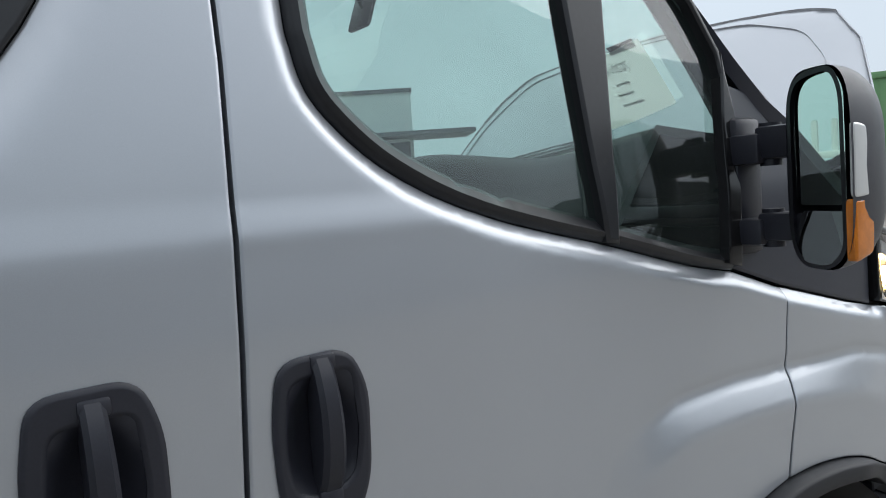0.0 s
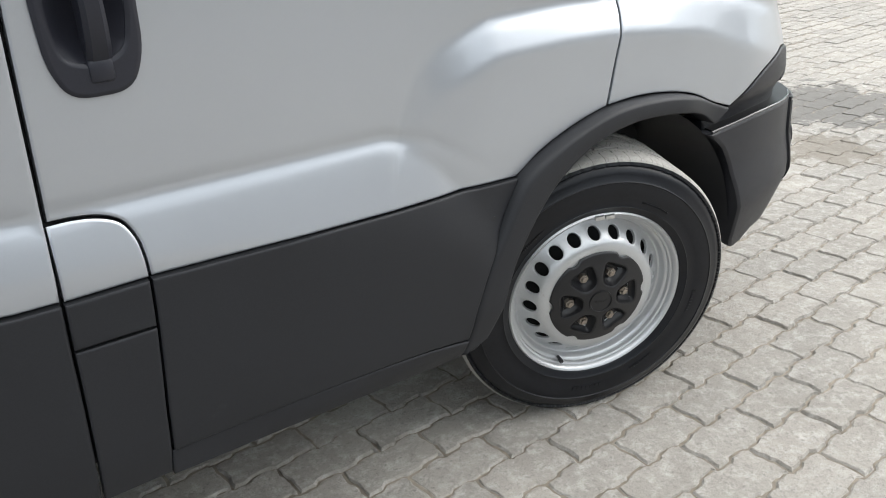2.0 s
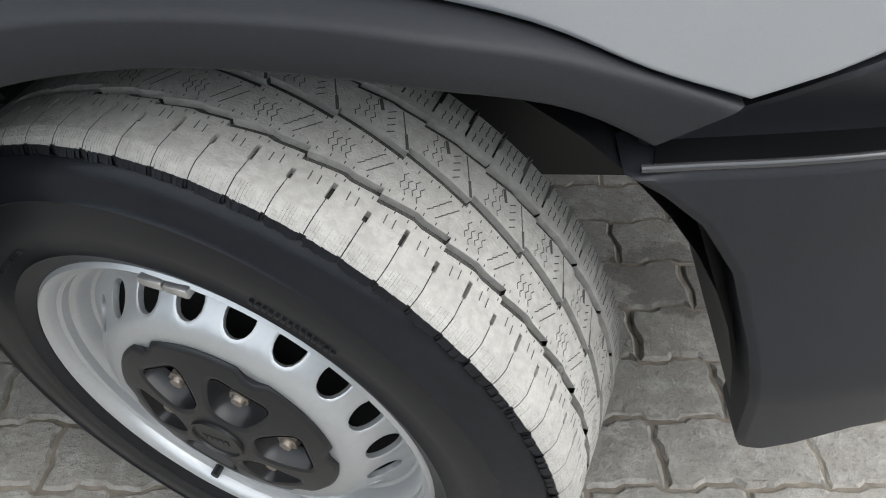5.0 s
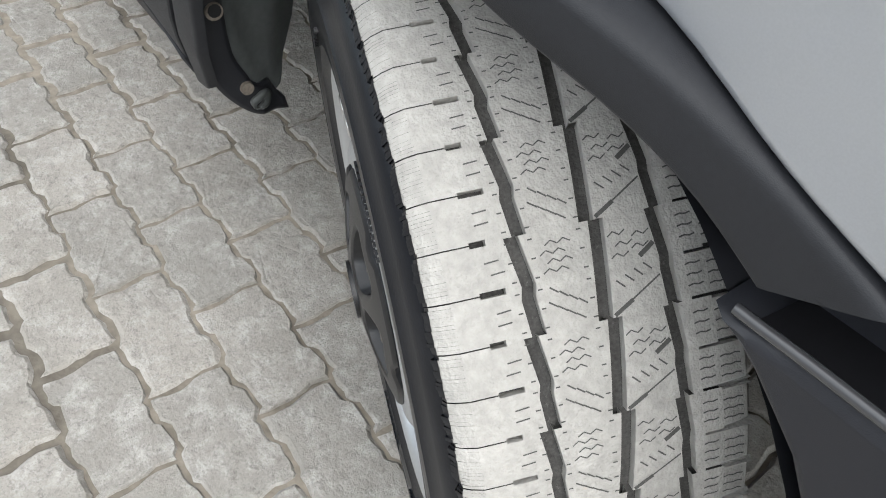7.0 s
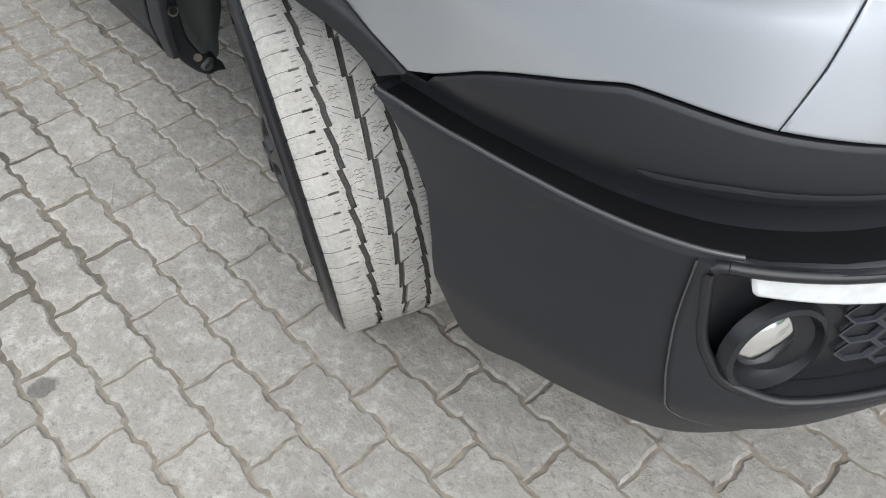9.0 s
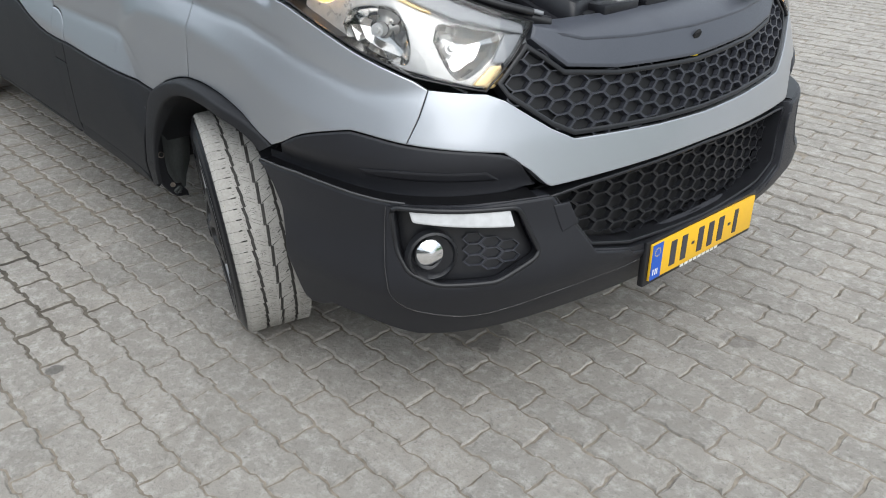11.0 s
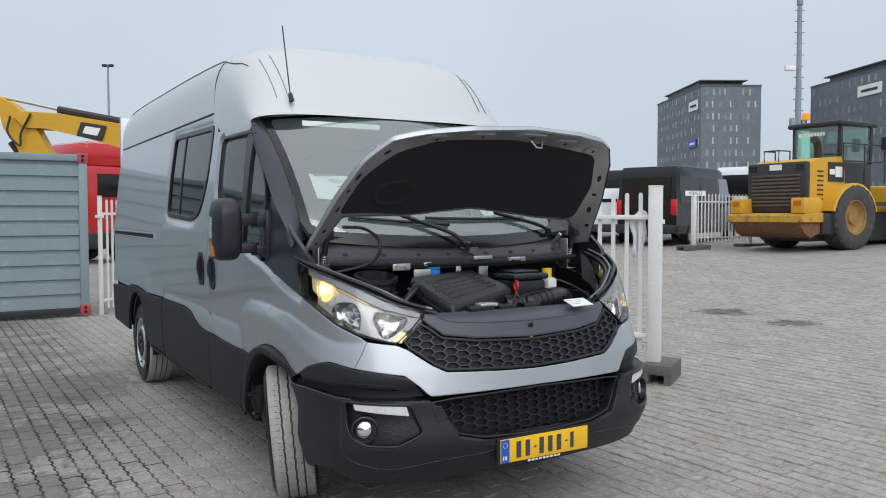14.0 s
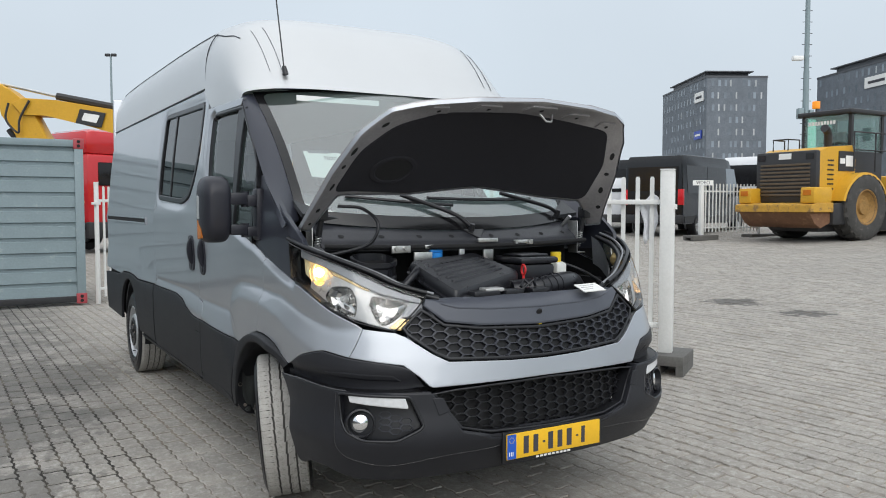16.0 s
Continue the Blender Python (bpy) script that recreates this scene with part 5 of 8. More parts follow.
        strip(A + step * 0.55, -0.131, A + step * 0.66, saw3(0.66) + 0.001, 0.0030)
        strip(A + step * 0.02, -0.109, A + step * 0.14, -0.122, 0.0026)
        for k in range(4):
            strip(A + step * (0.36 + 0.04 * k), -0.1135 - 0.0062 * k, A + step * (0.28 + 0.04 * k), -0.1185 - 0.0062 * k, 0.0010)
        for du, dd in ((0.60, -0.1135), (0.71, -0.117), (0.82, -0.1135), (0.66, -0.1270), (0.78, -0.1285)):
            zig(A + step * du, dd, 0.0036, 0.0038, 3, 0.0008)
    return body, floor_bm, (tv, tf), (sv, sf), (dv, df)


TYRE = {}


def wheel(m, parent):
    """Steel wheel with black hub cap; local -y points out."""
    if not TYRE:
        bm = bmesh.new()
        add_revolve(bm, [(0.182, -0.186), (0.185, -0.06), (0.186, -0.036), (0.191, -0.033), (0.196, -0.020), (0.1985, -0.0165), (0.203, -0.0145), (0.2045, -0.006), (0.2085, -0.0035), (0.2105, 0.004), (0.2145, 0.0085), (0.2185, 0.0105), (0.222, 0.007), (0.2225, -0.004), (0.216, -0.012)], 96, Matrix.Identity(4))
        flange = part("wheel", bm, RIMPAINT, parent, "silver steel wheel")
        holes = [[((0.163 + 0.0128 * math.cos(t)) * math.cos(c) - 0.0150 * math.sin(t) * math.sin(c), (0.163 + 0.0128 * math.cos(t)) * math.sin(c) + 0.0150 * math.sin(t) * math.cos(c)) for t in np.linspace(0, math.tau, 16, endpoint=False)] for c in [k * math.tau / 20 + 0.05 for k in range(20)]]
        disc = panel("rim_disc", circle(0, 0, 0.189, 72), RIMPAINT, flange, surf=lambda x, z: np.stack([x, -disc_profile(np.hypot(x, z)), z], -1), holes=holes + [circle(0, 0, 0.085, 40)], step=0.013, thick=0.006, edge=0.0012)
        body, floor_bm, tr, si, da = tyre_mesh()
        tyre = part("tyre", body, RUBBER, flange, "black tyre with dusty tread", sharp=50)
        link_mesh("tread", tr[0], tr[1], TREAD, tyre, "dusty grey tread", smooth=False)
        part("groove_floor", floor_bm, GROOVE, tyre)
        link_mesh("shoulder_edge", da[0], da[1], RUBBER, tyre, smooth=False)
        si_ob = link_mesh("tread_sipe", si[0], si[1], SIPE, tyre, smooth=False)
        tagged(si_ob, kind="stuff")
        # raised lettering on the sidewall, as plain bars
        for a0, n, w, r0, r1 in ((-1.75, 7, 0.045, 0.262, 0.274), (-1.15, 9, 0.03, 0.258, 0.266), (0.9, 14, 0.022, 0.252, 0.257), (2.2, 12, 0.022, 0.252, 0.257), (-0.35, 8, 0.03, 0.262, 0.270)):
            for k in range(n):
                a, b = a0 + k * w, a0 + k * w + w * 0.62
                ring = [(r, t) for r, t in ((r0, a), (r1, a), (r1, b), (r0, b))]
                lv = [(r * math.cos(t), -0.0197, r * math.sin(t)) for r, t in ring] + [(r * math.cos(t), -0.016, r * math.sin(t)) for r, t in ring]
                link_mesh("sidewall_bar", lv, [(0, 1, 2, 3), (0, 4, 5, 1), (1, 5, 6, 2), (2, 6, 7, 3), (3, 7, 4, 0)], RUBBER, tyre, smooth=False)
        pocket = []
        for k in range(6):
            c = k * math.tau / 6 + 0.06
            pocket.append(rounded([(r * math.cos(c + t), r * math.sin(c + t)) for r, t in ((0.046, -0.36), (0.074, -0.39), (0.102, -0.33), (0.102, 0.33), (0.074, 0.39), (0.046, 0.36))], 0.016))
        outl = []
        for k in range(72):
            a = k * math.tau / 72
            ph = (a - 0.06) % (math.tau / 6)
            r = 0.124 if 0.10 < ph < math.tau / 6 - 0.10 else 0.116
            outl.append((r * math.cos(a), r * math.sin(a)))
        cap = panel("hub_cap", outl, CAPPL, flange, surf=lambda x, z: np.stack([x, -(0.034 - 1.25 * (x * x + z * z)), z], -1), holes=pocket, step=0.014, thick=0.028, edge=0.0035, label="black plastic hub cap")
        bm = bmesh.new()
        add_revolve(bm, [(0.118, 0.003), (0.05, 0.004), (0.0, 0.004)], 36, Matrix.Identity(4))
        part("cap_floor", bm, PLASTIC2, cap)
        for pk in pocket:
            bm = bmesh.new()
            rows = []
            for d, f in ((0.0005, 0.94), (0.002, 0.72), (0.006, 0.42), (0.012, 0.26)):
                ring = shrink(dense(pk, 0.008), d)
                rows.append([bm.verts.new((x, -(0.034 - 1.25 * (x * x + z * z)) * f, z)) for x, z in ring])
            for p, q in zip(rows, rows[1:]):
                for i in range(len(p)):
                    j = (i + 1) % len(p)
                    bm.faces.new((p[i], p[j], q[j], q[i]))
            part("cap_pocket", bm, CAPPL, cap, sharp=70)
        bm = bmesh.new()
        add_revolve(bm, [(0.030, 0.030), (0.0295, 0.0365), (0.027, 0.0365), (0.026, 0.034), (0.0, 0.035)], 36, Matrix.Identity(4))
        for k in range(5):
            add_box(bm, (-0.016 + 0.0065 * k, -0.0355, -0.003), (-0.012 + 0.0065 * k, -0.034, 0.004))
        boss = part("cap_boss", bm, CAPPL, cap)
        bm = bmesh.new()
        bmesh.ops.create_cone(bm, cap_ends=True, segments=6, radius1=0.0125, radius2=0.0115, depth=0.02, matrix=pose(0, -0.012, 0, 90))
        bmesh.ops.create_cone(bm, cap_ends=True, segments=12, radius1=0.008, radius2=0.006, depth=0.006, matrix=pose(0, -0.024, 0, 90))
        nut = part("nut", bm, NUTMETAL, flange)
        bm = bmesh.new()
        add_cyl(bm, (0, 0, 0), (0, -0.016, 0), 0.004, n=8)
        add_cyl(bm, (0, -0.010, 0), (0, -0.023, 0), 0.0056, n=8)
        valve = part("valve", bm, PLASTIC2, flange)
        bm = bmesh.new()
        add_box(bm, (-0.012, -0.016, -0.004), (0.012, -0.006, 0.006), bevel=0.002)
        weight = part("balance_weight", bm, STEEL, flange)
        bm = bmesh.new()
        add_revolve(bm, [(0.196, -0.045), (0.0, -0.05)], 40, Matrix.Identity(4))
        drum = part("brake_backing", bm, DARK, flange)
        for o in (nut, valve, weight):
            o.parent = flange
        nut.matrix_basis = pose(0.070 * math.cos(0.06), 0.007, 0.070 * math.sin(0.06))
        for k in range(1, 6):
            a = 0.06 + k * math.tau / 6
            o = nut.copy()
            scene.collection.objects.link(o)
            o.parent = flange
            o.matrix_basis = pose(0.070 * math.cos(a), 0.007, 0.070 * math.sin(a), 0, 17 * k, 0)
        valve.matrix_basis = pose(0.196 * math.cos(-1.98), 0.016, 0.196 * math.sin(-1.98))
        weight.matrix_basis = pose(0.213 * math.cos(1.62), 0, 0.213 * math.sin(1.62))
        w2 = weight.copy()
        scene.collection.objects.link(w2)
        w2.matrix_basis = pose(0.213 * math.cos(1.50), 0, 0.213 * math.sin(1.50))
        flange.matrix_basis = m
        TYRE["made"] = flange
        return flange
    return copy_thing(TYRE["made"], m)


STEER = -19.5
wheel(pose(-0.034, -0.940, 0.349, 5.0, 0, STEER), van)
wheel(pose(-3.52, -0.955, 0.350), van)
wheel(pose(-0.034, 2 * YC + 0.934, 0.350, 0, 0, STEER + 180), van)
wheel(pose(-3.52, 2 * YC + 0.955, 0.350, 0, 0, 180), van)

# wheel wells and splash guards
for flip in (False, True):
    fy = (lambda y: 2 * YC - y) if flip else (lambda y: y)
    for cx, rr in ((0.0, 0.43), (-3.52, 0.44)):
        bm = bmesh.new()
        rows = []
        for k in range(25):
            a = math.radians((6 if cx == 0 else -8) + (152 if cx == 0 else 196) * k / 24)
            rows.append([bm.verts.new((cx + rr * math.cos(a) * (1.04 if math.cos(a) > 0 else 1), fy(y), 0.365 + rr * math.sin(a))) for y in (-0.955, -0.80, -0.45)])
        for p, q in zip(rows, rows[1:]):
            for i in range(2):
                bm.faces.new((p[i], p[i + 1], q[i + 1], q[i]))
        part("wheel_well", bm, PLASTIC2, van, sharp=60)
    box_part("inner_fender", (0.08, min(fy(-0.475), fy(-0.455)), 0.30), (0.74, max(fy(-0.475), fy(-0.455)), 0.64), PLASTIC2, van)
    # curved guard behind the front wheel: a dark flange, a hollow grey face and a turned-back side
    def gsurf(y, z):
        fold = np.interp(z, [0.33, 0.38, 0.465, 0.66], [-0.892, -0.886, -0.869, -0.868])
        hollow = 0.014 * sstep(0.0, 0.03, y - np.interp(z, [0.36, 0.39, 0.45, 0.66], [-0.915, -0.925, -0.942, -0.945]))
        x = -0.398 + 0.10 * np.maximum(0, z - 0.42) - hollow - 0.8 * np.maximum(0, y - fold) * sstep(0.33, 0.38, z)
        return np.stack([x, y, z], -1)

    outer_edge = curve([(-0.984, 0.47), (-0.980, 0.425), (-0.968, 0.386), (-0.951, 0.357), (-0.927, 0.331), (-0.903, 0.319), (-0.870, 0.310)])
    inner_edge = curve([(-0.945, 0.66), (-0.943, 0.45), (-0.927, 0.39), (-0.914, 0.372), (-0.893, 0.366)])
    guard = panel("splash_guard", [(-0.955, 0.66), (-0.955, 0.40), (-0.93, 0.345), (-0.890, 0.335), (-0.874, 0.345), (-0.850, 0.385), (-0.832, 0.418), (-0.826, 0.465), (-0.822, 0.66)], GUARDPL, van, surf=gsurf, thick=0.010, edge=0.003, step=0.012, flip=flip)
    panel("guard_flange", [(-0.984, 0.66)] + outer_edge + [(-0.874, 0.330), (-0.884, 0.345)] + inner_edge[::-1], PLASTIC2, guard, surf=lambda y, z: gsurf(y, z) + np.array([0.007, 0, 0]), thick=0.012, edge=0.004, step=0.012, flip=flip)
    panel("guard_tab", rounded([(-0.930, 0.352), (-0.925, 0.338), (-0.899, 0.333), (-0.893, 0.352), (-0.905, 0.364)], 0.008, 4), GUARDPL, guard, surf=lambda y, z: gsurf(y, z) + np.array([0.013, 0, 0]), holes=[rounded([(-0.921, 0.345), (-0.920, 0.340), (-0.907, 0.344), (-0.908, 0.350)], 0.002, 2)], thick=0.008, edge=0.003, step=0.01, flip=flip)
    for (y, z, r, m) in ((-0.930, 0.372, 0.0085, NUTMETAL), (-0.957, 0.488, 0.0105, NUTMETAL)):
        bm = bmesh.new()
        x = float(gsurf(np.array([y]), np.array([z]))[0, 0])
        add_cyl(bm, (x - 0.02, fy(y), z), (x + 0.012, fy(y), z), r * 1.2, r, 14)
        clip = part("clip", bm, m, guard)
        if r > 0.01:
            # black plug painting the shade of the clip's hole
            bm = bmesh.new()
            add_cyl(bm, (x - 0.02, fy(y), z), (x + 0.0135, fy(y), z + 0.002), 0.0080, 0.0080, 12)
            part("clip_hole", bm, DARK, clip)
for flip in (False, True):
    fy = (lambda y: 2 * YC - y) if flip else (lambda y: y)
    box_part("well_front", (0.455, min(fy(-0.945), fy(-0.45)), 0.40), (0.475, max(fy(-0.945), fy(-0.45)), 0.655), PLASTIC2, van)
box_part("axle_beam", (-0.06, -0.75, 0.30), (0.03, 0.79, 0.38), DARK, van)

# ---------------- door handles ----------------
for flip in (False, True):
    fyh = (lambda y: 2 * YC - y) if flip else (lambda y: y)
    for H in (HF,) if flip else (HF, HR):
        xs = [p[0] for p in H]
        c = (min(xs) + max(xs)) / 2
        cup = rounded([(c - 0.042, 1.218), (c + 0.042, 1.224), (c + 0.050, 1.14), (c + 0.040, 1.086), (c + 0.010, 1.072), (c - 0.014, 1.072), (c - 0.042, 1.082), (c - 0.050, 1.14)], 0.018, 4)
        handle = panel("door_handle", H, HANDLEPL, van, surf=S, holes=[cup], lift=0.007, thick=0.012, edge=0.005, step=0.015, flip=flip, label="black recessed door handle")
        panel("handle_cup", shrink(cup, -0.003), HANDLEPL, handle, surf=lambda s, z, c=c: S(s, z) + np.stack([0 * s, 0.028 * (1 - sstep(0.0, 1.0, np.hypot((s - c) / 0.056, (z - 1.145) / 0.088) ** 2)), 0 * s], -1), lift=0.004, thick=0, edge=0, step=0.01, flip=flip)
        bm = bmesh.new()
        rings = []
        for k in range(13):
            t = k / 12
            z = 1.246 - 0.172 * t
            out = 0.008 + 0.024 * math.sin(math.pi * min(1, t * 1.0)) ** 0.7
            w = 0.0130 + 0.0035 * t
            b = S1(c + 0.001 + 0.004 * t, z)
            ring = [(-w, -0.012), (-w, out - 0.006), (-w * 0.6, out), (w * 0.6, out), (w, out - 0.006), (w, -0.012)]
            rings.append([bm.verts.new((b.x + u, (2 * YC - (b.y - o)) if flip else b.y - o, z)) for u, o in ring])
        for p, q in zip(rings, rings[1:]):
            for i in range(5):
                bm.faces.new((p[i], p[i + 1], q[i + 1], q[i]))
        bm.faces.new(rings[0])
        bm.faces.new(rings[-1])
        part("grip", bm, HANDLEPL, handle, sharp=30)
        for z0, z1, w in ((1.226, 1.248, 0.018), (1.046, 1.078, 0.017)):
            b = S1(c, (z0 + z1) / 2)
            ys = sorted((fyh(b.y + 0.012), fyh(b.y - 0.0105)))
            box_part("grip_mount", (c + 0.003 - w, ys[0], z0), (c + 0.003 + w, ys[1], z1), HANDLEPL, handle, bevel=0.006)

# ---------------- mirrors ----------------
for flip in (False, True):
    fy = (lambda y: 2 * YC - y) if flip else (lambda y: y)

    MI = rounded([(-1.197, 1.29), (-1.195, 1.55), (-1.172, 1.592), (-1.09, 1.585), (-1.066, 1.55), (-1.066, 1.30), (-1.09, 1.262), (-1.16, 1.258)], 0.03)
    bm = bmesh.new()
    rows = []
    for k in range(15):
        t = math.sin(0.5 * math.pi * k / 14)
        f = max(0.02, (1 - t ** 2.6) ** 0.42)
        fz = 0.35 + 0.65 * f if k < 14 else 0.0
        row = []
        for q in range(40):
            a = q * math.tau / 40
            cu, su = math.cos(a), math.sin(a)
            uy, uz = math.copysign(abs(cu) ** 0.55, cu), math.copysign(abs(su) ** 0.50, su)
            row.append(bm.verts.new((-0.197 + 0.125 * t + 0.03 * uy * (1 - t), fy(-1.137 + 0.0735 * uy * (0.45 + 0.55 * f if k < 14 else 0.0)), 1.425 + 0.166 * uz * fz)))
        rows.append(row)
    for p, q in zip(rows, rows[1:]):
        for n in range(40):
            bm.faces.new((p[n], p[(n + 1) % 40], q[(n + 1) % 40], q[n]))
    mirror = part("wing_mirror", bm, HANDLEPL, van, "black two-arm wing mirror", sharp=60)
    back = lambda y, z: np.stack([-0.197 + 0.03 * (y + 1.137) / 0.072 + 0 * z, y, z], -1)
    panel("mirror_rim", MI, PLASTIC2, mirror, surf=back, holes=[shrink(MI, 0.009)], lift=0.0, thick=0.0, edge=0, step=0.03, flip=flip)
    panel("mirror_glass", rounded([(-1.189, 1.365), (-1.188, 1.55), (-1.168, 1.582), (-1.094, 1.576), (-1.075, 1.55), (-1.075, 1.365)], 0.015), MIRROR, mirror, surf=back, lift=0.008, thick=0, edge=0, step=0.04, flip=flip)
    panel("spot_mirror", rounded([(-1.189, 1.30), (-1.189, 1.356), (-1.075, 1.356), (-1.075, 1.30), (-1.095, 1.270), (-1.155, 1.268)], 0.015), MIRROR, mirror, surf=lambda y, z: back(y, z) + np.stack([0.25 * (z - 1.31), 0 * y, 0 * y], -1), lift=0.008, thick=0, edge=0, step=0.04, flip=flip)
    ind = rounded([(-0.222, 1.275), (-0.222, 1.375), (-0.165, 1.375), (-0.155, 1.33), (-0.160, 1.285)], 0.010)
    panel("indicator_lens", ind, AMBER, mirror, surf=lambda x, z: np.stack([x, -1.2085 + 0.10 * np.maximum(0, x + 0.20) + 0 * z, z], -1), lift=0.002, thick=0.012, edge=0.004, step=0.02, flip=flip)
    clear = rounded([(-0.222, 1.378), (-0.220, 1.495), (-0.180, 1.490), (-0.166, 1.378)], 0.008)
    panel("indicator_top", clear, SATIN, mirror, surf=lambda x, z: np.stack([x, -1.2085 + 0.10 * np.maximum(0, x + 0.20) + 0 * z, z], -1), lift=0.003, thick=0.006, edge=0.002, step=0.02, flip=flip)
    for zc, h in ((1.478, 0.030), (1.325, 0.026)):
        bm = bmesh.new()
        add_box(bm, (-0.145, min(fy(-1.08), fy(-0.985)), zc - h), (-0.085, max(fy(-1.08), fy(-0.985)), zc + h), bevel=0.008)
        add_box(bm, (-0.155, min(fy(-1.0), fy(-0.925)), zc - h - 0.008), (-0.075, max(fy(-1.0), fy(-0.925)), zc + h * 0.6), bevel=0.008)
        add_cyl(bm, (-0.115, fy(-1.0), zc - h - 0.012), (-0.115, fy(-1.0), zc + h + 0.006), 0.02, n=14)
        part("mirror_arm", bm, HANDLEPL, mirror)
    bm = bmesh.new()
    add_box(bm, (-0.15, min(fy(-0.955), fy(-0.90)), 1.27), (-0.07, max(fy(-0.955), fy(-0.90)), 1.53), bevel=0.015)
    part("mirror_base", bm, HANDLEPL, mirror)

# ---------------- open hood ----------------
HA, HD = np.array([0.315, 0.0, 1.35]), np.array([0.7243, 0.0, 0.6895])
HN = np.array([0.6895, 0.0, -0.7243])


def hood_skin(y, d):
    u = (y - YC) / 0.9
    k = np.clip(d / 0.8, -0.1, 1.1)
    bow = 0.055 * (1 - u * u) * np.sin(np.clip(k, 0, 1) * math.pi * 0.9) + 0.02 * (1 - u * u)
    lip = 0.05 * sstep(0.80, 1.02, np.abs(u)) + 0.045 * sstep(0.66, 0.84, d)
    return HA + d[:, None] * HD + np.stack([0 * y, y, 0 * y], -1) + HN * (lip - bow)[:, None]


HOODO = [(-0.84, 0.0), (-0.79, 0.10), (-0.74, 0.185), (-0.38, 0.165), (0.02, 0.205), (0.45, 0.155), (0.70, 0.145), (0.77, 0.08), (0.83, -0.01), (0.90, 0.03), (0.865, 0.15), (0.82, 0.36), (0.745, 0.58), (0.66, 0.70), (0.55, 0.765), (0.37, 0.805), (0.07, 0.825), (-0.26, 0.795), (-0.49, 0.742), (-0.64, 0.682), (-0.745, 0.552), (-0.83, 0.36), (-0.875, 0.15), (-0.895, 0.03)]
HLIN = rounded([(-0.775, 0.225), (-0.38, 0.185), (0.02, 0.225), (0.45, 0.175), (0.72, 0.17), (0.71, 0.41), (0.60, 0.63), (0.40, 0.655), (0.02, 0.70), (-0.37, 0.675), (-0.58, 0.595), (-0.70, 0.455)], 0.05)
hood = panel("hood", HOODO, SILVER, van, surf=hood_skin, lift=-0.022, thick=-0.018, edge=-0.006, step=0.04, label="silver hood, propped wide open")
panel("hood_inner_frame", shrink(HOODO, 0.006), HOODIN, hood, surf=hood_skin, holes=[HLIN], lift=0.0, thick=0.022, edge=0.006, step=0.03)
panel("hood_liner", shrink(HLIN, -0.012), LINER, hood, surf=hood_skin, lift=0.004, thick=0.004, edge=0.01, step=0.05)
# black discs on the frame paint the shade of its holes
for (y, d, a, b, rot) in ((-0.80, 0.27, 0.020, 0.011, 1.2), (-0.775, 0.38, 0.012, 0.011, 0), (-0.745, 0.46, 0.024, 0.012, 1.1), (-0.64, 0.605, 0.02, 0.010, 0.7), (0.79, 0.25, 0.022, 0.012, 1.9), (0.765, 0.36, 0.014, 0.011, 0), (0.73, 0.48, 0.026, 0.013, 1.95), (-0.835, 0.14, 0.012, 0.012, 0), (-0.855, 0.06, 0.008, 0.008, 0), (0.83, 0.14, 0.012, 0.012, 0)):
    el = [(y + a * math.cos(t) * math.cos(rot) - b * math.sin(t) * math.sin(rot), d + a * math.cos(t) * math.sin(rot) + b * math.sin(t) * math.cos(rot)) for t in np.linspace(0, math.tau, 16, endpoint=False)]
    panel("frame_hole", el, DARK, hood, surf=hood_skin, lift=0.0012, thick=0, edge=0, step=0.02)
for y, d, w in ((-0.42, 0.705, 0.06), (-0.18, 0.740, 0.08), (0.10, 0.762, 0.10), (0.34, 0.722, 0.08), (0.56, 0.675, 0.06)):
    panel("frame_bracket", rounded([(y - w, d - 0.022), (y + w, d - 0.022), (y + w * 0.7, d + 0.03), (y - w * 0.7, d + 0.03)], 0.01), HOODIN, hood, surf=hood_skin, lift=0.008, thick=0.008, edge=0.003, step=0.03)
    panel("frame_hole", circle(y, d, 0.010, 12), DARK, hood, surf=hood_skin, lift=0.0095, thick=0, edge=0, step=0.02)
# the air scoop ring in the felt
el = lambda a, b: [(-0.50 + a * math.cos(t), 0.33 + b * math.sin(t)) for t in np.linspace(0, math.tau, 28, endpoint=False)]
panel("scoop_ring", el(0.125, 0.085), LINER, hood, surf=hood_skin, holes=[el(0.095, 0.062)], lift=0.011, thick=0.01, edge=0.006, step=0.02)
# black sheet painting the shade inside the scoop
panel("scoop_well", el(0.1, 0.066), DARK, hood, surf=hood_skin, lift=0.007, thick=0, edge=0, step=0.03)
p = hood_skin(np.array([0.13]), np.array([0.74]))[0] + HN * 0.02
tube_part("striker_hook", [p + np.array(v) for v in ((0, -0.03, 0), (0.02, -0.01, -0.035), (0.02, 0.02, -0.035), (0, 0.04, 0))], 0.005, STEEL, hood)
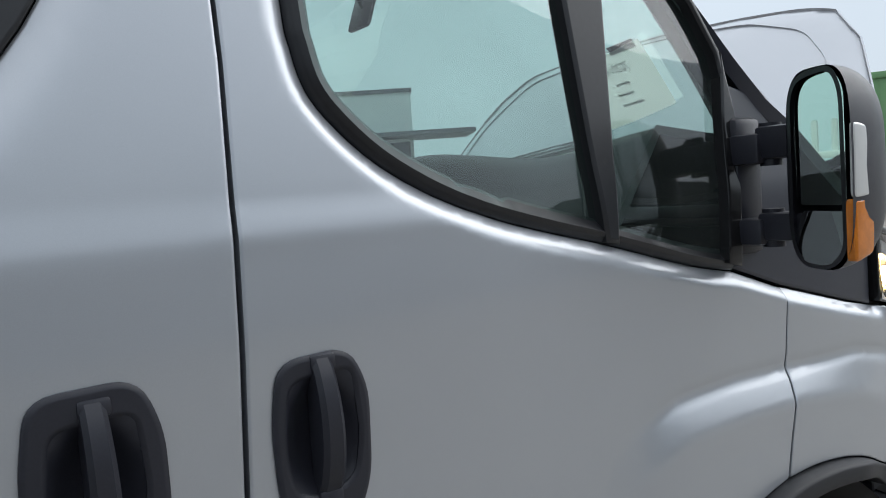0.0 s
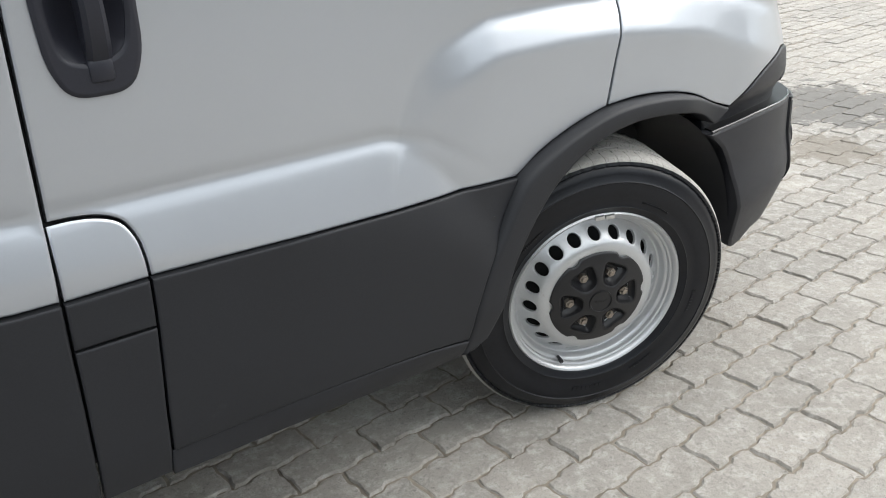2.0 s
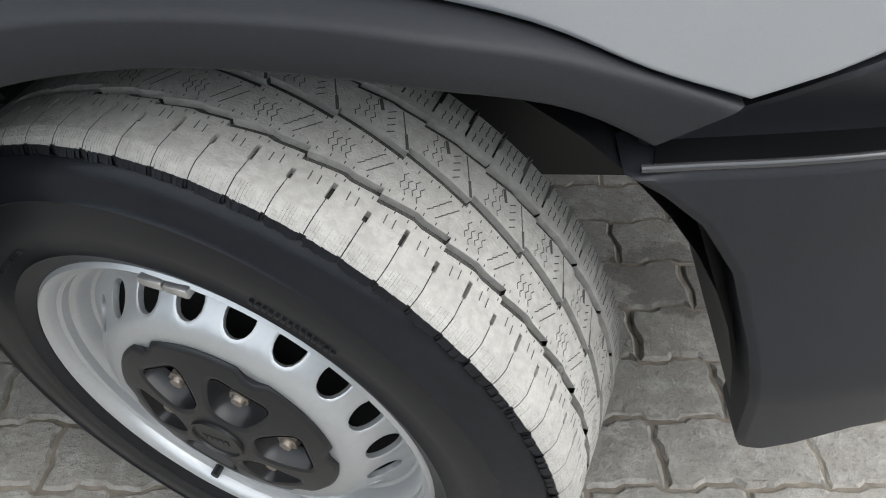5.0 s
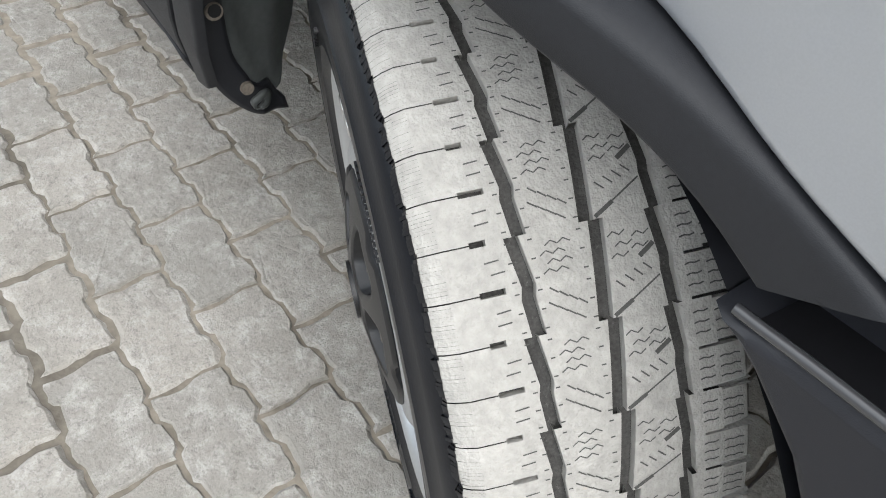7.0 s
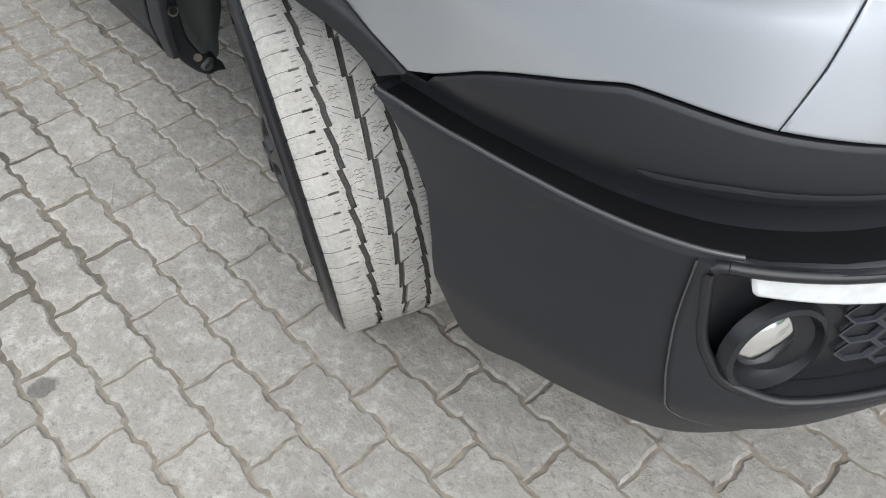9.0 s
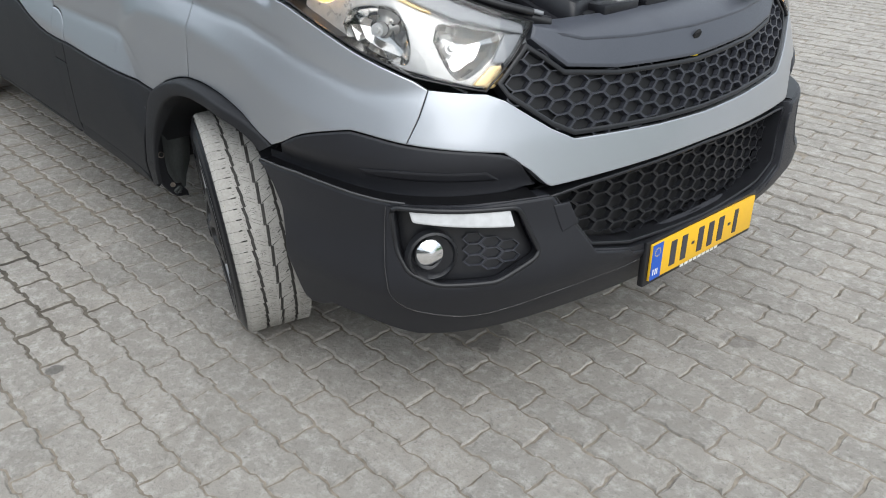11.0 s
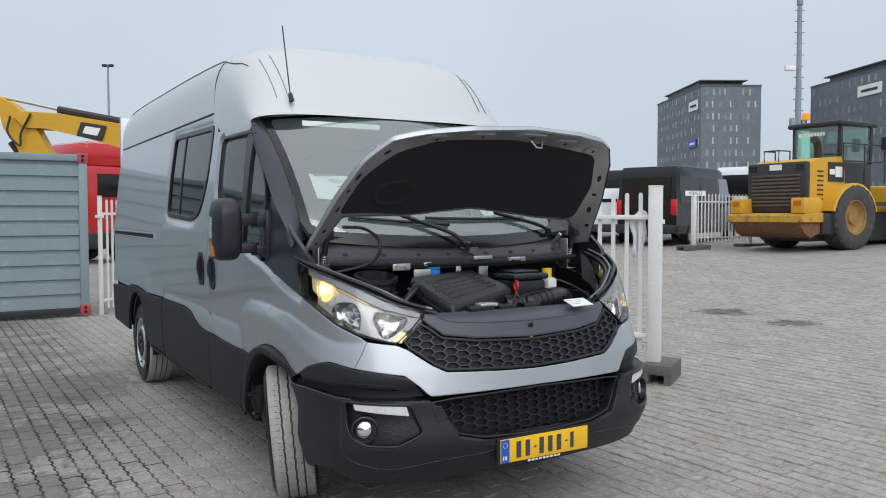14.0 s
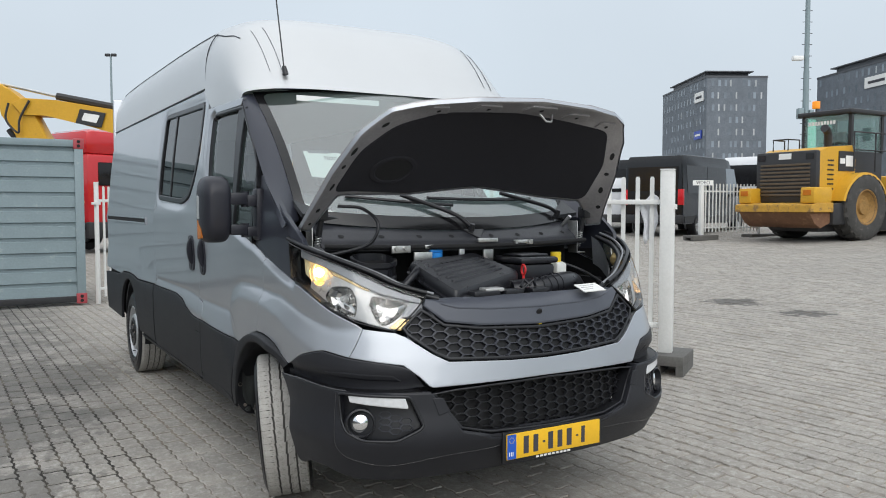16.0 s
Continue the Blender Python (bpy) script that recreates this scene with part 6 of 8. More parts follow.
for yy in (-0.80, 0.775):
    base = Vector((0.315, yy, 1.20))
    top = Vector((0.35, yy + 0.02, 1.41))
    spring = [base.lerp(top, 0.08 + 0.42 * k / 50) + Vector((math.cos(k * 0.9) * 0.013, math.sin(k * 0.9) * 0.013, 0)) for k in range(51)]
    tube_part("hinge_spring", spring, 0.0035, STEEL, hood, 6)
    bm = bmesh.new()
    add_cyl(bm, base, top, 0.007, n=10)
    add_cyl(bm, base.lerp(top, 0.48), base.lerp(top, 0.92), 0.016, 0.014, 14)
    add_box(bm, top + Vector((-0.03, -0.022, -0.035)), top + Vector((0.03, 0.022, 0.03)), bevel=0.006)
    part("hinge_strut", bm, PLASTIC2, hood)
    bm = bmesh.new()
    add_box(bm, base + Vector((-0.045, -0.030, -0.02)), base + Vector((0.035, -0.024, 0.16)), bevel=0.002)
    add_box(bm, base + Vector((-0.045, -0.024, -0.02)), base + Vector((0.035, 0.030, -0.014)), bevel=0.002)
    part("hinge_bracket", bm, STEEL, hood)
    tube_part("hinge_arm", [Vector((0.25, yy - 0.05, 1.24)), Vector((0.24, yy - 0.05, 1.33)), Vector((0.30, yy - 0.04, 1.385))], 0.011, STEEL, hood)
tube_part("hood_cable", spline([hood_skin(np.array([-0.72]), np.array([0.12]))[0], (0.45, -0.62, 1.43), (0.53, -0.58, 1.36), (0.52, -0.62, 1.27), (0.45, -0.75, 1.225), (0.40, -0.85, 1.215)], 8), 0.008, PLASTIC2, hood)

# ---------------- engine bay ----------------
bay = empty("engine_bay_tub", Matrix.Identity(4), "", "")
bay.parent = van
bm = bmesh.new()
# bay walls with the deep shade put into their near-black colour
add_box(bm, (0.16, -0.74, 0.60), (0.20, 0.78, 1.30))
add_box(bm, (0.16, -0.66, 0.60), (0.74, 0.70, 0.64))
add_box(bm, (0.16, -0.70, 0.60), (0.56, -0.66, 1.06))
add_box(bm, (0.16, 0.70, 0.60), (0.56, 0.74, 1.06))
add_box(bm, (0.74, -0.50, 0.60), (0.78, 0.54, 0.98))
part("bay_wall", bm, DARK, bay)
for flip in (False, True):
    fy = (lambda y: 2 * YC - y) if flip else (lambda y: y)
    for dz, dy, r, mtl in ((0.0, 0.0, 0.010, PLASTIC2), (-0.006, 0.035, 0.006, LAMPGREY), (-0.03, 0.06, 0.014, PLASTIC2)):
        pts = [(S1(s, z).x - 0.01, fy(S1(s, z).y + 0.012 + dy), z + 0.006 + dz) for s, z in ((0.33, 1.288), (0.50, 1.25), (0.70, 1.20), (0.90, 1.15), (1.05, 1.10), (1.20, 1.062))]
        tube_part("bay_gutter", spline(pts, 5), r, mtl, bay)


def cowl_skin(u, v):
    x = np.interp(v, [0, 0.3, 0.5, 0.8, 1.0], [0.448, 0.450, 0.43, 0.36, 0.28]) - 0.12 * u * u
    z = np.interp(v, [0, 0.3, 0.5, 0.8, 1.0], [1.222, 1.240, 1.27, 1.315, 1.345]) + 0.01 * u * u
    return np.stack([x, YC + 0.80 * u, z], -1)


cowl = panel("cowl", [(-1.0, 0), (1.0, 0), (1.0, 1.0), (-1.0, 1.0)], COWLPL, van, surf=cowl_skin, thick=0.03, edge=0.006, step=0.06, label="black plastic windscreen cowl")
tube_part("cowl_seal", [Vector(cowl_skin(np.array([u]), np.array([0.28]))[0]) + Vector((0.012, 0, 0.004)) for u in np.linspace(-0.98, 0.98, 40)], 0.012, DARK, cowl)
# black discs on the cowl paint the shade of its holes
for u in (-0.86, -0.62, -0.38, -0.16, 0.14, 0.36, 0.58, 0.80):
    panel("cowl_hole", [(u + 0.018 * math.cos(t), 0.63 + 0.05 * math.sin(t)) for t in np.linspace(0, math.tau, 14, endpoint=False)], DARK, cowl, surf=cowl_skin, lift=0.002, thick=0, edge=0)
panel("cowl_cover", rounded([(-0.08, 0.95), (0.16, 0.95), (0.03, 0.52)], 0.02), PLASTIC2, cowl, surf=cowl_skin, lift=0.008, thick=0.01, edge=0.003)


def wsp(u, v, h=0.02):
    return Vector(WS(np.array([u]), np.array([v]))[0]) + Vector((0.45, 0, 0.9)) * h


for arm, blade in (([(0.0, -0.02), (-0.10, 0.06), (-0.40, 0.16)], [(-0.72, 0.155), (-0.06, 0.125)]), ([(0.84, 0.02), (0.72, 0.08), (0.34, 0.175)], [(0.62, 0.15), (-0.22, 0.165)])):
    w = tube_part("wiper", spline([wsp(u, v, 0.035) for u, v in arm], 5), 0.011, PLASTIC2, van, label="black wiper")
    bm = bmesh.new()
    add_tube(bm, [wsp(blade[0][0] + (blade[1][0] - blade[0][0]) * t, blade[0][1] + (blade[1][1] - blade[0][1]) * t, 0.016) for t in np.linspace(0, 1, 10)], 0.009, 6)
    part("wiper_blade", bm, PLASTIC2, w)
    bm = bmesh.new()
    add_cyl(bm, wsp(*arm[0], 0.02), wsp(*arm[0], 0.055), 0.018, 0.012, 12)
    part("pivot_cap", bm, PLASTIC2, w)

# air filter box with ribbed lid
A4 = [Vector(v) for v in ((0.545, -0.42, 1.185), (0.455, -0.01, 1.208), (0.655, 0.115, 1.125), (0.835, -0.345, 1.068))]


def quad_skin(u, v):
    a, b, c, d = [np.array(p) for p in A4]
    u, v = u[:, None], v[:, None]
    p = (a * (1 - u) + b * u) * (1 - v) + (d * (1 - u) + c * u) * v
    return p


fbox = panel("air_filter_box", rounded([(0, 0), (0, 1), (1, 1), (1, 0)], 0.07), BAYPL, van, surf=lambda u, v: quad_skin(u, v), thick=0, edge=0, step=0.025, label="black ribbed air filter box")
for v in (0.24, 0.37, 0.50, 0.63, 0.76):
    k = 0.04 if v == 0.50 else 0.0
    panel("lid_rib", rounded([(0.10 - k, v - 0.042), (0.10 - k, v + 0.042), (0.52, v + 0.056), (0.90, v + 0.042), (0.90, v - 0.042), (0.52, v - 0.028)][::-1], 0.03)[::-1], BAYPL, fbox, surf=quad_skin, lift=-0.007, thick=-0.007, edge=-0.012, step=0.04)
ring = rounded([(0, 0), (1, 0), (1, 1), (0, 1)], 0.07)
bm = bmesh.new()
rows = []
for k, (ex, dz) in enumerate(((0.0, 0.0), (0.02, -0.014), (0.02, -0.05), (0.05, -0.052), (0.05, -0.062), (0.0, -0.064), (-0.03, -0.16))):
    c = np.array([[0.5 + (u - 0.5) * (1 + 2 * ex), 0.5 + (v - 0.5) * (1 + 2 * ex)] for u, v in ring])
    a, b, cc, d = [np.array(p) for p in A4]
    row = []
    for u, v in c:
        p = (a * (1 - u) + b * u) * (1 - v) + (d * (1 - u) + cc * u) * v
        row.append(bm.verts.new((p[0], p[1], p[2] + dz)))
    rows.append(row)
for p, q in zip(rows, rows[1:]):
    for i in range(len(ring)):
        j = (i + 1) % len(ring)
        bm.faces.new((p[i], p[j], q[j], q[i]))
part("filter_box_wall", bm, BAYPL, fbox)
for k in range(5):
    u = 0.34 + 0.08 * k
    q = quad_skin(np.array([u]), np.array([0.22]))[0]
    box_part("raised_mark", (q[0] - 0.012, q[1] - 0.010, q[2] + 0.001), (q[0] + 0.012, q[1] + 0.010, q[2] + 0.006), BAYPL, fbox, bevel=0.002)
for u in (0.12, 0.35, 0.62, 0.88):
    a, b, cc, d = [np.array(p) for p in A4]
    q = d * (1 - u) + cc * u
    box_part("lid_clip", (q[0] - 0.004, q[1] - 0.022, q[2] - 0.075), (q[0] + 0.022, q[1] + 0.022, q[2] - 0.030), PLASTIC, fbox, bevel=0.004)
# open oval air duct
bm = bmesh.new()
for k in range(1):
    rows = []
    for r, z in ((1.0, 1.02), (1.0, 1.10), (1.06, 1.11), (1.06, 1.125), (1.0, 1.135), (1.0, 1.17), (1.07, 1.18), (1.07, 1.20), (0.95, 1.20), (0.90, 1.12), (0.85, 1.03)):
        rows.append([bm.verts.new((0.475 + 0.082 * r * math.copysign(abs(math.cos(t)) ** 0.7, math.cos(t)) - 0.04 * math.sin(t), -0.575 + 0.115 * r * math.copysign(abs(math.sin(t)) ** 0.7, math.sin(t)), z - 0.25 * 0.08 * math.cos(t))) for t in np.linspace(0, math.tau, 28, endpoint=False)])
    for p, q in zip(rows, rows[1:]):
        for i in range(28):
            bm.faces.new((p[i], p[(i + 1) % 28], q[(i + 1) % 28], q[i]))
duct = part("air_duct", bm, BAYPL, van, "open black oval air duct", sharp=25)
# black sheet across the duct paints the shade down its mouth
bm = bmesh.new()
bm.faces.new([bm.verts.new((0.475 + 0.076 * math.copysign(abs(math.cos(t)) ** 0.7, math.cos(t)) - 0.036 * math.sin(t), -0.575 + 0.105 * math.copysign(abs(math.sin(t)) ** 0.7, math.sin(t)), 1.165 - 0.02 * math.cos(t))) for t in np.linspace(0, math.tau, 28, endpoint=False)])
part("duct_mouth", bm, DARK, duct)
# fuse and battery box, tanks, pipes
bm = bmesh.new()
add_box(bm, (0.42, 0.15, 1.02), (0.64, 0.36, 1.155), bevel=0.02)
add_box(bm, (0.405, 0.138, 1.155), (0.655, 0.372, 1.188), bevel=0.014)
add_box(bm, (0.45, 0.17, 1.188), (0.61, 0.34, 1.202), bevel=0.008)
part("fuse_box", bm, BAYPL, van, "black lidded fuse box")
tank = box_part("coolant_tank", (0.46, 0.445, 1.02), (0.55, 0.515, 1.15), WHITEPL, van, bevel=0.02, label="white coolant tank with yellow cap")
bm = bmesh.new()
add_cyl(bm, (0.50, 0.475, 1.15), (0.50, 0.475, 1.20), 0.028, n=18)
part("tank_cap", bm, YELCAP, tank)
bm = bmesh.new()
add_cyl(bm, (0.43, -0.22, 1.16), (0.43, -0.22, 1.215), 0.036, n=18)
add_box(bm, (0.415, -0.255, 1.215), (0.445, -0.185, 1.23), bevel=0.005)
part("washer_cap", bm, BLUECAP, van, "blue filler cap")
bm = bmesh.new()
add_tube(bm, [(0.655, 0.15, 1.03), (0.655, 0.15, 1.11)], 0.007)
add_tube(bm, [(0.655 + 0.016 * math.cos(t), 0.15, 1.13 + 0.024 * math.sin(t)) for t in np.linspace(0, math.tau, 14)], 0.006)
part("dipstick", bm, REDPL, van, "red dipstick handle")
pipe = spline([(0.70, 0.05, 1.03), (0.74, 0.18, 1.045), (0.72, 0.32, 1.06), (0.66, 0.45, 1.05), (0.56, 0.55, 0.98), (0.48, 0.58, 0.90)], 8)
tube_part("intake_pipe", pipe, 0.055, BAYPL, van, 18, "black intake pipe")
bm = bmesh.new()
for k in range(6, 16, 2):
    add_tube(bm, [pipe[k], pipe[k].lerp(pipe[k + 1], 0.4)], 0.058, 18)
part("pipe_rings", bm, BAYPL, van)
for (x, y, z, w, h) in ((0.40, -0.30, 1.19, 0.05, 0.06), (0.39, 0.085, 1.20, 0.03, 0.085), (0.41, 0.07, 1.27, 0.06, 0.02), (0.40, -0.42, 1.235, 0.05, 0.035), (0.40, -0.18, 1.245, 0.11, 0.018), (0.40, -0.08, 1.20, 0.015, 0.06), (0.40, 0.30, 1.255, 0.06, 0.025)):
    box_part("zinc_bracket", (x + 0.042, y - w, z - h / 2), (x + 0.056, y + w, z + h / 2), STEEL, van, bevel=0.003)
for (x, y, z) in ((0.41, 0.245, 1.258), (0.41, 0.33, 1.258), (0.41, -0.40, 1.24), (0.41, -0.45, 1.24)):
    bm = bmesh.new()
    add_cyl(bm, (x + 0.044, y, z), (x + 0.060, y, z), 0.010, n=10)
    part("bracket_bolt", bm, STEEL, van)
rb = random.Random(8)
for k in range(16):
    y0 = rb.uniform(-0.65, 0.65)
    a = (rb.uniform(0.34, 0.5), y0, rb.uniform(1.0, 1.18))
    b = (rb.uniform(0.5, 0.72), y0 + rb.uniform(-0.22, 0.22), rb.uniform(0.92, 1.08))
    mid = tuple((p + q) / 2 + rb.uniform(-0.06, 0.08) for p, q in zip(a, b))
    tube_part("hose", spline([a, mid, b], 7), rb.uniform(0.007, 0.018), BAYPL if k % 4 else LAMPGREY, bay)
for k in range(12):
    y0 = rb.uniform(-0.66, 0.66)
    x0 = rb.uniform(0.3, 0.66)
    s0 = rb.uniform(0.03, 0.08)
    z0 = rb.uniform(0.92, 1.08)
    box_part("engine_block_piece", (x0 - s0, y0 - s0, 0.7), (x0 + s0, y0 + s0, z0), BAYPL if k % 3 else DARK, bay, bevel=0.012)
bm = bmesh.new()
add_box(bm, (0.44, -0.28, 0.75), (0.66, 0.18, 1.06), bevel=0.03)
part("engine_block", bm, BAYPL, bay)
for y, w in ((-0.20, 0.07), (-0.05, 0.05), (0.10, 0.05)):
    box_part("slam_bracket", (0.80, y - w, 1.035), (0.865, y + w, 1.062), BAYPL, van, bevel=0.006)
bm = bmesh.new()
add_tube(bm, [(0.84, 0.0, 1.07), (0.82, 0.03, 1.10), (0.85, 0.05, 1.075)], 0.008)
add_tube(bm, [(0.83, 0.02, 1.06), (0.85, 0.06, 1.10), (0.83, 0.09, 1.07)], 0.007)
part("latch_spring", bm, BAYPL, van)
box_part("control_unit", (0.79, -0.20, 1.055), (0.85, -0.10, 1.072), SATIN, van, bevel=0.004)

# ---------------- cab interior ----------------
dash = panel("dashboard", [(-0.80, 0.0), (0.80, 0.0), (0.80, 1.0), (-0.80, 1.0)], DASH, van, surf=lambda u, v: np.stack([np.interp(v, [0, 0.25, 0.5, 0.7, 0.85, 1.0], [0.22, 0.02, -0.20, -0.34, -0.33, -0.22]) - 0.02 * np.cos(u * 9), YC + u * 1.05, np.interp(v, [0, 0.25, 0.5, 0.7, 0.85, 1.0], [1.39, 1.49, 1.515, 1.32, 1.0, 0.62]) + 0.02 * np.cos(u * 7)], -1), thick=0.02, edge=0, step=0.05, label="dark grey dashboard")
for y in (-0.62, -0.12, 0.20, 0.70):
    box_part("air_vent", (-0.352, y - 0.07, 1.25), (-0.32, y + 0.07, 1.32), PLASTIC2, dash, bevel=0.006)
bm = bmesh.new()
ctr = Vector((-0.50, 0.46, 1.20))
mm = Matrix.Translation(ctr) @ pose(0, 0, 0, 0, -62, 0)
add_tube(bm, [mm @ Vector((0.19 * math.cos(t), 0.19 * math.sin(t), 0)) for t in np.linspace(0, math.tau, 36)], 0.015)
for t in (0.3, math.pi - 0.3, 1.5 * math.pi):
    add_tube(bm, [mm @ Vector((0, 0, -0.02)), mm @ Vector((0.185 * math.cos(t), 0.185 * math.sin(t), 0))], 0.014)
add_cyl(bm, mm @ Vector((0, 0, -0.03)), mm @ Vector((0, 0, 0.01)), 0.07, n=20)
add_cyl(bm, mm @ Vector((0, 0, -0.03)), mm @ Vector((0, 0, -0.25)), 0.04, n=12)
part("steering_wheel", bm, PLASTIC2, van)
for y in (-0.55, -0.10, 0.50):
    seat = box_part("seat", (-1.05, y - 0.22, 0.78), (-0.52, y + 0.22, 0.95), SEATCLOTH, van, bevel=0.05, label="dark cloth cab seat")
    box_part("seat_back", (-0.07, -0.22, 0.0), (0.07, 0.22, 0.62), SEATCLOTH, seat, pose(-1.00, y, 0.93, 0, -12, 0), bevel=0.05)
    box_part("headrest", (-0.05, -0.13, 0.66), (0.05, 0.13, 0.86), SEATCLOTH, seat, pose(-1.00, y, 0.93, 0, -12, 0), bevel=0.04)
# unseen pale bulkhead, added to brighten the cab behind its glass
box_part("cab_bulkhead", (-1.36, -0.86, 0.5), (-1.33, 0.90, 1.30), HEADLINER, van)
box_part("headliner", (-4.6, -0.80, 2.12), (-0.85, 0.84, 2.14), HEADLINER, van)
bm = bmesh.new()
add_box(bm, (-0.06, -0.055, -0.006), (0.06, 0.055, 0.006), pose(-0.36, 0.02, 1.93, 0, -70, 0), 0.01)
add_tube(bm, [(-0.36, 0.02, 1.93), (-0.41, 0.02, 2.02)], 0.008)
part("inside_mirror", bm, PLASTIC2, van)
# white strip added in place of a sky reflection in the windscreen
box_part("sun_strip", (-0.40, -0.62, 2.02), (-0.39, -0.12, 2.05), PAPER, van, pose(0, 0, 0))

# paper behind the windscreen
PU, PV = (-0.86, -0.50), (0.275, 0.475)
sheet = panel("stock_sheet", [(PU[0], PV[0] + 0.02), (PU[1], PV[0] - 0.005), (PU[1], PV[1] - 0.02), (PU[0], PV[1])], SHEET, van, surf=WS, lift=-0.012, thick=0, edge=0, step=0.06, label="white printed stock sheet")


def text_part(name, body, size, m, material, parent):
    cu = bpy.data.curves.new(name, "FONT")
    cu.body = body
    cu.size = size
    cu.align_x = "CENTER"
    cu.extrude = 0.0006
    tmp = bpy.data.objects.new(name, cu)
    scene.collection.objects.link(tmp)
    bpy.context.view_layer.update()
    me = bpy.data.meshes.new_from_object(tmp.evaluated_get(bpy.context.evaluated_depsgraph_get()))
    bpy.data.objects.remove(tmp)
    me.materials.clear()
    me.materials.append(material)
    ob = new(name, me)
    ob.parent = parent
    ob.matrix_basis = m
    return ob


def frame_on_ws(u, v, lift):
    c = wsp(u, v, 0) 
    ex = (wsp(u + 0.02, v, 0) - wsp(u - 0.02, v, 0)).normalized()
    ey = (wsp(u, v + 0.02, 0) - wsp(u, v - 0.02, 0)).normalized()
    ez = ex.cross(ey).normalized()
    ey = ez.cross(ex)
    m = Matrix((ex, ey, ez)).transposed().to_4x4()
    m.translation = c + ez * lift
    return m


text_part("sheet_number", "70201454", 0.034, frame_on_ws(-0.68, 0.412, -0.010), INK, sheet)
for k, (du, w) in enumerate(((0.0, 0.03), (0.01, 0.035), (0.005, 0.045))):
    box_part("print_bar", (-w, -0.003, 0), (w, 0.003, 0.0006), INK, sheet, frame_on_ws(-0.68 + du, 0.382 - 0.028 * k, -0.010))
box_part("print_bar", (-0.055, -0.009, 0), (0.055, 0.012, 0.001), INK, sheet, frame_on_ws(-0.77, 0.467, -0.010))

# aerial
bm = bmesh.new()
add_cyl(bm, (-0.475, -0.652, 2.17), (-0.49, -0.656, 2.215), 0.017, 0.012, 14)
part("aerial_foot", bm, PLASTIC2, van)
tube_part("aerial", [(-0.49, -0.656, 2.21), (-0.56, -0.675, 2.62)], 0.004, PLASTIC2, van)


# ---------------- ground ----------------
def gz(x, y):
    """The yard is level by the van and climbs gently past it."""
    return 0.036 * min(max(0.0, y - 1.1), 28.0)


def ground_material(name, bricks):
    m = bpy.data.materials.new(name)
    m.use_nodes = True
    nt = m.node_tree
    b = nt.nodes["Principled BSDF"]
    geo = nt.nodes.new("ShaderNodeNewGeometry")
    pos = geo.outputs["Position"]

    def noise_node(scale, detail=6.0, rough=0.6):
        n = nt.nodes.new("ShaderNodeTexNoise")
        n.inputs["Scale"].default_value = scale
        n.inputs["Detail"].default_value = detail
        n.inputs["Roughness"].default_value = rough
        nt.links.new(pos, n.inputs[0])
        return n.outputs[0]

    def rng(src, a, b_, lo, hi):
        n = nt.nodes.new("ShaderNodeMapRange")
        for k, v in zip(("From Min", "From Max", "To Min", "To Max"), (a, b_, lo, hi)):
            n.inputs[k].default_value = v
        nt.links.new(src, n.inputs[0])
        return n.outputs[0]

    def mixc(f, a, b_):
        n = nt.nodes.new("ShaderNodeMixRGB")
        for i, v in enumerate((f, a, b_)):
            if isinstance(v, tuple):
                n.inputs[i].default_value = (*v, 1)
            elif isinstance(v, float):
                n.inputs[i].default_value = v
            else:
                nt.links.new(v, n.inputs[i])
        return n.outputs[0]

    col = mixc(rng(noise_node(3.0), 0.35, 0.65, 0.0, 1.0), (0.296, 0.274, 0.243), (0.400, 0.372, 0.332))
    if not bricks:
        oi = nt.nodes.new("ShaderNodeObjectInfo")
        ad = nt.nodes.new("ShaderNodeMath")
        ad.operation = "ADD"
        nt.links.new(oi.outputs["Random"], ad.inputs[0])
        nt.links.new(geo.outputs["Random Per Island"], ad.inputs[1])
        fr = nt.nodes.new("ShaderNodeMath")
        fr.operation = "FRACT"
        nt.links.new(ad.outputs[0], fr.inputs[0])
        col = mixc(rng(fr.outputs[0], 0.0, 1.0, 0.0, 0.55), col, (0.25, 0.236, 0.214))
    col = mixc(rng(noise_node(22.0, 8.0, 0.75), 0.48, 0.68, 0.0, 0.8), col, (0.53, 0.51, 0.48))
    col = mixc(rng(noise_node(70.0, 8.0, 0.8), 0.53, 0.66, 0.0, 0.85), col, (0.175, 0.163, 0.147))
    col = mixc(rng(noise_node(300.0, 4.0, 0.7), 0.53, 0.70, 0.0, 0.55), col, (0.15, 0.142, 0.13))
    col = mixc(rng(noise_node(0.6, 5.0, 0.6), 0.45, 0.75, 0.0, 0.35), col, (0.24, 0.228, 0.21))
    col = mixc(rng(noise_node(8.0, 7.0, 0.7), 0.60, 0.74, 0.0, 0.55), col, (0.60, 0.575, 0.535))
    if bricks:
        br = nt.nodes.new("ShaderNodeTexBrick")
        nt.links.new(pos, br.inputs[0])
        br.inputs["Scale"].default_value = 1.0
        br.inputs["Brick Width"].default_value = 0.2265
        br.inputs["Row Height"].default_value = 0.1135
        br.inputs["Mortar Size"].default_value = 0.006
        br.inputs["Color1"].default_value = (0.8, 0.8, 0.8, 1)
        br.inputs["Color2"].default_value = (1, 1, 1, 1)
        br.inputs["Mortar"].default_value = (0.45, 0.42, 0.38, 1)
        mu = nt.nodes.new("ShaderNodeMixRGB")
        mu.blend_type = "MULTIPLY"
        mu.inputs[0].default_value = 1.0
        nt.links.new(col, mu.inputs[1])
        nt.links.new(br.outputs[0], mu.inputs[2])
        col = mu.outputs[0]
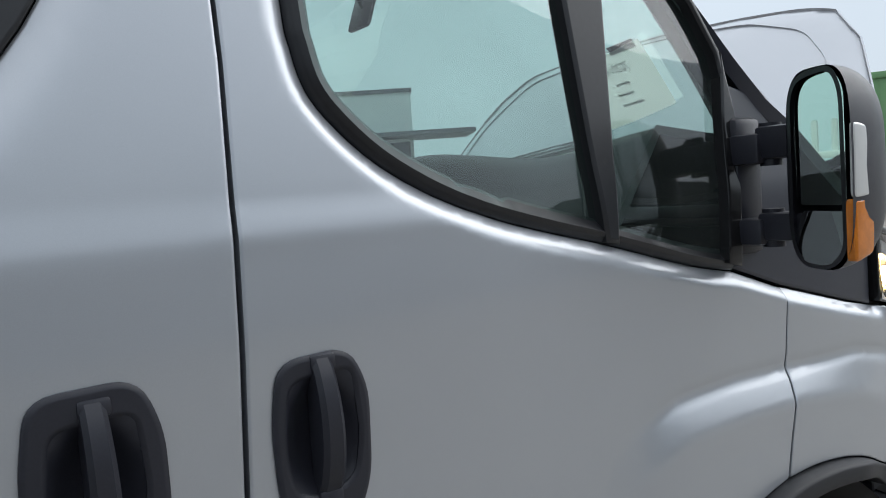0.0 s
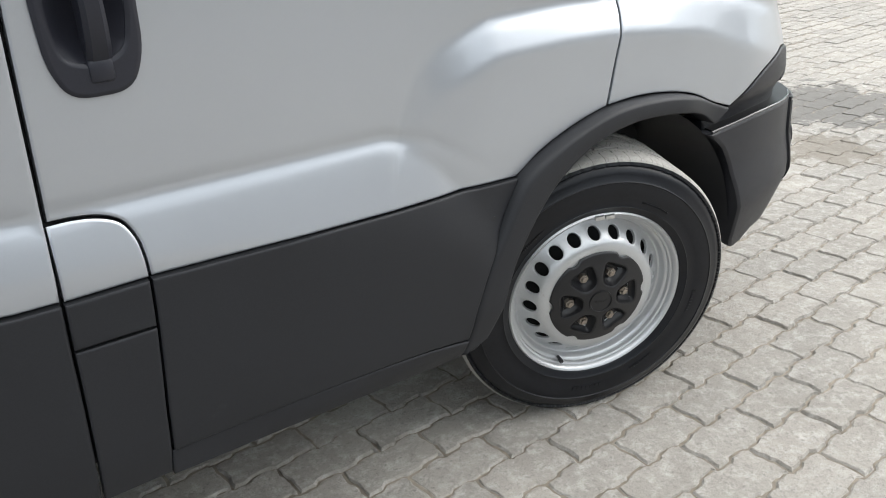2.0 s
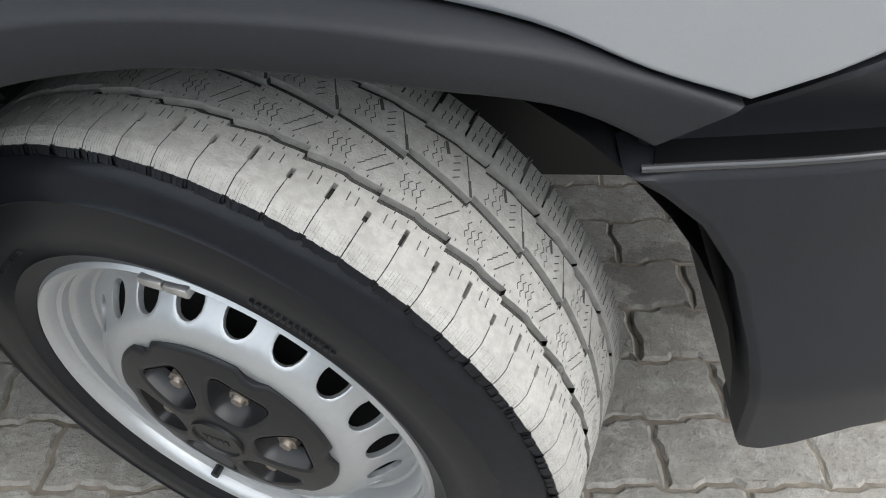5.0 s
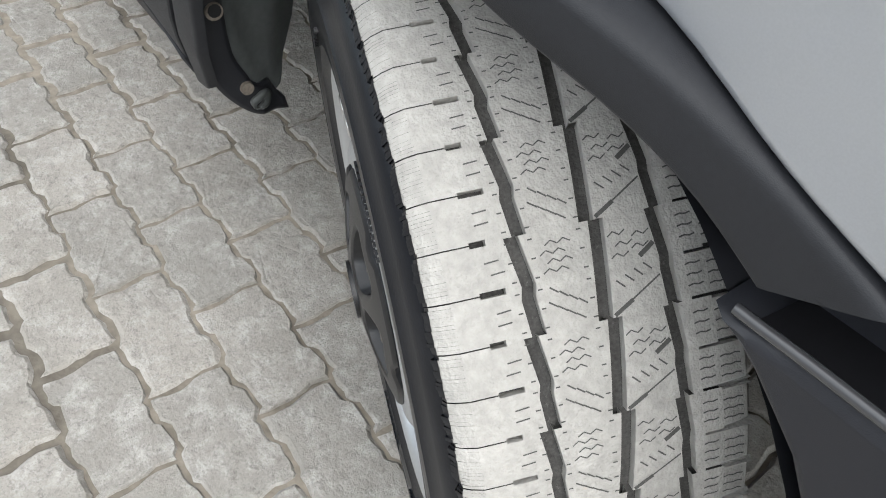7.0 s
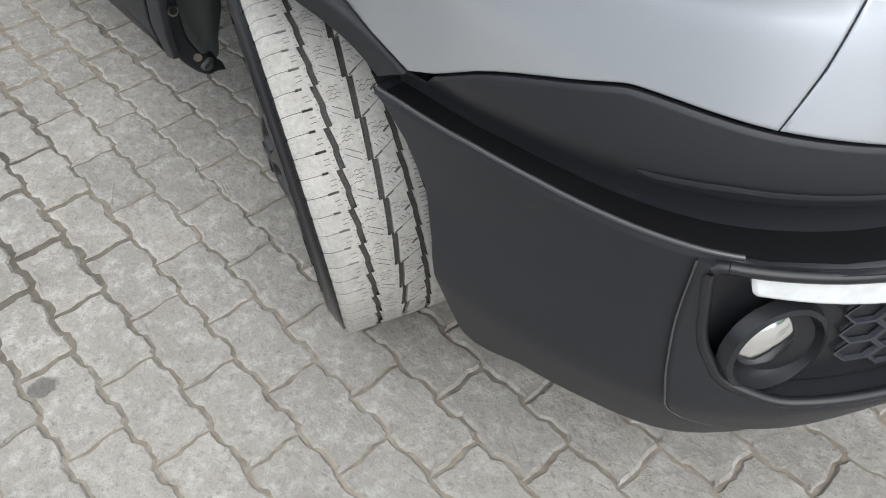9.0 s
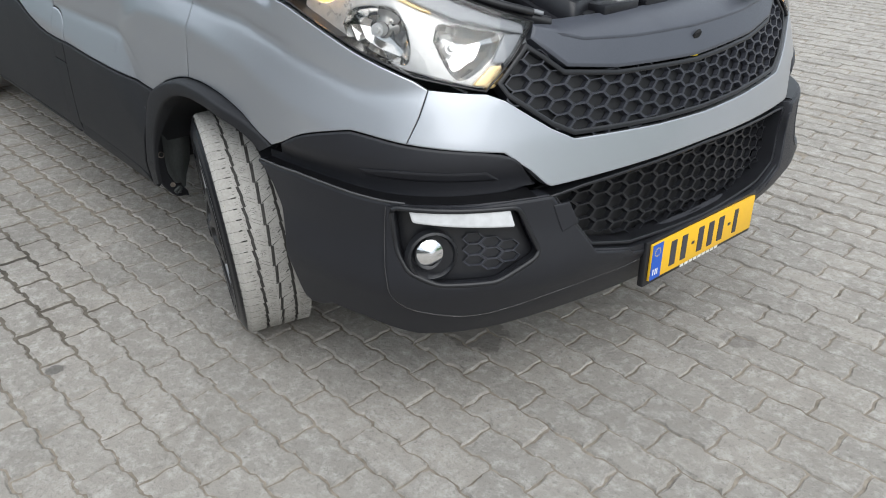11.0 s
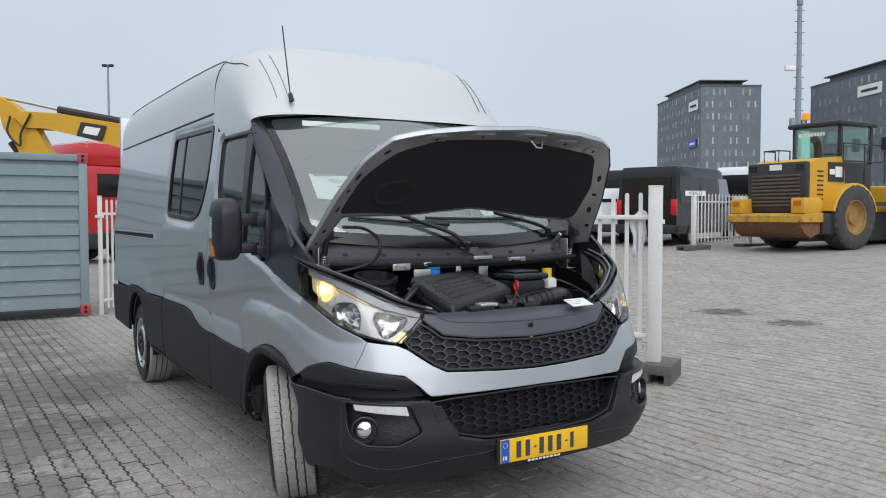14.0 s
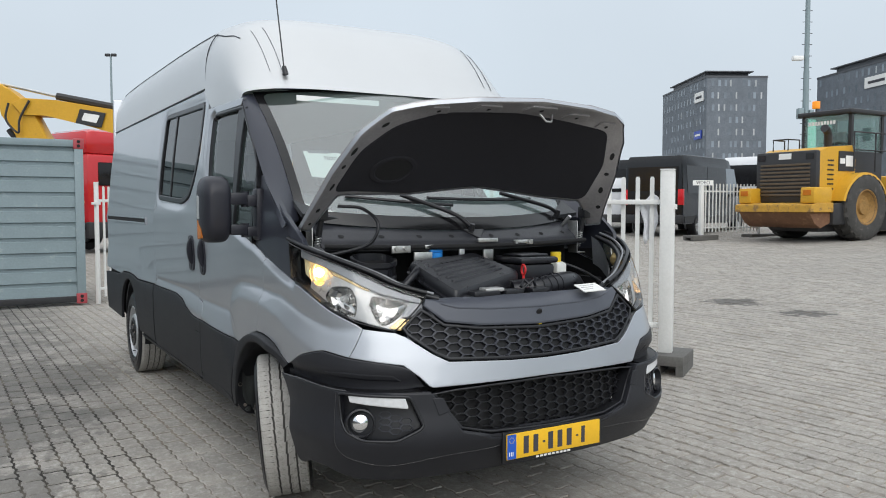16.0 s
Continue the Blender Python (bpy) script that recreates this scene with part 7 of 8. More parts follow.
    # darker, in patches, towards low x and low y
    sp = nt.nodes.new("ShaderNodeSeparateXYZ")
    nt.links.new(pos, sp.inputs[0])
    corner_tone = nt.nodes.new("ShaderNodeMath")
    corner_tone.operation = "MULTIPLY"
    nt.links.new(rng(sp.outputs[0], -0.9, -2.2, 0.0, 1.0), corner_tone.inputs[0])
    nt.links.new(rng(sp.outputs[1], -0.9, -1.5, 0.0, 1.0), corner_tone.inputs[1])
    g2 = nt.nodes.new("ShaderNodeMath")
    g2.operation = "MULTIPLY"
    nt.links.new(corner_tone.outputs[0], g2.inputs[0])
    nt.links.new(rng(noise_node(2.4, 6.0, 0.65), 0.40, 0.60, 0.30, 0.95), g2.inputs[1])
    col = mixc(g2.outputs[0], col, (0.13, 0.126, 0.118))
    # oil and water stains, and broad darker patches
    wob = noise_node(7.0, 5.0, 0.7)
    for (x, y, r, amt, tint) in STAINS:
        vm = nt.nodes.new("ShaderNodeVectorMath")
        vm.operation = "DISTANCE"
        nt.links.new(pos, vm.inputs[0])
        vm.inputs[1].default_value = (x, y, gz(x, y))
        ad = nt.nodes.new("ShaderNodeMath")
        ad.operation = "MULTIPLY_ADD"
        nt.links.new(wob, ad.inputs[0])
        ad.inputs[1].default_value = r * 2.6
        nt.links.new(vm.outputs["Value"], ad.inputs[2])
        col = mixc(rng(ad.outputs[0], r * 2.2, r * 2.0, 0.0, amt), col, tint)
    nt.links.new(col, b.inputs["Base Color"])
    b.inputs["Roughness"].default_value = 0.88
    bp = nt.nodes.new("ShaderNodeBump")
    bp.inputs["Strength"].default_value = 0.9
    bp.inputs["Distance"].default_value = 0.006
    hs = nt.nodes.new("ShaderNodeMath")
    hs.operation = "MULTIPLY_ADD"
    nt.links.new(noise_node(17.0, 6.0, 0.65), hs.inputs[0])
    hs.inputs[1].default_value = 1.7
    nt.links.new(noise_node(70.0, 8.0, 0.75), hs.inputs[2])
    nt.links.new(hs.outputs[0], bp.inputs["Height"])
    nt.links.new(bp.outputs[0], b.inputs["Normal"])
    return m


# the last three entries only darken broad patches beside the van
STAINS = [(2.32, -0.22, 0.26, 0.55, (0.14, 0.115, 0.085)), (3.05, 0.20, 0.58, 0.72, (0.10, 0.096, 0.09)), (-3.2, 6.4, 0.40, 0.9, (0.10, 0.095, 0.09)), (-2.05, 6.25, 0.30, 0.9, (0.10, 0.095, 0.09)), (0.54, -0.40, 0.13, 0.6, (0.11, 0.10, 0.09)), (1.15, 0.23, 0.06, 0.5, (0.12, 0.11, 0.10)), (-0.13, -1.48, 0.035, 0.7, (0.08, 0.075, 0.07)), (-1.9, -2.2, 0.75, 0.6, (0.12, 0.116, 0.108)), (-0.75, -2.05, 0.42, 0.6, (0.12, 0.116, 0.108)), (-3.6, -1.7, 0.8, 0.55, (0.12, 0.116, 0.108))]
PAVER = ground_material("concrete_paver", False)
FARGROUND = ground_material("distant_paving", True)
JOINT = mat("joint_sand", (0.315, 0.276, 0.225), 0.95, tint2=(0.105, 0.090, 0.072), scale=2.2, fine=40, bump=0.4, bscale=150)


def darker_corner(m, x0, x1, y0, y1, dark):
    """Joints that darken, in patches, towards one corner of the yard."""
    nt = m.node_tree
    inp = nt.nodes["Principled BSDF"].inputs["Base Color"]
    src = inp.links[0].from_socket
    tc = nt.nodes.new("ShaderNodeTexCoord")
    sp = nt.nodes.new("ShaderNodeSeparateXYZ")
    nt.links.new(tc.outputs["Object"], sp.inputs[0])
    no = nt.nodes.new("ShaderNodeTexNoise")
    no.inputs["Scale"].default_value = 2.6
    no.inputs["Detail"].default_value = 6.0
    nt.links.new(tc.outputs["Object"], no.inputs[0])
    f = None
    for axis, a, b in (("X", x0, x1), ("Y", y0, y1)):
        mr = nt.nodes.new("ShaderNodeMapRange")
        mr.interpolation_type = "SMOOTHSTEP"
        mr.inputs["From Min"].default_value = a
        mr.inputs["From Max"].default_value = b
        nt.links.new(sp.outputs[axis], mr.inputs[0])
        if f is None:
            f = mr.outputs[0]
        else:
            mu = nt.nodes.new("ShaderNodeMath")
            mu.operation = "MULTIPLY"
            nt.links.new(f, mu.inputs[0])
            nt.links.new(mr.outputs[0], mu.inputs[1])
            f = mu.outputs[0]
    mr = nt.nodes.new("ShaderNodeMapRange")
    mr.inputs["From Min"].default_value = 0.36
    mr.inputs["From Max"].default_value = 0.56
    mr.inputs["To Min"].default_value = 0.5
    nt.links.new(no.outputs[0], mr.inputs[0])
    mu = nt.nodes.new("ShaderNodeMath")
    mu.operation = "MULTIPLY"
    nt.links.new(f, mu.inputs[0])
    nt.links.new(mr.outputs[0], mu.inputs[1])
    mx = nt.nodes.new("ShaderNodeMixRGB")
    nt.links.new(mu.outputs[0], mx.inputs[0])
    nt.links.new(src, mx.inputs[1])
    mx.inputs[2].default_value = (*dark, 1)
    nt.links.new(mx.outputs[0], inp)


darker_corner(JOINT, 0.3, -0.9, -0.95, -1.5, (0.022, 0.020, 0.0165))

PX0, PX1, PY0, PY1 = -10.2, 5.6, -5.0, 13.0
bm = bmesh.new()
xs = [-400, -120, -50, -25, PX0, -6, -3, 0, 3, PX1, 9, 20, 60, 200]
ys = [-200, -60, -20, -9, PY0, -3, -1, 1.1, 4, 8, PY1, 20, 29.1, 60, 120, 300, 500]
grid = [[bm.verts.new((x, y, gz(x, y) - 0.0045)) for y in ys] for x in xs]
for i in range(len(xs) - 1):
    for j in range(len(ys) - 1):
        f = bm.faces.new((grid[i][j], grid[i + 1][j], grid[i + 1][j + 1], grid[i][j + 1]))
        if PX0 <= (xs[i] + xs[i + 1]) / 2 <= PX1 and PY0 <= (ys[j] + ys[j + 1]) / 2 <= PY1:
            f.material_index = 1
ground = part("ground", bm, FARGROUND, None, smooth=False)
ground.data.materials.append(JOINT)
tagged(ground, "grey interlocking concrete block paving of a yard", "ground", kind="structure")


def yard(ahead, right, up=0.0):
    """A place in the yard, metres ahead and to the right of where the walk ends."""
    x, y = 4.27 - 0.8592 * ahead + 0.5117 * right, -2.321 + 0.5117 * ahead + 0.8592 * right
    return Vector((x, y, gz(x, y) + up))


def face_away(turn):
    """A pose's turn: x points away from the walk's end, turned to the right by so many degrees."""
    return math.degrees(math.atan2(0.5117, -0.8592)) - turn


def thing_at(name, place, turn, label, category, group="", kind=""):
    return empty(name, pose(*place, 0, 0, turn), label, category, group, kind)


# an unseen plain wall, added so the van's flank reflects something dark
wl = box_part("wall_south", (-80, -11.8, -0.01), (30, -11.5, 3.0), mat("dark_reflection_wall", (0.075, 0.08, 0.078), 0.8, var=0.3, scale=0.6, fine=8), None)
tagged(wl, "plain dark grey wall out of view, added for dark reflections", "wall", kind="structure")

# ---------------- white fences ----------------
def fence(place, turn, n, label, pitch=0.118, height=1.66, pw=0.055):
    f = thing_at("fence", place, turn, label, "fence", "white yard fences")
    box_part("post", (-pw, -pw, 0.0), (pw, pw, height + 0.06), WHITEP, f, bevel=0.006)
    box_part("post_cap", (-pw - 0.003, -pw - 0.003, height + 0.06), (pw + 0.003, pw + 0.003, height + 0.072), WHITEP, f, bevel=0.004)
    for z in (0.22, height - 0.20):
        box_part("rail", (0.0, -0.02, z - 0.02), (n * pitch + 0.12, 0.02, z + 0.02), WHITEP, f, bevel=0.004)
    box_part("hinge", (-0.075, -0.03, height - 0.26), (0.06, 0.03, height - 0.22), WHITEP, f, bevel=0.004)
    for k in range(n):
        x = 0.13 + k * pitch
        bm = bmesh.new()
        add_box(bm, (x - 0.017, -0.032, 0.10), (x + 0.017, -0.014, height))
        add_box(bm, (x - 0.012, -0.03, height), (x + 0.012, -0.016, height + 0.012))
        part("picket", bm, WHITEP, f, sharp=20)
    box_part("post", (n * pitch + 0.08, -0.03, 0.0), (n * pitch + 0.14, 0.03, height), WHITEP, f, bevel=0.006)
    return f


def block_foot(place, turn, L=0.34, W=0.22, H=0.14):
    t = thing_at("concrete_block", place, turn, "grey concrete block foot under a fence post", "block", "concrete fence feet")
    bm = bmesh.new()
    add_box(bm, (-L / 2, -W / 2, H * 0.48), (L / 2, W / 2, H), bevel=0.010)
    for y in (-W / 2 + 0.002, W / 2 - W * 0.24):
        add_box(bm, (-L / 2 + 0.004, y, 0.0), (L / 2 - 0.004, y + W * 0.24 - 0.002, H * 0.5))
    part("block", bm, CONCRETE, t)
    return t


fp = Vector((-0.94, 2.80, gz(0, 2.8)))
turn_f = math.degrees(math.atan2(-0.60, -0.80))
block_foot(fp + Vector((0.03, 0.06, 0)), 122, 0.46, 0.25, 0.165)
fence(fp + Vector((0, 0, 0.164)), turn_f, 14, "white steel picket fence with a square post", height=1.45)
# cloth on the rail
cl = bmesh.new()
rows = []
for j in range(13):
    row = []
    for i in range(9):
        u, v = i / 8, j / 12
        w = (1 - 0.45 * v) * 0.075
        row.append(cl.verts.new(((u - 0.5) * 2 * w + 0.01 * math.sin(v * 9), -0.045 - 0.02 * math.sin(u * 11 + v * 3) * (0.3 + v), 0.06 - 0.36 * v + 0.03 * math.sin(u * 5))))
    rows.append(row)
for p, q in zip(rows, rows[1:]):
    for i in range(8):
        cl.faces.new((p[i], p[i + 1], q[i + 1], q[i]))
rag = part("rag", cl, CLOTH, None, sharp=180)
rag.matrix_world = Matrix.Translation(fp) @ pose(0, 0, 0.17 + 1.22, 0, 0, turn_f) @ pose(0.15, 0.0, 0)
sol = rag.modifiers.new("thickness", "SOLIDIFY")
sol.thickness = 0.004
tagged(rag, "white crumpled cloth hung over a fence rail", "cloth")
# far fence by the dark vans
f2 = yard(22.5, 22.5 * (1222 - 784) / 1420)
fence(f2 + Vector((0, 0, 0.12)), face_away(66), 16, "white steel picket fence in the distance", pitch=0.125, height=1.42)
block_foot(f2, face_away(66), 0.9, 0.4, 0.14)
block_foot(f2 + Vector(((pose(0, 0, 0, 0, 0, face_away(66)) @ Vector((2.2, 0, 0))).to_tuple())), face_away(66), 1.1, 0.4, 0.14)
sg = thing_at("video_sign", f2 + Vector((0, 0, 1.50)), face_away(90), "white sign with a black word on a fence post", "sign")
box_part("sign_plate", (-0.26, -0.062, 0.0), (0.30, -0.056, 0.14), PAPER, sg)
text_part("sign_word", "VIDEO", 0.13, pose(0.02, -0.064, 0.03, 90), INK, sg)
# fence left of the van
f3 = yard(12.2, 12.2 * (178 - 784) / 1420)
fence(Vector((-12.9, 33.3, gz(-12.9, 33.3))), 32, 18, "white steel picket fence far off behind the loader", pitch=0.125, height=1.6)
fence(f3, face_away(15), 12, "white steel picket fence beside a container", height=1.72, pw=0.025)

# ---------------- container ----------------
ct = thing_at("shipping_container", Vector((-8.82, -0.72, 0.03)), 0, "grey-green corrugated storage container with red corner fittings", "container")
NS, HC = 10, 2.36
verts, faces = [], []
prof = []
for k in range(NS):
    z0 = 0.10 + k * (HC - 0.2) / NS
    h = (HC - 0.2) / NS
    prof += [(0.0, z0), (0.0, z0 + h * 0.70), (-0.035, z0 + h * 0.76), (-0.035, z0 + h * 0.94)]
prof.append((0.0, HC - 0.10))
bm = bmesh.new()
a = [bm.verts.new((x - 0.03, -0.10, z)) for x, z in prof]
b = [bm.verts.new((x - 0.03, -6.0, z)) for x, z in prof]
for i in range(len(prof) - 1):
    bm.faces.new((a[i], b[i], b[i + 1], a[i + 1]))
part("corrugated_wall", bm, CONT, ct, sharp=20)
box_part("corner_post", (-0.10, -0.12, 0.08), (0.0, 0.0, HC - 0.08), CONT, ct, bevel=0.008)
box_part("top_rail", (-0.08, -6.0, HC - 0.10), (0.0, -0.10, HC), CONT, ct, bevel=0.008)
box_part("bottom_rail", (-0.08, -6.0, 0.02), (-0.006, -0.10, 0.11), MBLACK, ct, bevel=0.008)
box_part("roof_sheet", (-2.4, -6.0, HC - 0.03), (-0.05, -0.02, HC - 0.005), CONT, ct)
box_part("end_wall", (-2.4, -0.06, 0.08), (-0.08, -0.03, HC - 0.04), CONT, ct)
for z in (0.0, HC - 0.13):
    bm = bmesh.new()
    add_box(bm, (-0.14, -0.13, z), (0.012, 0.012, z + 0.15), bevel=0.012)
    c = part("corner_fitting", bm, CONTRED, ct, "red corner fitting")
    # black discs paint the shade of the fitting's holes
    for dz in (0.045, 0.105):
        bm = bmesh.new()
        add_cyl(bm, (0.010, -0.06, z + dz), (0.0135, -0.06, z + dz), 0.024, n=14)
        part("fitting_hole", bm, DARK, c)

# ---------------- excavator behind ----------------
ex = thing_at("excavator", yard(19, 19 * (40 - 784) / 1420), face_away(90), "yellow excavator with a raised boom", "excavator")


def exo(px, py, d=19.0, dy=0.0):
    return Vector(((px - 40) / 1420 * d, dy, 1.481 + d * (383 - py) / 1420 - ex.location.z))


def plate_part(name, outline, w, material, parent, label=""):
    """A plate of thickness w, its outline standing upright."""
    bm = bmesh.new()
    a = [bm.verts.new(p + Vector((0, -w / 2, 0))) for p in outline]
    b = [bm.verts.new(p + Vector((0, w / 2, 0))) for p in outline]
    bm.faces.new(a)
    bm.faces.new(b[::-1])
    for i in range(len(a)):
        j = (i + 1) % len(a)
        bm.faces.new((a[i], b[i], b[j], a[j]))
    bmesh.ops.bevel(bm, geom=bm.edges[:], offset=0.012, segments=1, affect="EDGES")
    return part(name, bm, material, parent, label, sharp=30)


plate_part("stick", [exo(4, 178), exo(12, 174), exo(40, 190), exo(70, 215), exo(110, 290), exo(150, 380), exo(90, 380), exo(45, 262), exo(22, 232), exo(18, 214)], 0.35, YELLOW, ex)
boom = plate_part("boom", [exo(42, 212), exo(62, 203), exo(120, 207), exo(175, 216), exo(270, 232), exo(330, 262), exo(420, 380), exo(330, 380), exo(250, 272), exo(170, 250), exo(100, 232), exo(60, 232)], 0.5, YELLOW, ex)
plate_part("logo_field", [exo(152, 246, dy=-0.29), exo(160, 222, dy=-0.29), exo(204, 229, dy=-0.29), exo(196, 254, dy=-0.29)], 0.02, MBLACK, boom)
plate_part("logo_shape", [exo(163, 241, dy=-0.305), exo(168, 229, dy=-0.305), exo(194, 233, dy=-0.305), exo(188, 246, dy=-0.305)], 0.01, PAPER, boom)
bm = bmesh.new()
add_tube(bm, [exo(12, 176), exo(115, 199)], 0.035)
part("ram_rod", bm, STEEL, ex)
bm = bmesh.new()
add_tube(bm, [exo(112, 198), exo(260, 226)], 0.085)
part("ram_cylinder", bm, MBLACK, ex)
bm = bmesh.new()
add_tube(bm, [exo(28, 255), exo(75, 320)], 0.07)
add_tube(bm, spline([exo(40, 212, dy=-0.3), exo(35, 240, dy=-0.3), exo(55, 262, dy=-0.3), exo(58, 240, dy=-0.3), exo(75, 208, dy=-0.3)]), 0.025)
part("hydraulic_hose", bm, MBLACK, ex)
box_part("excavator_house", (3.0, 0.2, 0.9), (6.5, 2.6, 2.6), YELLOW, ex, bevel=0.1)
box_part("track", (2.6, 0.0, 0.0), (6.8, 0.7, 0.9), MBLACK, ex, bevel=0.2)

# ---------------- red truck behind ----------------
tk = thing_at("red_truck", yard(26, 26 * (178 - 784) / 1420), face_away(35), "red truck cab parked behind a white fence", "truck")
bm = bmesh.new()
add_box(bm, (-1.1, -1.2, 0.9), (1.1, 1.2, 3.0), bevel=0.12)
cabo = part("cab", bm, REDPAINT, tk)
bm = bmesh.new()
vs = add_box(bm, (-1.1, -1.15, 2.95), (1.0, 1.15, 3.75), bevel=0.25)
part("roof_deflector", bm, REDPAINT, cabo)
box_part("side_window", (-0.75, -1.215, 2.05), (0.35, -1.195, 2.75), GLOSSBLK, cabo, bevel=0.03)
box_part("front_window", (1.09, -1.05, 2.0), (1.11, 1.05, 2.85), GLOSSBLK, cabo, bevel=0.03)
box_part("truck_mirror", (0.75, -1.5, 2.0), (0.95, -1.25, 2.7), MBLACK, tk, bevel=0.05)
box_part("chassis", (-5.5, -0.9, 0.7), (1.0, 0.9, 1.0), MBLACK, tk)
box_part("step_panel", (-1.1, -1.2, 0.45), (1.1, -1.0, 0.95), MBLACK, tk, bevel=0.05)


def simple_wheel(parent, x, y, r, w, rim=RIMPAINT, tyre_m=None):
    bm = bmesh.new()
    sgn = 1 if y < 0 else -1
    mm = pose(x, y, r) if sgn > 0 else pose(x, y, r, 0, 0, 180)
    add_revolve(bm, [(r * 0.55, 0.0), (r * 0.62, 0.02), (r * 0.85, 0.03), (r * 0.97, 0.01), (r, -0.03), (r, -w + 0.03), (r * 0.95, -w), (r * 0.55, -w)], 36, mm)
    t = part("wheel", bm, tyre_m or RUBBER, parent, sharp=40)
    bm = bmesh.new()
    add_revolve(bm, [(r * 0.58, 0.0), (r * 0.52, -0.04), (r * 0.3, -0.02), (r * 0.12, 0.01), (0, 0.012)], 28, mm)
    for k in range(6):
        a = k * math.tau / 6
        add_revolve(bm, [(r * 0.05, 0.0), (r * 0.04, 0.012), (0, 0.014)], 6, mm @ Matrix.Translation((r * 0.36 * math.cos(a), 0, r * 0.36 * math.sin(a))))
    part("rim", bm, rim, t, sharp=40)
    return t


for x in (0.2, -3.0):
    simple_wheel(tk, x, -1.2, 0.5, 0.3)
    simple_wheel(tk, x, 1.2, 0.5, 0.3)


# ---------------- parked vans in the distance ----------------
def parked_van(place, turn, paint, label, L=5.3, W=1.95, H=2.35, marks=False):
    v = thing_at("parked_van", place, turn, label, "van", "parked vans in the yard")
    prof = [(-L, 0.42), (-L, 1.25), (-L + 0.06, H - 0.25), (-L + 0.20, H - 0.03), (-L + 0.5, H), (-1.9, H), (-1.55, H - 0.08), (-0.95, 1.32), (-0.25, 1.08), (-0.04, 0.85), (0.0, 0.42)]
    bm = bmesh.new()
    rows = []
    for y, sh, dz in ((-W / 2, 0.0, 0.0), (-W / 2 + 0.03, 0.0, 0.0), (W / 2 - 0.03, 0.0, 0.0), (W / 2, 0.0, 0.0)):
        k = 1 if abs(y) > W / 2 - 0.01 else 0
        rows.append([bm.verts.new((x + (0.04 if x < -L / 2 else -0.04) * k, y * (1 - 0.07 * max(0, z - 1.2)), z - 0.03 * k)) for x, z in prof])
    for p, q in zip(rows, rows[1:]):
        for i in range(len(prof)):
            j = (i + 1) % len(prof)
            bm.faces.new((p[i], p[j], q[j], q[i]))
    bm.faces.new(rows[0])
    bm.faces.new(rows[-1][::-1])
    body = part("body", bm, paint, v, sharp=30)
    for sgn in (-1, 1):
        def at_side(x, z, o=0.004):
            return Vector((x, sgn * (W / 2 * (1 - 0.07 * max(0, z - 1.2)) + o), z))
        for x0, x1 in ((-L + 0.35, -L + 1.75), (-L + 1.85, -2.0), (-1.9, -1.22)):
            top = H - 0.32
            slope = 0.28 if x1 > -1.5 else 0
            bmw = bmesh.new()
            out = [at_side(x0, 1.30), at_side(x1 + slope, 1.30), at_side(x1, top), at_side(x0, top)]
            a = [bmw.verts.new(p) for p in out]
            b = [bmw.verts.new(p - Vector((0, sgn * 0.03, 0))) for p in out]
            bmw.faces.new(a)
            for i in range(4):
                bmw.faces.new((a[i], b[i], b[(i + 1) % 4], a[(i + 1) % 4]))
            part("side_window", bmw, WINDOWG if x1 > -1.5 else GLOSSBLK, body)
        bm2 = bmesh.new()
        add_box(bm2, (-L - 0.012, sgn * W / 2 - (0.16 if sgn > 0 else 0.0) , 0.95), (-L + 0.10, sgn * W / 2 + (0.16 if sgn < 0 else 0.0), 1.42), bevel=0.01)
        part("tail_lamp", bm2, REDLENS, v)
        bm2 = bmesh.new()
        add_box(bm2, (-1.35, sgn * (W / 2 + 0.12) - 0.10, 1.25), (-1.22, sgn * (W / 2 + 0.12) + 0.10, 1.55), bevel=0.03)
        part("door_mirror", bm2, MBLACK, v)
        box_part("sill_trim", (-L + 0.1, min(sgn * W / 2, sgn * (W / 2 + 0.02)), 0.42), (-0.2, max(sgn * W / 2, sgn * (W / 2 + 0.02)), 0.62), MBLACK, v)
        for x in (-0.95, -L + 1.05):
            simple_wheel(v, x, sgn * (W / 2 + 0.01), 0.34, 0.22)
    box_part("rear_window", (-L - 0.004, -W / 2 + 0.18, 1.38), (-L + 0.05, W / 2 - 0.18, H - 0.36), GLOSSBLK, body)
    box_part("rear_bumper", (-L - 0.08, -W / 2, 0.40), (-L + 0.2, W / 2, 0.66), MBLACK, v, bevel=0.04)
    if marks:
        for k, w in enumerate((0.5, 0.3)):
            box_part("writing_bar", (-L - 0.008, 0.1 - w / 2, 1.12 - 0.35 * k), (-L, 0.1 + w / 2, 1.20 - 0.35 * k), INK, body)
    return v


def far(px, d):
    return yard(d, d * (px - 784) / 1420)


def heading_van(px, d, turn, *args, **kw):
    """Placed by the corner of its tail."""
    p = far(px, d)
    t = face_away(turn)
    off = pose(0, 0, 0, 0, 0, t) @ Vector((kw.get("L", 5.3), 0, 0))
    return parked_van(p + off, t, *args, **kw)


heading_van(1138, 24.6, 41, BLACKVAN, "black van with dark windows parked in the yard", H=2.45, L=5.2)
heading_van(1062, 29.0, 38, BLACKVAN, "black van parked behind another van", H=2.5, L=5.2)
heading_van(1045, 26.5, 20, WHITEVAN, "white delivery van with dark writing on its tail", H=1.85, L=4.4, marks=True)
heading_van(1300, 33.0, 42, WHITEVAN, "white van with a high roof, far off", H=2.6, L=5.8)
heading_van(1200, 36.0, 42, BLACKVAN, "black van far off in the row", H=2.4, L=5.2)

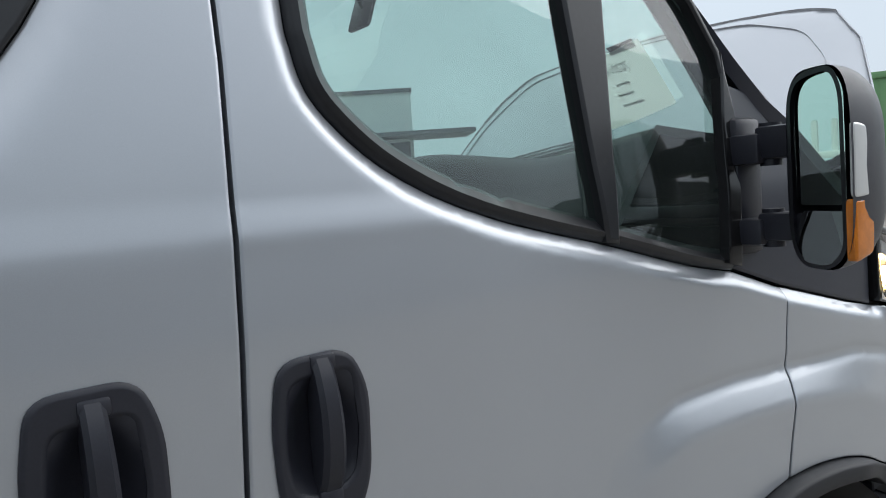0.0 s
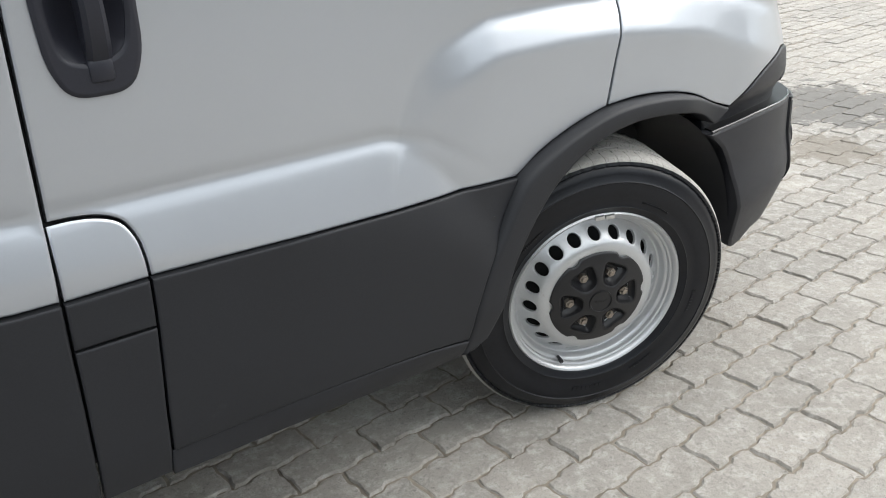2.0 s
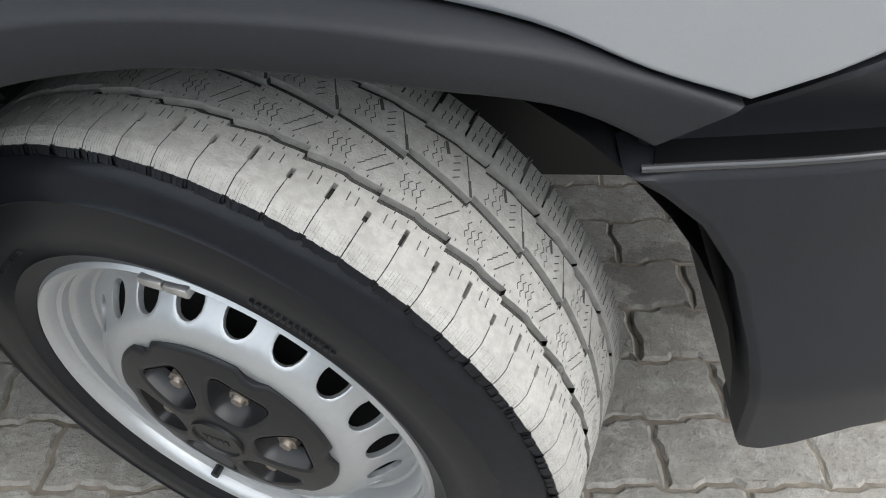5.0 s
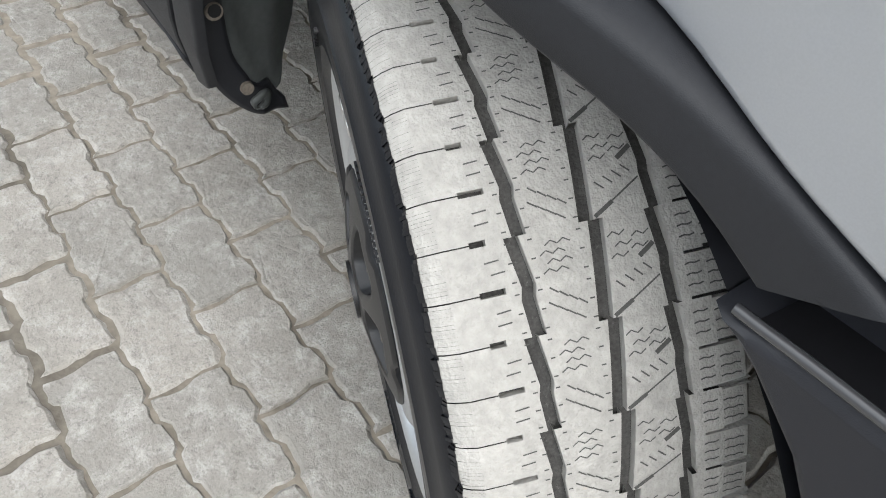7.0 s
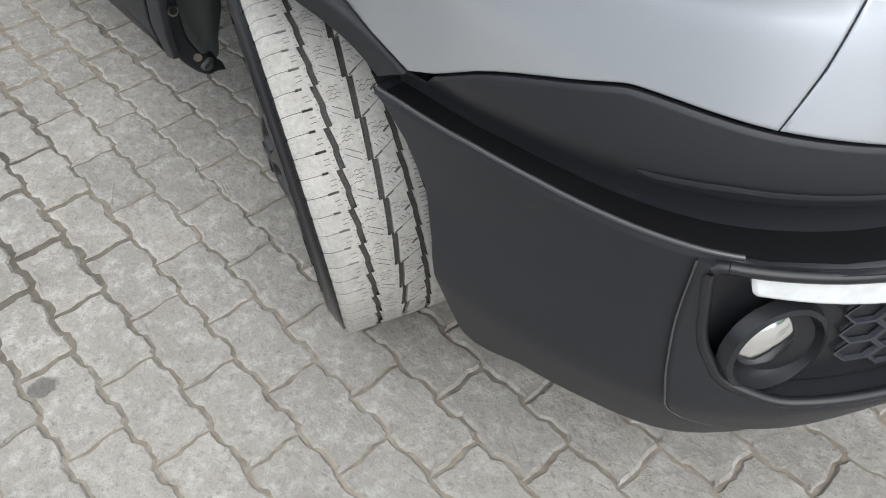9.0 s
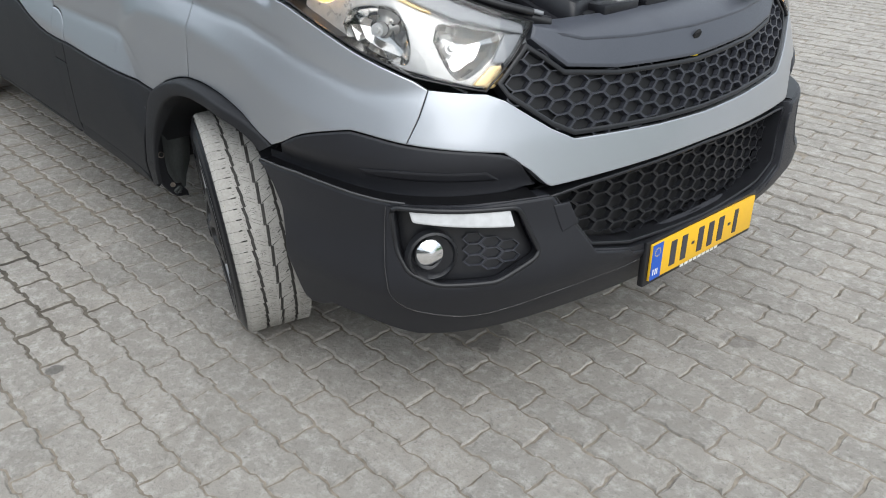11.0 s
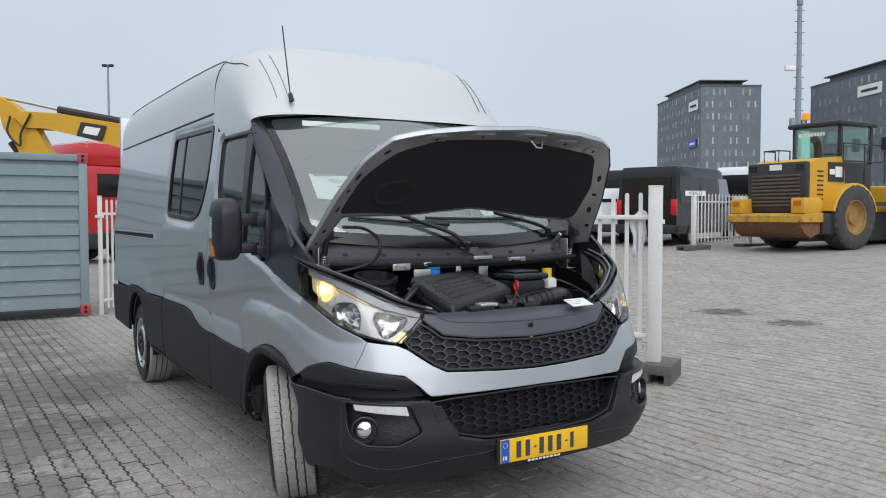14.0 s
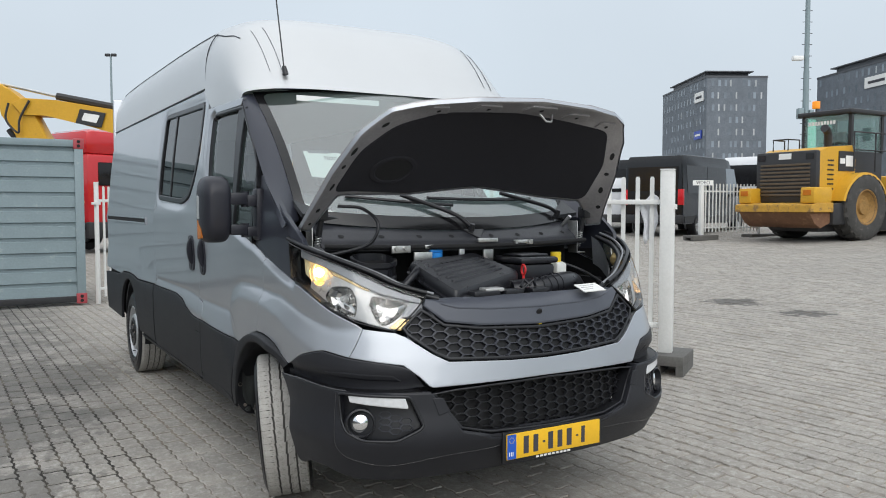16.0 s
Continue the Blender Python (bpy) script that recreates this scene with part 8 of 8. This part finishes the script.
# ---------------- wheel loader ----------------
LUG = {}
ld = thing_at("wheel_loader", far(1372, 21.0), face_away(60), "yellow wheel loader seen from its tail", "loader")
# local x runs to the front of the machine, its tail at 0
prof = [(7.75, 0.20), (6.60, 0.22), (6.36, 0.38), (6.28, 0.70), (6.32, 1.10), (6.52, 1.42), (6.95, 1.58), (6.95, 1.52), (6.56, 1.36), (6.38, 1.08), (6.34, 0.72), (6.42, 0.42), (6.62, 0.28), (7.75, 0.24)]
bucket = plate_part("bucket", [Vector((x, 0, z)) for x, z in prof], 3.0, RUSTY, ld, label="rust-brown loading bucket")
for sgn in (-1, 1):
    bm = bmesh.new()
    side_o = prof[:7] + [(7.35, 0.95), (7.75, 0.45)]
    a = [bm.verts.new((x, sgn * 1.50, z)) for x, z in side_o]
    b = [bm.verts.new((x, sgn * 1.56, z)) for x, z in side_o]
    bm.faces.new(a)
    bm.faces.new(b[::-1])
    for i in range(len(a)):
        j = (i + 1) % len(a)
        bm.faces.new((a[i], b[i], b[j], a[j]))
    part("bucket_side", bm, BUCKET, bucket, sharp=30)
for y in (-0.9, -0.3, 0.3, 0.9):
    box_part("bucket_rib", (6.24, y - 0.04, 0.45), (6.36, y + 0.04, 1.2), RUSTY, bucket)
plate_part("counterweight", [Vector(v) for v in ((-0.75, 0, 1.10), (-0.75, 0, 1.30), (-0.45, 0, 1.36), (0.2, 0, 1.36), (0.2, 0, 1.10))], 2.5, YELLOWW, ld)
plate_part("counterweight_belly", [Vector(v) for v in ((-0.70, 0, 1.10), (0.2, 0, 1.10), (0.2, 0, 0.80), (-0.2, 0, 0.66), (-0.45, 0, 0.78))], 2.3, RUSTY, ld, label="rusty underside")
for sgn in (-1, 1):
    bm = bmesh.new()
    add_box(bm, (-0.62, sgn * 1.02 - 0.22, 1.34), (0.15, sgn * 1.02 + 0.22, 1.78), bevel=0.05)
    part("rear_lamp_pod", bm, YELLOW, ld)
    box_part("work_lamp", (-0.64, sgn * 1.02 - 0.12, 1.56), (-0.61, sgn * 1.02 + 0.12, 1.70), AMBER, ld)
bm = bmesh.new()
add_box(bm, (-0.20, -0.98, 1.36), (0.0, 0.98, 2.80), bevel=0.06)
gfr = part("radiator_frame", bm, MBLACK, ld)
for k in range(9):
    box_part("grille_slat", (-0.235, -0.80, 1.55 + 0.105 * k), (-0.19, 0.80, 1.61 + 0.105 * k), mat("bronze_slat", (0.10, 0.075, 0.05), 0.6, var=0.3, scale=5) if k == 0 else bpy.data.materials["bronze_slat"], gfr, pose(0, 0, 0), bevel=0.008)
box_part("logo_shape", (-0.215, -0.20, 2.58), (-0.20, 0.20, 2.74), PAPER, gfr)
for y in (-0.78, 0.78):
    box_part("tail_light", (-0.215, y - 0.12, 2.56), (-0.20, y + 0.12, 2.72), GLOSSBLK, gfr)
plate_part("engine_hood", [Vector(v) for v in ((0.0, 0, 1.36), (0.0, 0, 2.78), (0.35, 0, 2.90), (1.42, 0, 2.98), (1.58, 0, 2.6), (1.58, 0, 1.36))], 1.9, YELLOW, ld)
for sgn in (-1, 1):
    for r in range(7):
        for c in range(4):
            bm = bmesh.new()
            add_cyl(bm, (0.35 + 0.07 * c, sgn * 0.945, 1.75 + 0.13 * r), (0.35 + 0.07 * c, sgn * 0.965, 1.75 + 0.13 * r), 0.026, n=8)
            part("vent_hole", bm, MBLACK, ld)
    box_part("logo_field", (0.80, min(sgn * 0.95, sgn * 0.975), 2.25), (1.52, max(sgn * 0.95, sgn * 0.975), 2.80), MBLACK, ld)
    box_part("logo_shape", (1.10, min(sgn * 0.97, sgn * 0.985), 2.38), (1.46, max(sgn * 0.97, sgn * 0.985), 2.68), PAPER, ld)
    box_part("model_bar", (0.84, min(sgn * 0.97, sgn * 0.985), 2.45), (1.06, max(sgn * 0.97, sgn * 0.985), 2.60), PAPER, ld)
    # fender over the rear tyre
    bm = bmesh.new()
    rows = []
    for k in range(15):
        a = math.radians(15 + 150 * k / 14)
        for_r = [(0.98, sgn * 0.80), (1.05, sgn * 0.82), (1.05, sgn * 1.32), (0.98, sgn * 1.34)]
        rows.append([bm.verts.new((1.55 + r * 1.02 * math.cos(a), y, 0.88 + r * 1.02 * math.sin(a))) for r, y in for_r])
    for p, q in zip(rows, rows[1:]):
        for i in range(4):
            bm.faces.new((p[i], p[(i + 1) % 4], q[(i + 1) % 4], q[i]))
    bm.faces.new(rows[0])
    bm.faces.new(rows[-1])
    part("fender", bm, YELLOW, ld, sharp=40)
    box_part("side_step", (0.2, min(sgn * 0.8, sgn * 1.25), 0.75), (0.75, max(sgn * 0.8, sgn * 1.25), 1.35), MBLACK, ld, bevel=0.05)
    for x in (1.55, 5.0):
        R = 0.88
        mm = pose(x, sgn * 1.36, R) if sgn < 0 else pose(x, sgn * 1.36, R, 0, 0, 180)
        bm = bmesh.new()
        add_revolve(bm, [(0.40, -0.06), (0.47, 0.0), (0.66, 0.03), (0.78, 0.0), (0.835, -0.05), (0.845, -0.28), (0.835, -0.52), (0.78, -0.56), (0.42, -0.55)], 40, mm)
        t = part("wheel", bm, BIGTYRE, ld, sharp=30)
        for k in range(22):
            for half, da in ((0, 0.0), (1, 0.14)):
                if (half,) not in LUG:
                    d0, d1 = ((0.0, -0.26), (-0.30, -0.56))[half]
                    vs = []
                    for rr in (0.80, R):
                        for aa, d in ((0, d0), (0.13, d0), (0.23, d1), (0.10, d1)):
                            r2 = rr - (0.06 if d in (0.0, -0.56) and rr == R else 0)
                            vs.append((r2 * math.cos(aa), -d, r2 * math.sin(aa)))
                    fs = [(4, 5, 6, 7)] + [(q, (q + 1) % 4, 4 + (q + 1) % 4, 4 + q) for q in range(4)]
                    lm = bpy.data.meshes.new("tread_lug")
                    lm.from_pydata(vs, [], fs)
                    lm.materials.append(BIGTYRE)
                    LUG[(half,)] = lm
                lug = new("tread_lug", LUG[(half,)])
                lug.parent = t
                lug.matrix_basis = mm @ pose(0, 0, 0, 0, -math.degrees(k * math.tau / 22 + da), 0)
        bm = bmesh.new()
        add_revolve(bm, [(0.46, -0.02), (0.43, -0.01), (0.40, -0.07), (0.30, -0.16), (0.20, -0.16), (0.17, -0.10), (0.0, -0.10)], 32, mm)
        part("rim", bm, mat("rusty_yellow_rim", (0.30, 0.17, 0.05), 0.7, var=0.4, scale=8) if "rusty_yellow_rim" not in bpy.data.materials else bpy.data.materials["rusty_yellow_rim"], t, sharp=40)
box_part("rear_frame", (0.2, -0.8, 0.55), (4.5, 0.8, 1.4), MBLACK, ld, bevel=0.06)
bm = bmesh.new()
add_tube(bm, [(1.05, -0.45, 2.9), (1.05, -0.45, 3.30), (0.95, -0.47, 3.42), (0.80, -0.5, 3.46)], 0.115, 14)
part("exhaust_stack", bm, MBLACK, ld, sharp=50)
bm = bmesh.new()
for y in (0.25, 0.75):
    add_tube(bm, [(0.25, y, 2.85), (0.25, y, 3.18), (0.75, y, 3.18), (0.75, y, 2.92)], 0.022)
add_tube(bm, [(0.25, 0.25, 3.18), (0.25, 0.75, 3.18)], 0.022)
part("hood_handrail", bm, MBLACK, ld)
cb = box_part("operator_cab", (2.45, -0.78, 1.15), (4.0, 0.78, 2.35), MBLACK, ld, bevel=0.06)
cb.location = (-0.85, 0, 0.50)
for x in (2.5, 3.95):
    for y in (-0.74, 0.74):
        box_part("cab_pillar", (x - 0.05, y - 0.05, 2.3), (x + 0.05, y + 0.05, 3.42), MBLACK, cb)
box_part("cab_roof", (2.3, -0.88, 3.40), (4.15, 0.88, 3.54), MBLACK, cb, bevel=0.05)
pane = box_part("cab_rear_window", (2.44, -0.70, 2.35), (2.46, 0.70, 3.40), GLASSDOOR, cb)
pane.visible_shadow = False
for y in (-0.76, 0.76):
    box_part("cab_side_window", (2.55, y - 0.01, 2.35), (3.9, y + 0.01, 3.40), GLASSDOOR, cb).visible_shadow = False
box_part("cab_seat", (2.85, -0.3, 1.9), (3.1, 0.3, 2.95), SEATCLOTH, cb, bevel=0.08)
for k in range(9):
    box_part("window_letter_bar", (2.425, 0.50 - 0.10 * k, 3.14), (2.435, 0.57 - 0.10 * k, 3.25), PAPER, cb)
bm = bmesh.new()
add_cyl(bm, (2.6, 0.45, 3.54), (2.6, 0.45, 3.66), 0.02, n=8)
part("beacon_stem", bm, MBLACK, cb)
box_part("beacon", (2.51, 0.37, 3.66), (2.69, 0.53, 3.88), ORANGE, cb, bevel=0.02)
bm = bmesh.new()
for x in (2.2, 3.2, 4.2):
    add_tube(bm, [(x, -1.05, 1.75), (x, -1.05, 2.85)], 0.022)
add_tube(bm, [(2.2, -1.05, 2.85), (4.2, -1.05, 2.85)], 0.022)
add_tube(bm, [(2.2, -1.05, 2.35), (4.2, -1.05, 2.35)], 0.02)
part("cab_handrail", bm, MBLACK, cb)
box_part("cab_mirror", (3.9, -1.35, 2.7), (3.98, -1.1, 3.1), MBLACK, cb, bevel=0.03)
box_part("walkway", (2.1, -1.15, 1.58), (4.3, -0.75, 1.68), MBLACK, ld)
box_part("front_frame", (4.4, -0.6, 0.6), (6.2, 0.6, 2.2), YELLOW, ld, bevel=0.08)

# the machine sits low between tall tyres
ld.matrix_world = ld.matrix_world @ Matrix.Scale(0.9, 4)
for o in ld.children:
    if o.name.startswith("wheel"):
        ax = 1.55 if sum(v.co.x for v in o.data.vertices) / len(o.data.vertices) < 3 else 5.0
        o.matrix_basis = Matrix.Translation((ax, 0, 0)) @ Matrix.Diagonal((1.11, 1.0, 1.11, 1)) @ Matrix.Translation((-ax, 0, 0))
    elif not o.name.startswith("fender"):
        o.location.z -= 0.26

# ---------------- office blocks, mast, lamp pole ----------------


def office(place, turn, W, D, floors, fh, label, skip=0, penthouse=True, seed=1, signs=()):
    """A slab block; local x along its broad face, local -y toward the yard."""
    o = thing_at("office_block", place, turn, label, "building", "office blocks")
    H = floors * fh
    rr = random.Random(seed)
    wall = box_part("wall", (0, 0, 0), (W, D, H), BRICKGREY, o)
    box_part("parapet", (-0.1, -0.1, H), (W + 0.1, D + 0.1, H + 0.5), ROOFEDGE, o)
    if penthouse:
        box_part("roof_house", (W * 0.05, D * 0.1, H + 0.5), (W * 0.78, D * 0.8, H + 1.9), ROOFEDGE, o)
        box_part("roof_canopy", (W * 0.02, D * 0.05, H + 1.8), (W * 0.82, D * 0.85, H + 2.1), ROOFEDGE, o)
    wb = bmesh.new()
    add_box(wb, (-0.34, -0.05, -0.80), (0.34, 0.10, 0.80))
    first = part("window", wb, WINDOWG, wall, smooth=False)
    wb = bmesh.new()
    add_box(wb, (-0.20, -0.05, -0.85), (0.20, 0.10, 0.85))
    wide = part("window", wb, WINDOWL, wall, smooth=False)
    protos = [first, wide]
    used = set()

    def put(k, m):
        src = protos[k]
        if k in used:
            ob = src.copy()
            scene.collection.objects.link(ob)
            ob.parent = wall
        else:
            ob = src
            used.add(k)
        ob.matrix_basis = m

    for f in range(skip, floors):
        z = f * fh + fh * 0.55
        n = int(W / 1.75)
        big = rr.randrange(1, n - 1)
        big2 = rr.randrange(1, n - 1)
        for i in range(n):
            if rr.random() < 0.22:
                continue
            put(1 if i in (big, big2) or rr.random() < 0.2 else 0, pose(1.6 + i * (W - 3.2) / (n - 1) + rr.uniform(-0.25, 0.25), 0, z))
        n = int(D / 2.6)
        big = rr.randrange(0, n)
        for i in range(n):
            if rr.random() < 0.2:
                continue
            put(1 if i == big else 0, pose(0, 1.8 + i * (D - 3.6) / max(1, n - 1) + rr.uniform(-0.3, 0.3), z, 0, 0, -90))
    for (f, u, w, h, mt, face) in signs:
        z = f * fh
        if face == "side":
            box_part("sign_panel", (-0.35, u, z), (-0.12, u + w, z + h), mt, o)
            box_part("sign_bar", (-0.40, u + w * 0.15, z + h * 0.35), (-0.36, u + w * 0.85, z + h * 0.6), INK if mt is PAPER else PAPER, o)
        else:
            box_part("sign_panel", (u, -0.35, z), (u + w, -0.12, z + h), mt, o)
            box_part("sign_bar", (u + w * 0.12, -0.40, z + h * 0.25), (u + w * 0.88, -0.36, z + h * 0.55), REDLENS, o)
    return o


SIGNBLUE = mat("blue_sign", (0.03, 0.07, 0.42), 0.4)
c1 = yard(215, 215 * (1243 - 784) / 1420)
c1.z = 0
# the broad face turns its left end to the corner seen from the yard
fx = Vector((0.5117, 0.8592, 0))
t_b = math.degrees(math.atan2(fx.y, fx.x)) + 2
office(c1, t_b, 16.2, 38, 11, 3.22, "dark grey slate-clad office block with small windows", skip=2, seed=3, signs=((9.2, 2.0, 6.5, 2.6, PAPER, "side"), (6.1, 3.0, 5.5, 2.2, SIGNBLUE, "side")))
c2 = yard(185, 185 * (1582 - 784) / 1420)
c2.z = 0
office(c2, t_b + 4, 24, 34, 11, 3.22, "dark grey slate-clad office block farther along", skip=2, seed=5, penthouse=True, signs=((9.3, 4.0, 9.0, 2.6, PAPER, "side"),))
mp = far(1410, 55)
ms = thing_at("camera_mast", mp, face_away(90), "grey steel mast with cameras", "mast")
bm = bmesh.new()
add_cyl(bm, (0, 0, 0), (0, 0, 9.5), 0.24, 0.19, 14)
add_cyl(bm, (0, 0, 9.5), (0, 0, 22), 0.17, 0.13, 14)
add_cyl(bm, (0, 0, 14.6), (0, 0, 15.0), 0.21, 0.21, 14)
part("mast_tube", bm, CONT, ms)
for k in range(24):
    bm = bmesh.new()
    add_tube(bm, [(-0.34, 0, 3 + 0.75 * k), (0.34, 0, 3 + 0.75 * k)], 0.02, 6)
    part("climbing_peg", bm, MBLACK, ms)
box_part("camera_head", (-0.95, -0.2, 10.2), (-0.25, 0.2, 10.5), PAPER, ms, bevel=0.05)
box_part("junction_box", (-0.55, -0.25, 6.3), (-0.2, 0.2, 7.0), CONT, ms, bevel=0.03)
box_part("junction_box", (0.2, -0.25, 6.4), (0.5, 0.2, 6.9), CONT, ms, bevel=0.03)
lp = thing_at("light_pole", far(202, 62), face_away(90), "thin grey light pole with two lamp heads", "street lamp")
bm = bmesh.new()
add_cyl(bm, (0, 0, 0), (0, 0, 12.6), 0.11, 0.07, 10)
part("pole", bm, CONT, lp)
for sgn in (-1, 1):
    box_part("lamp_head", (min(sgn * 0.05, sgn * 0.42), -0.12, 12.55), (max(sgn * 0.05, sgn * 0.42), 0.12, 12.75), MBLACK, lp, bevel=0.03)

# ---------------- green site cabin and pale hall ----------------
gc = thing_at("site_cabin", Vector((12.6, 14.0, gz(0, 12.0))), -63, "green panel site cabin with white-shuttered windows", "cabin")
# local x runs along the face, local -y toward the van
cabin_wall = box_part("cabin_wall", (0, 0, 0.08), (14, 3.0, 2.75), GREENWALL, gc, bevel=0.02)
box_part("roof_edge", (-0.05, -0.06, 2.72), (14.05, 3.0, 2.86), GREENWALL, gc, bevel=0.02)
box_part("cabin_base", (0.05, 0.02, 0.0), (13.95, 2.95, 0.10), MBLACK, gc)
for k in range(24):
    box_part("panel_rib", (0.3 + 0.58 * k, -0.015, 0.12), (0.34 + 0.58 * k, 0.0, 2.70), GREENWALL, cabin_wall)
for x in (0.8, 3.6, 6.4, 9.2, 12.0):
    w = box_part("window", (x, -0.03, 1.02), (x + 1.25, 0.02, 2.12), WHITEP, cabin_wall, bevel=0.01)
    box_part("shutter", (x + 0.06, -0.045, 1.62), (x + 1.19, -0.028, 2.06), PAPER, w)
    for q in (0, 1):
        box_part("pane", (x + 0.07 + 0.57 * q, -0.036, 1.10), (x + 0.60 + 0.57 * q, -0.029, 1.57), GLOSSBLK, w)
ph = thing_at("pale_hall", Vector((14.0, 46.0, 1.0)), -30, "pale flat-roofed hall with a canopy", "building")
box_part("hall_wall", (0, 0, 0), (13, 14, 6.4), HALLWHITE, ph)
box_part("roof_edge", (-0.1, -0.1, 6.4), (13.1, 14.1, 6.65), ROOFEDGE, ph)
box_part("canopy", (8.5, -3.0, 3.6), (16.5, 2, 3.85), ROOFEDGE, ph)
box_part("window_band", (9.0, -0.06, 1.0), (12.8, 0.02, 3.4), GLOSSBLK, ph)

# ---------------- paving blocks ----------------
PL, PW, PA = 0.2245, 0.1145, 0.0044
WAVE_T, WAVE_V = [0.0, 0.36, 0.5, 0.86, 1.0], [-PA, -PA, PA, PA, -PA]
PXO, PYO, PTURN = 0.71, -1.022, radians(2.0)


def paver_outline(g=0.0030):
    """One block, its lower left joint at the origin; long sides step in and out."""
    low = []
    for k in range(2):
        for t, v in zip(WAVE_T, WAVE_V):
            x = (k + t) * PL / 2
            if not low or x - low[-1][0] > 1e-6:
                low.append((x, v))
    e = g if g < 0.006 else g * 1.5
    low[0], low[-1] = (e, low[0][1]), (PL - e, low[-1][1])
    up = [(x, v + PW) for x, v in low][::-1]
    mid_r = [(PL - e + 0.004, PW * 0.35), (PL - e - 0.004, PW * 0.7)]
    mid_l = [(e - 0.004, PW * 0.7), (e + 0.004, PW * 0.35)]
    return [(x, v + g) for x, v in low] + mid_r + [(x, v - g) for x, v in up] + mid_l


POUT, POUTW = paver_outline(), paver_outline(0.0070)
rp = random.Random(11)


def paver_points(var, fine=False, out=POUT):
    """Vertices and faces of a block: a worn top, a chamfer, a skirt."""
    r2 = random.Random(var)
    base = dense(out, 0.014) if fine else out
    n = len(base)
    amp = 0.0021 if fine else 0.0016
    o = [(x + r2.uniform(-amp, amp), y + r2.uniform(-amp, amp)) for x, y in base]
    top = [(x + r2.uniform(-0.0012, 0.0012), y + r2.uniform(-0.0012, 0.0012)) for x, y in shrink(o, 0.0034 + r2.uniform(-0.001, 0.003))]
    tx, ty = r2.uniform(-0.012, 0.012), r2.uniform(-0.02, 0.02)
    h = r2.uniform(-0.002, 0.003)
    V = [(x, y, h + (x - PL / 2) * tx + (y - PW / 2) * ty + r2.uniform(-0.0008, 0.0008)) for x, y in top]
    V += [(x, y, -0.0045 + r2.uniform(-0.001, 0.001)) for x, y in o]
    V += [(x, y, -0.03) for x, y in o]
    F = [tuple(range(n))]
    F += [(n + i, n + (i + 1) % n, (i + 1) % n, i) for i in range(n)]
    F += [(2 * n + i, 2 * n + (i + 1) % n, n + (i + 1) % n, n + i) for i in range(n)]
    return V, F


VARS = [paver_points(k) for k in range(9)] + [paver_points(70 + k, False, POUTW) for k in range(9)]
near_mesh = []
for V, F in [paver_points(40 + k, True) for k in range(14)] + [paver_points(90 + k, True, POUTW) for k in range(14)]:
    me = bpy.data.meshes.new("paver")
    me.from_pydata(V, [], F)
    me.materials.append(PAVER)
    near_mesh.append(me)
allv, allf = [], []
CT, ST = math.cos(PTURN), math.sin(PTURN)
VN = [np.array(V) @ np.array([[CT, ST, 0], [-ST, CT, 0], [0, 0, 1]]) for V, F in VARS]
nv = 0
for j in range(int((PY0 - PYO) / PW) - 4, int((PY1 - PYO) / PW) + 5):
    for i in range(int((PX0 - PXO) / PL) - 3, int((PX1 - PXO) / PL) + 3):
        lx, ly = i * PL + (PL / 2 if j % 2 else 0.0), j * PW
        x, y = PXO + lx * CT - ly * ST, PYO + lx * ST + ly * CT
        wide = x + rp.uniform(-0.4, 0.4) < -0.2 and y + rp.uniform(-0.12, 0.12) < (-1.28 if x > -1.2 else -0.6)
        k = rp.randrange(9) + (9 if wide else 0)
        z = gz(x + PL / 2, y + PW / 2) + rp.uniform(-0.0012, 0.0012)
        if -1.75 < x < 2.45 and -2.05 < y < -0.50:
            ob = new("paver", near_mesh[rp.randrange(14) + (14 if wide else 0)])
            ob.location = (x, y, z)
            ob.rotation_euler = (0, 0, PTURN)
            ob.parent = ground
            continue
        allv.append(VN[k] + (x, y, z))
        allf += [tuple(q + nv for q in f) for f in VARS[k][1]]
        nv += len(VN[k])
me = bpy.data.meshes.new("paving")
me.from_pydata(np.concatenate(allv).tolist(), [], allf)
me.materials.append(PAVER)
pv = new("paving", me)
pv.parent = ground
tagged(pv, "grey interlocking concrete paving blocks", kind="stuff")
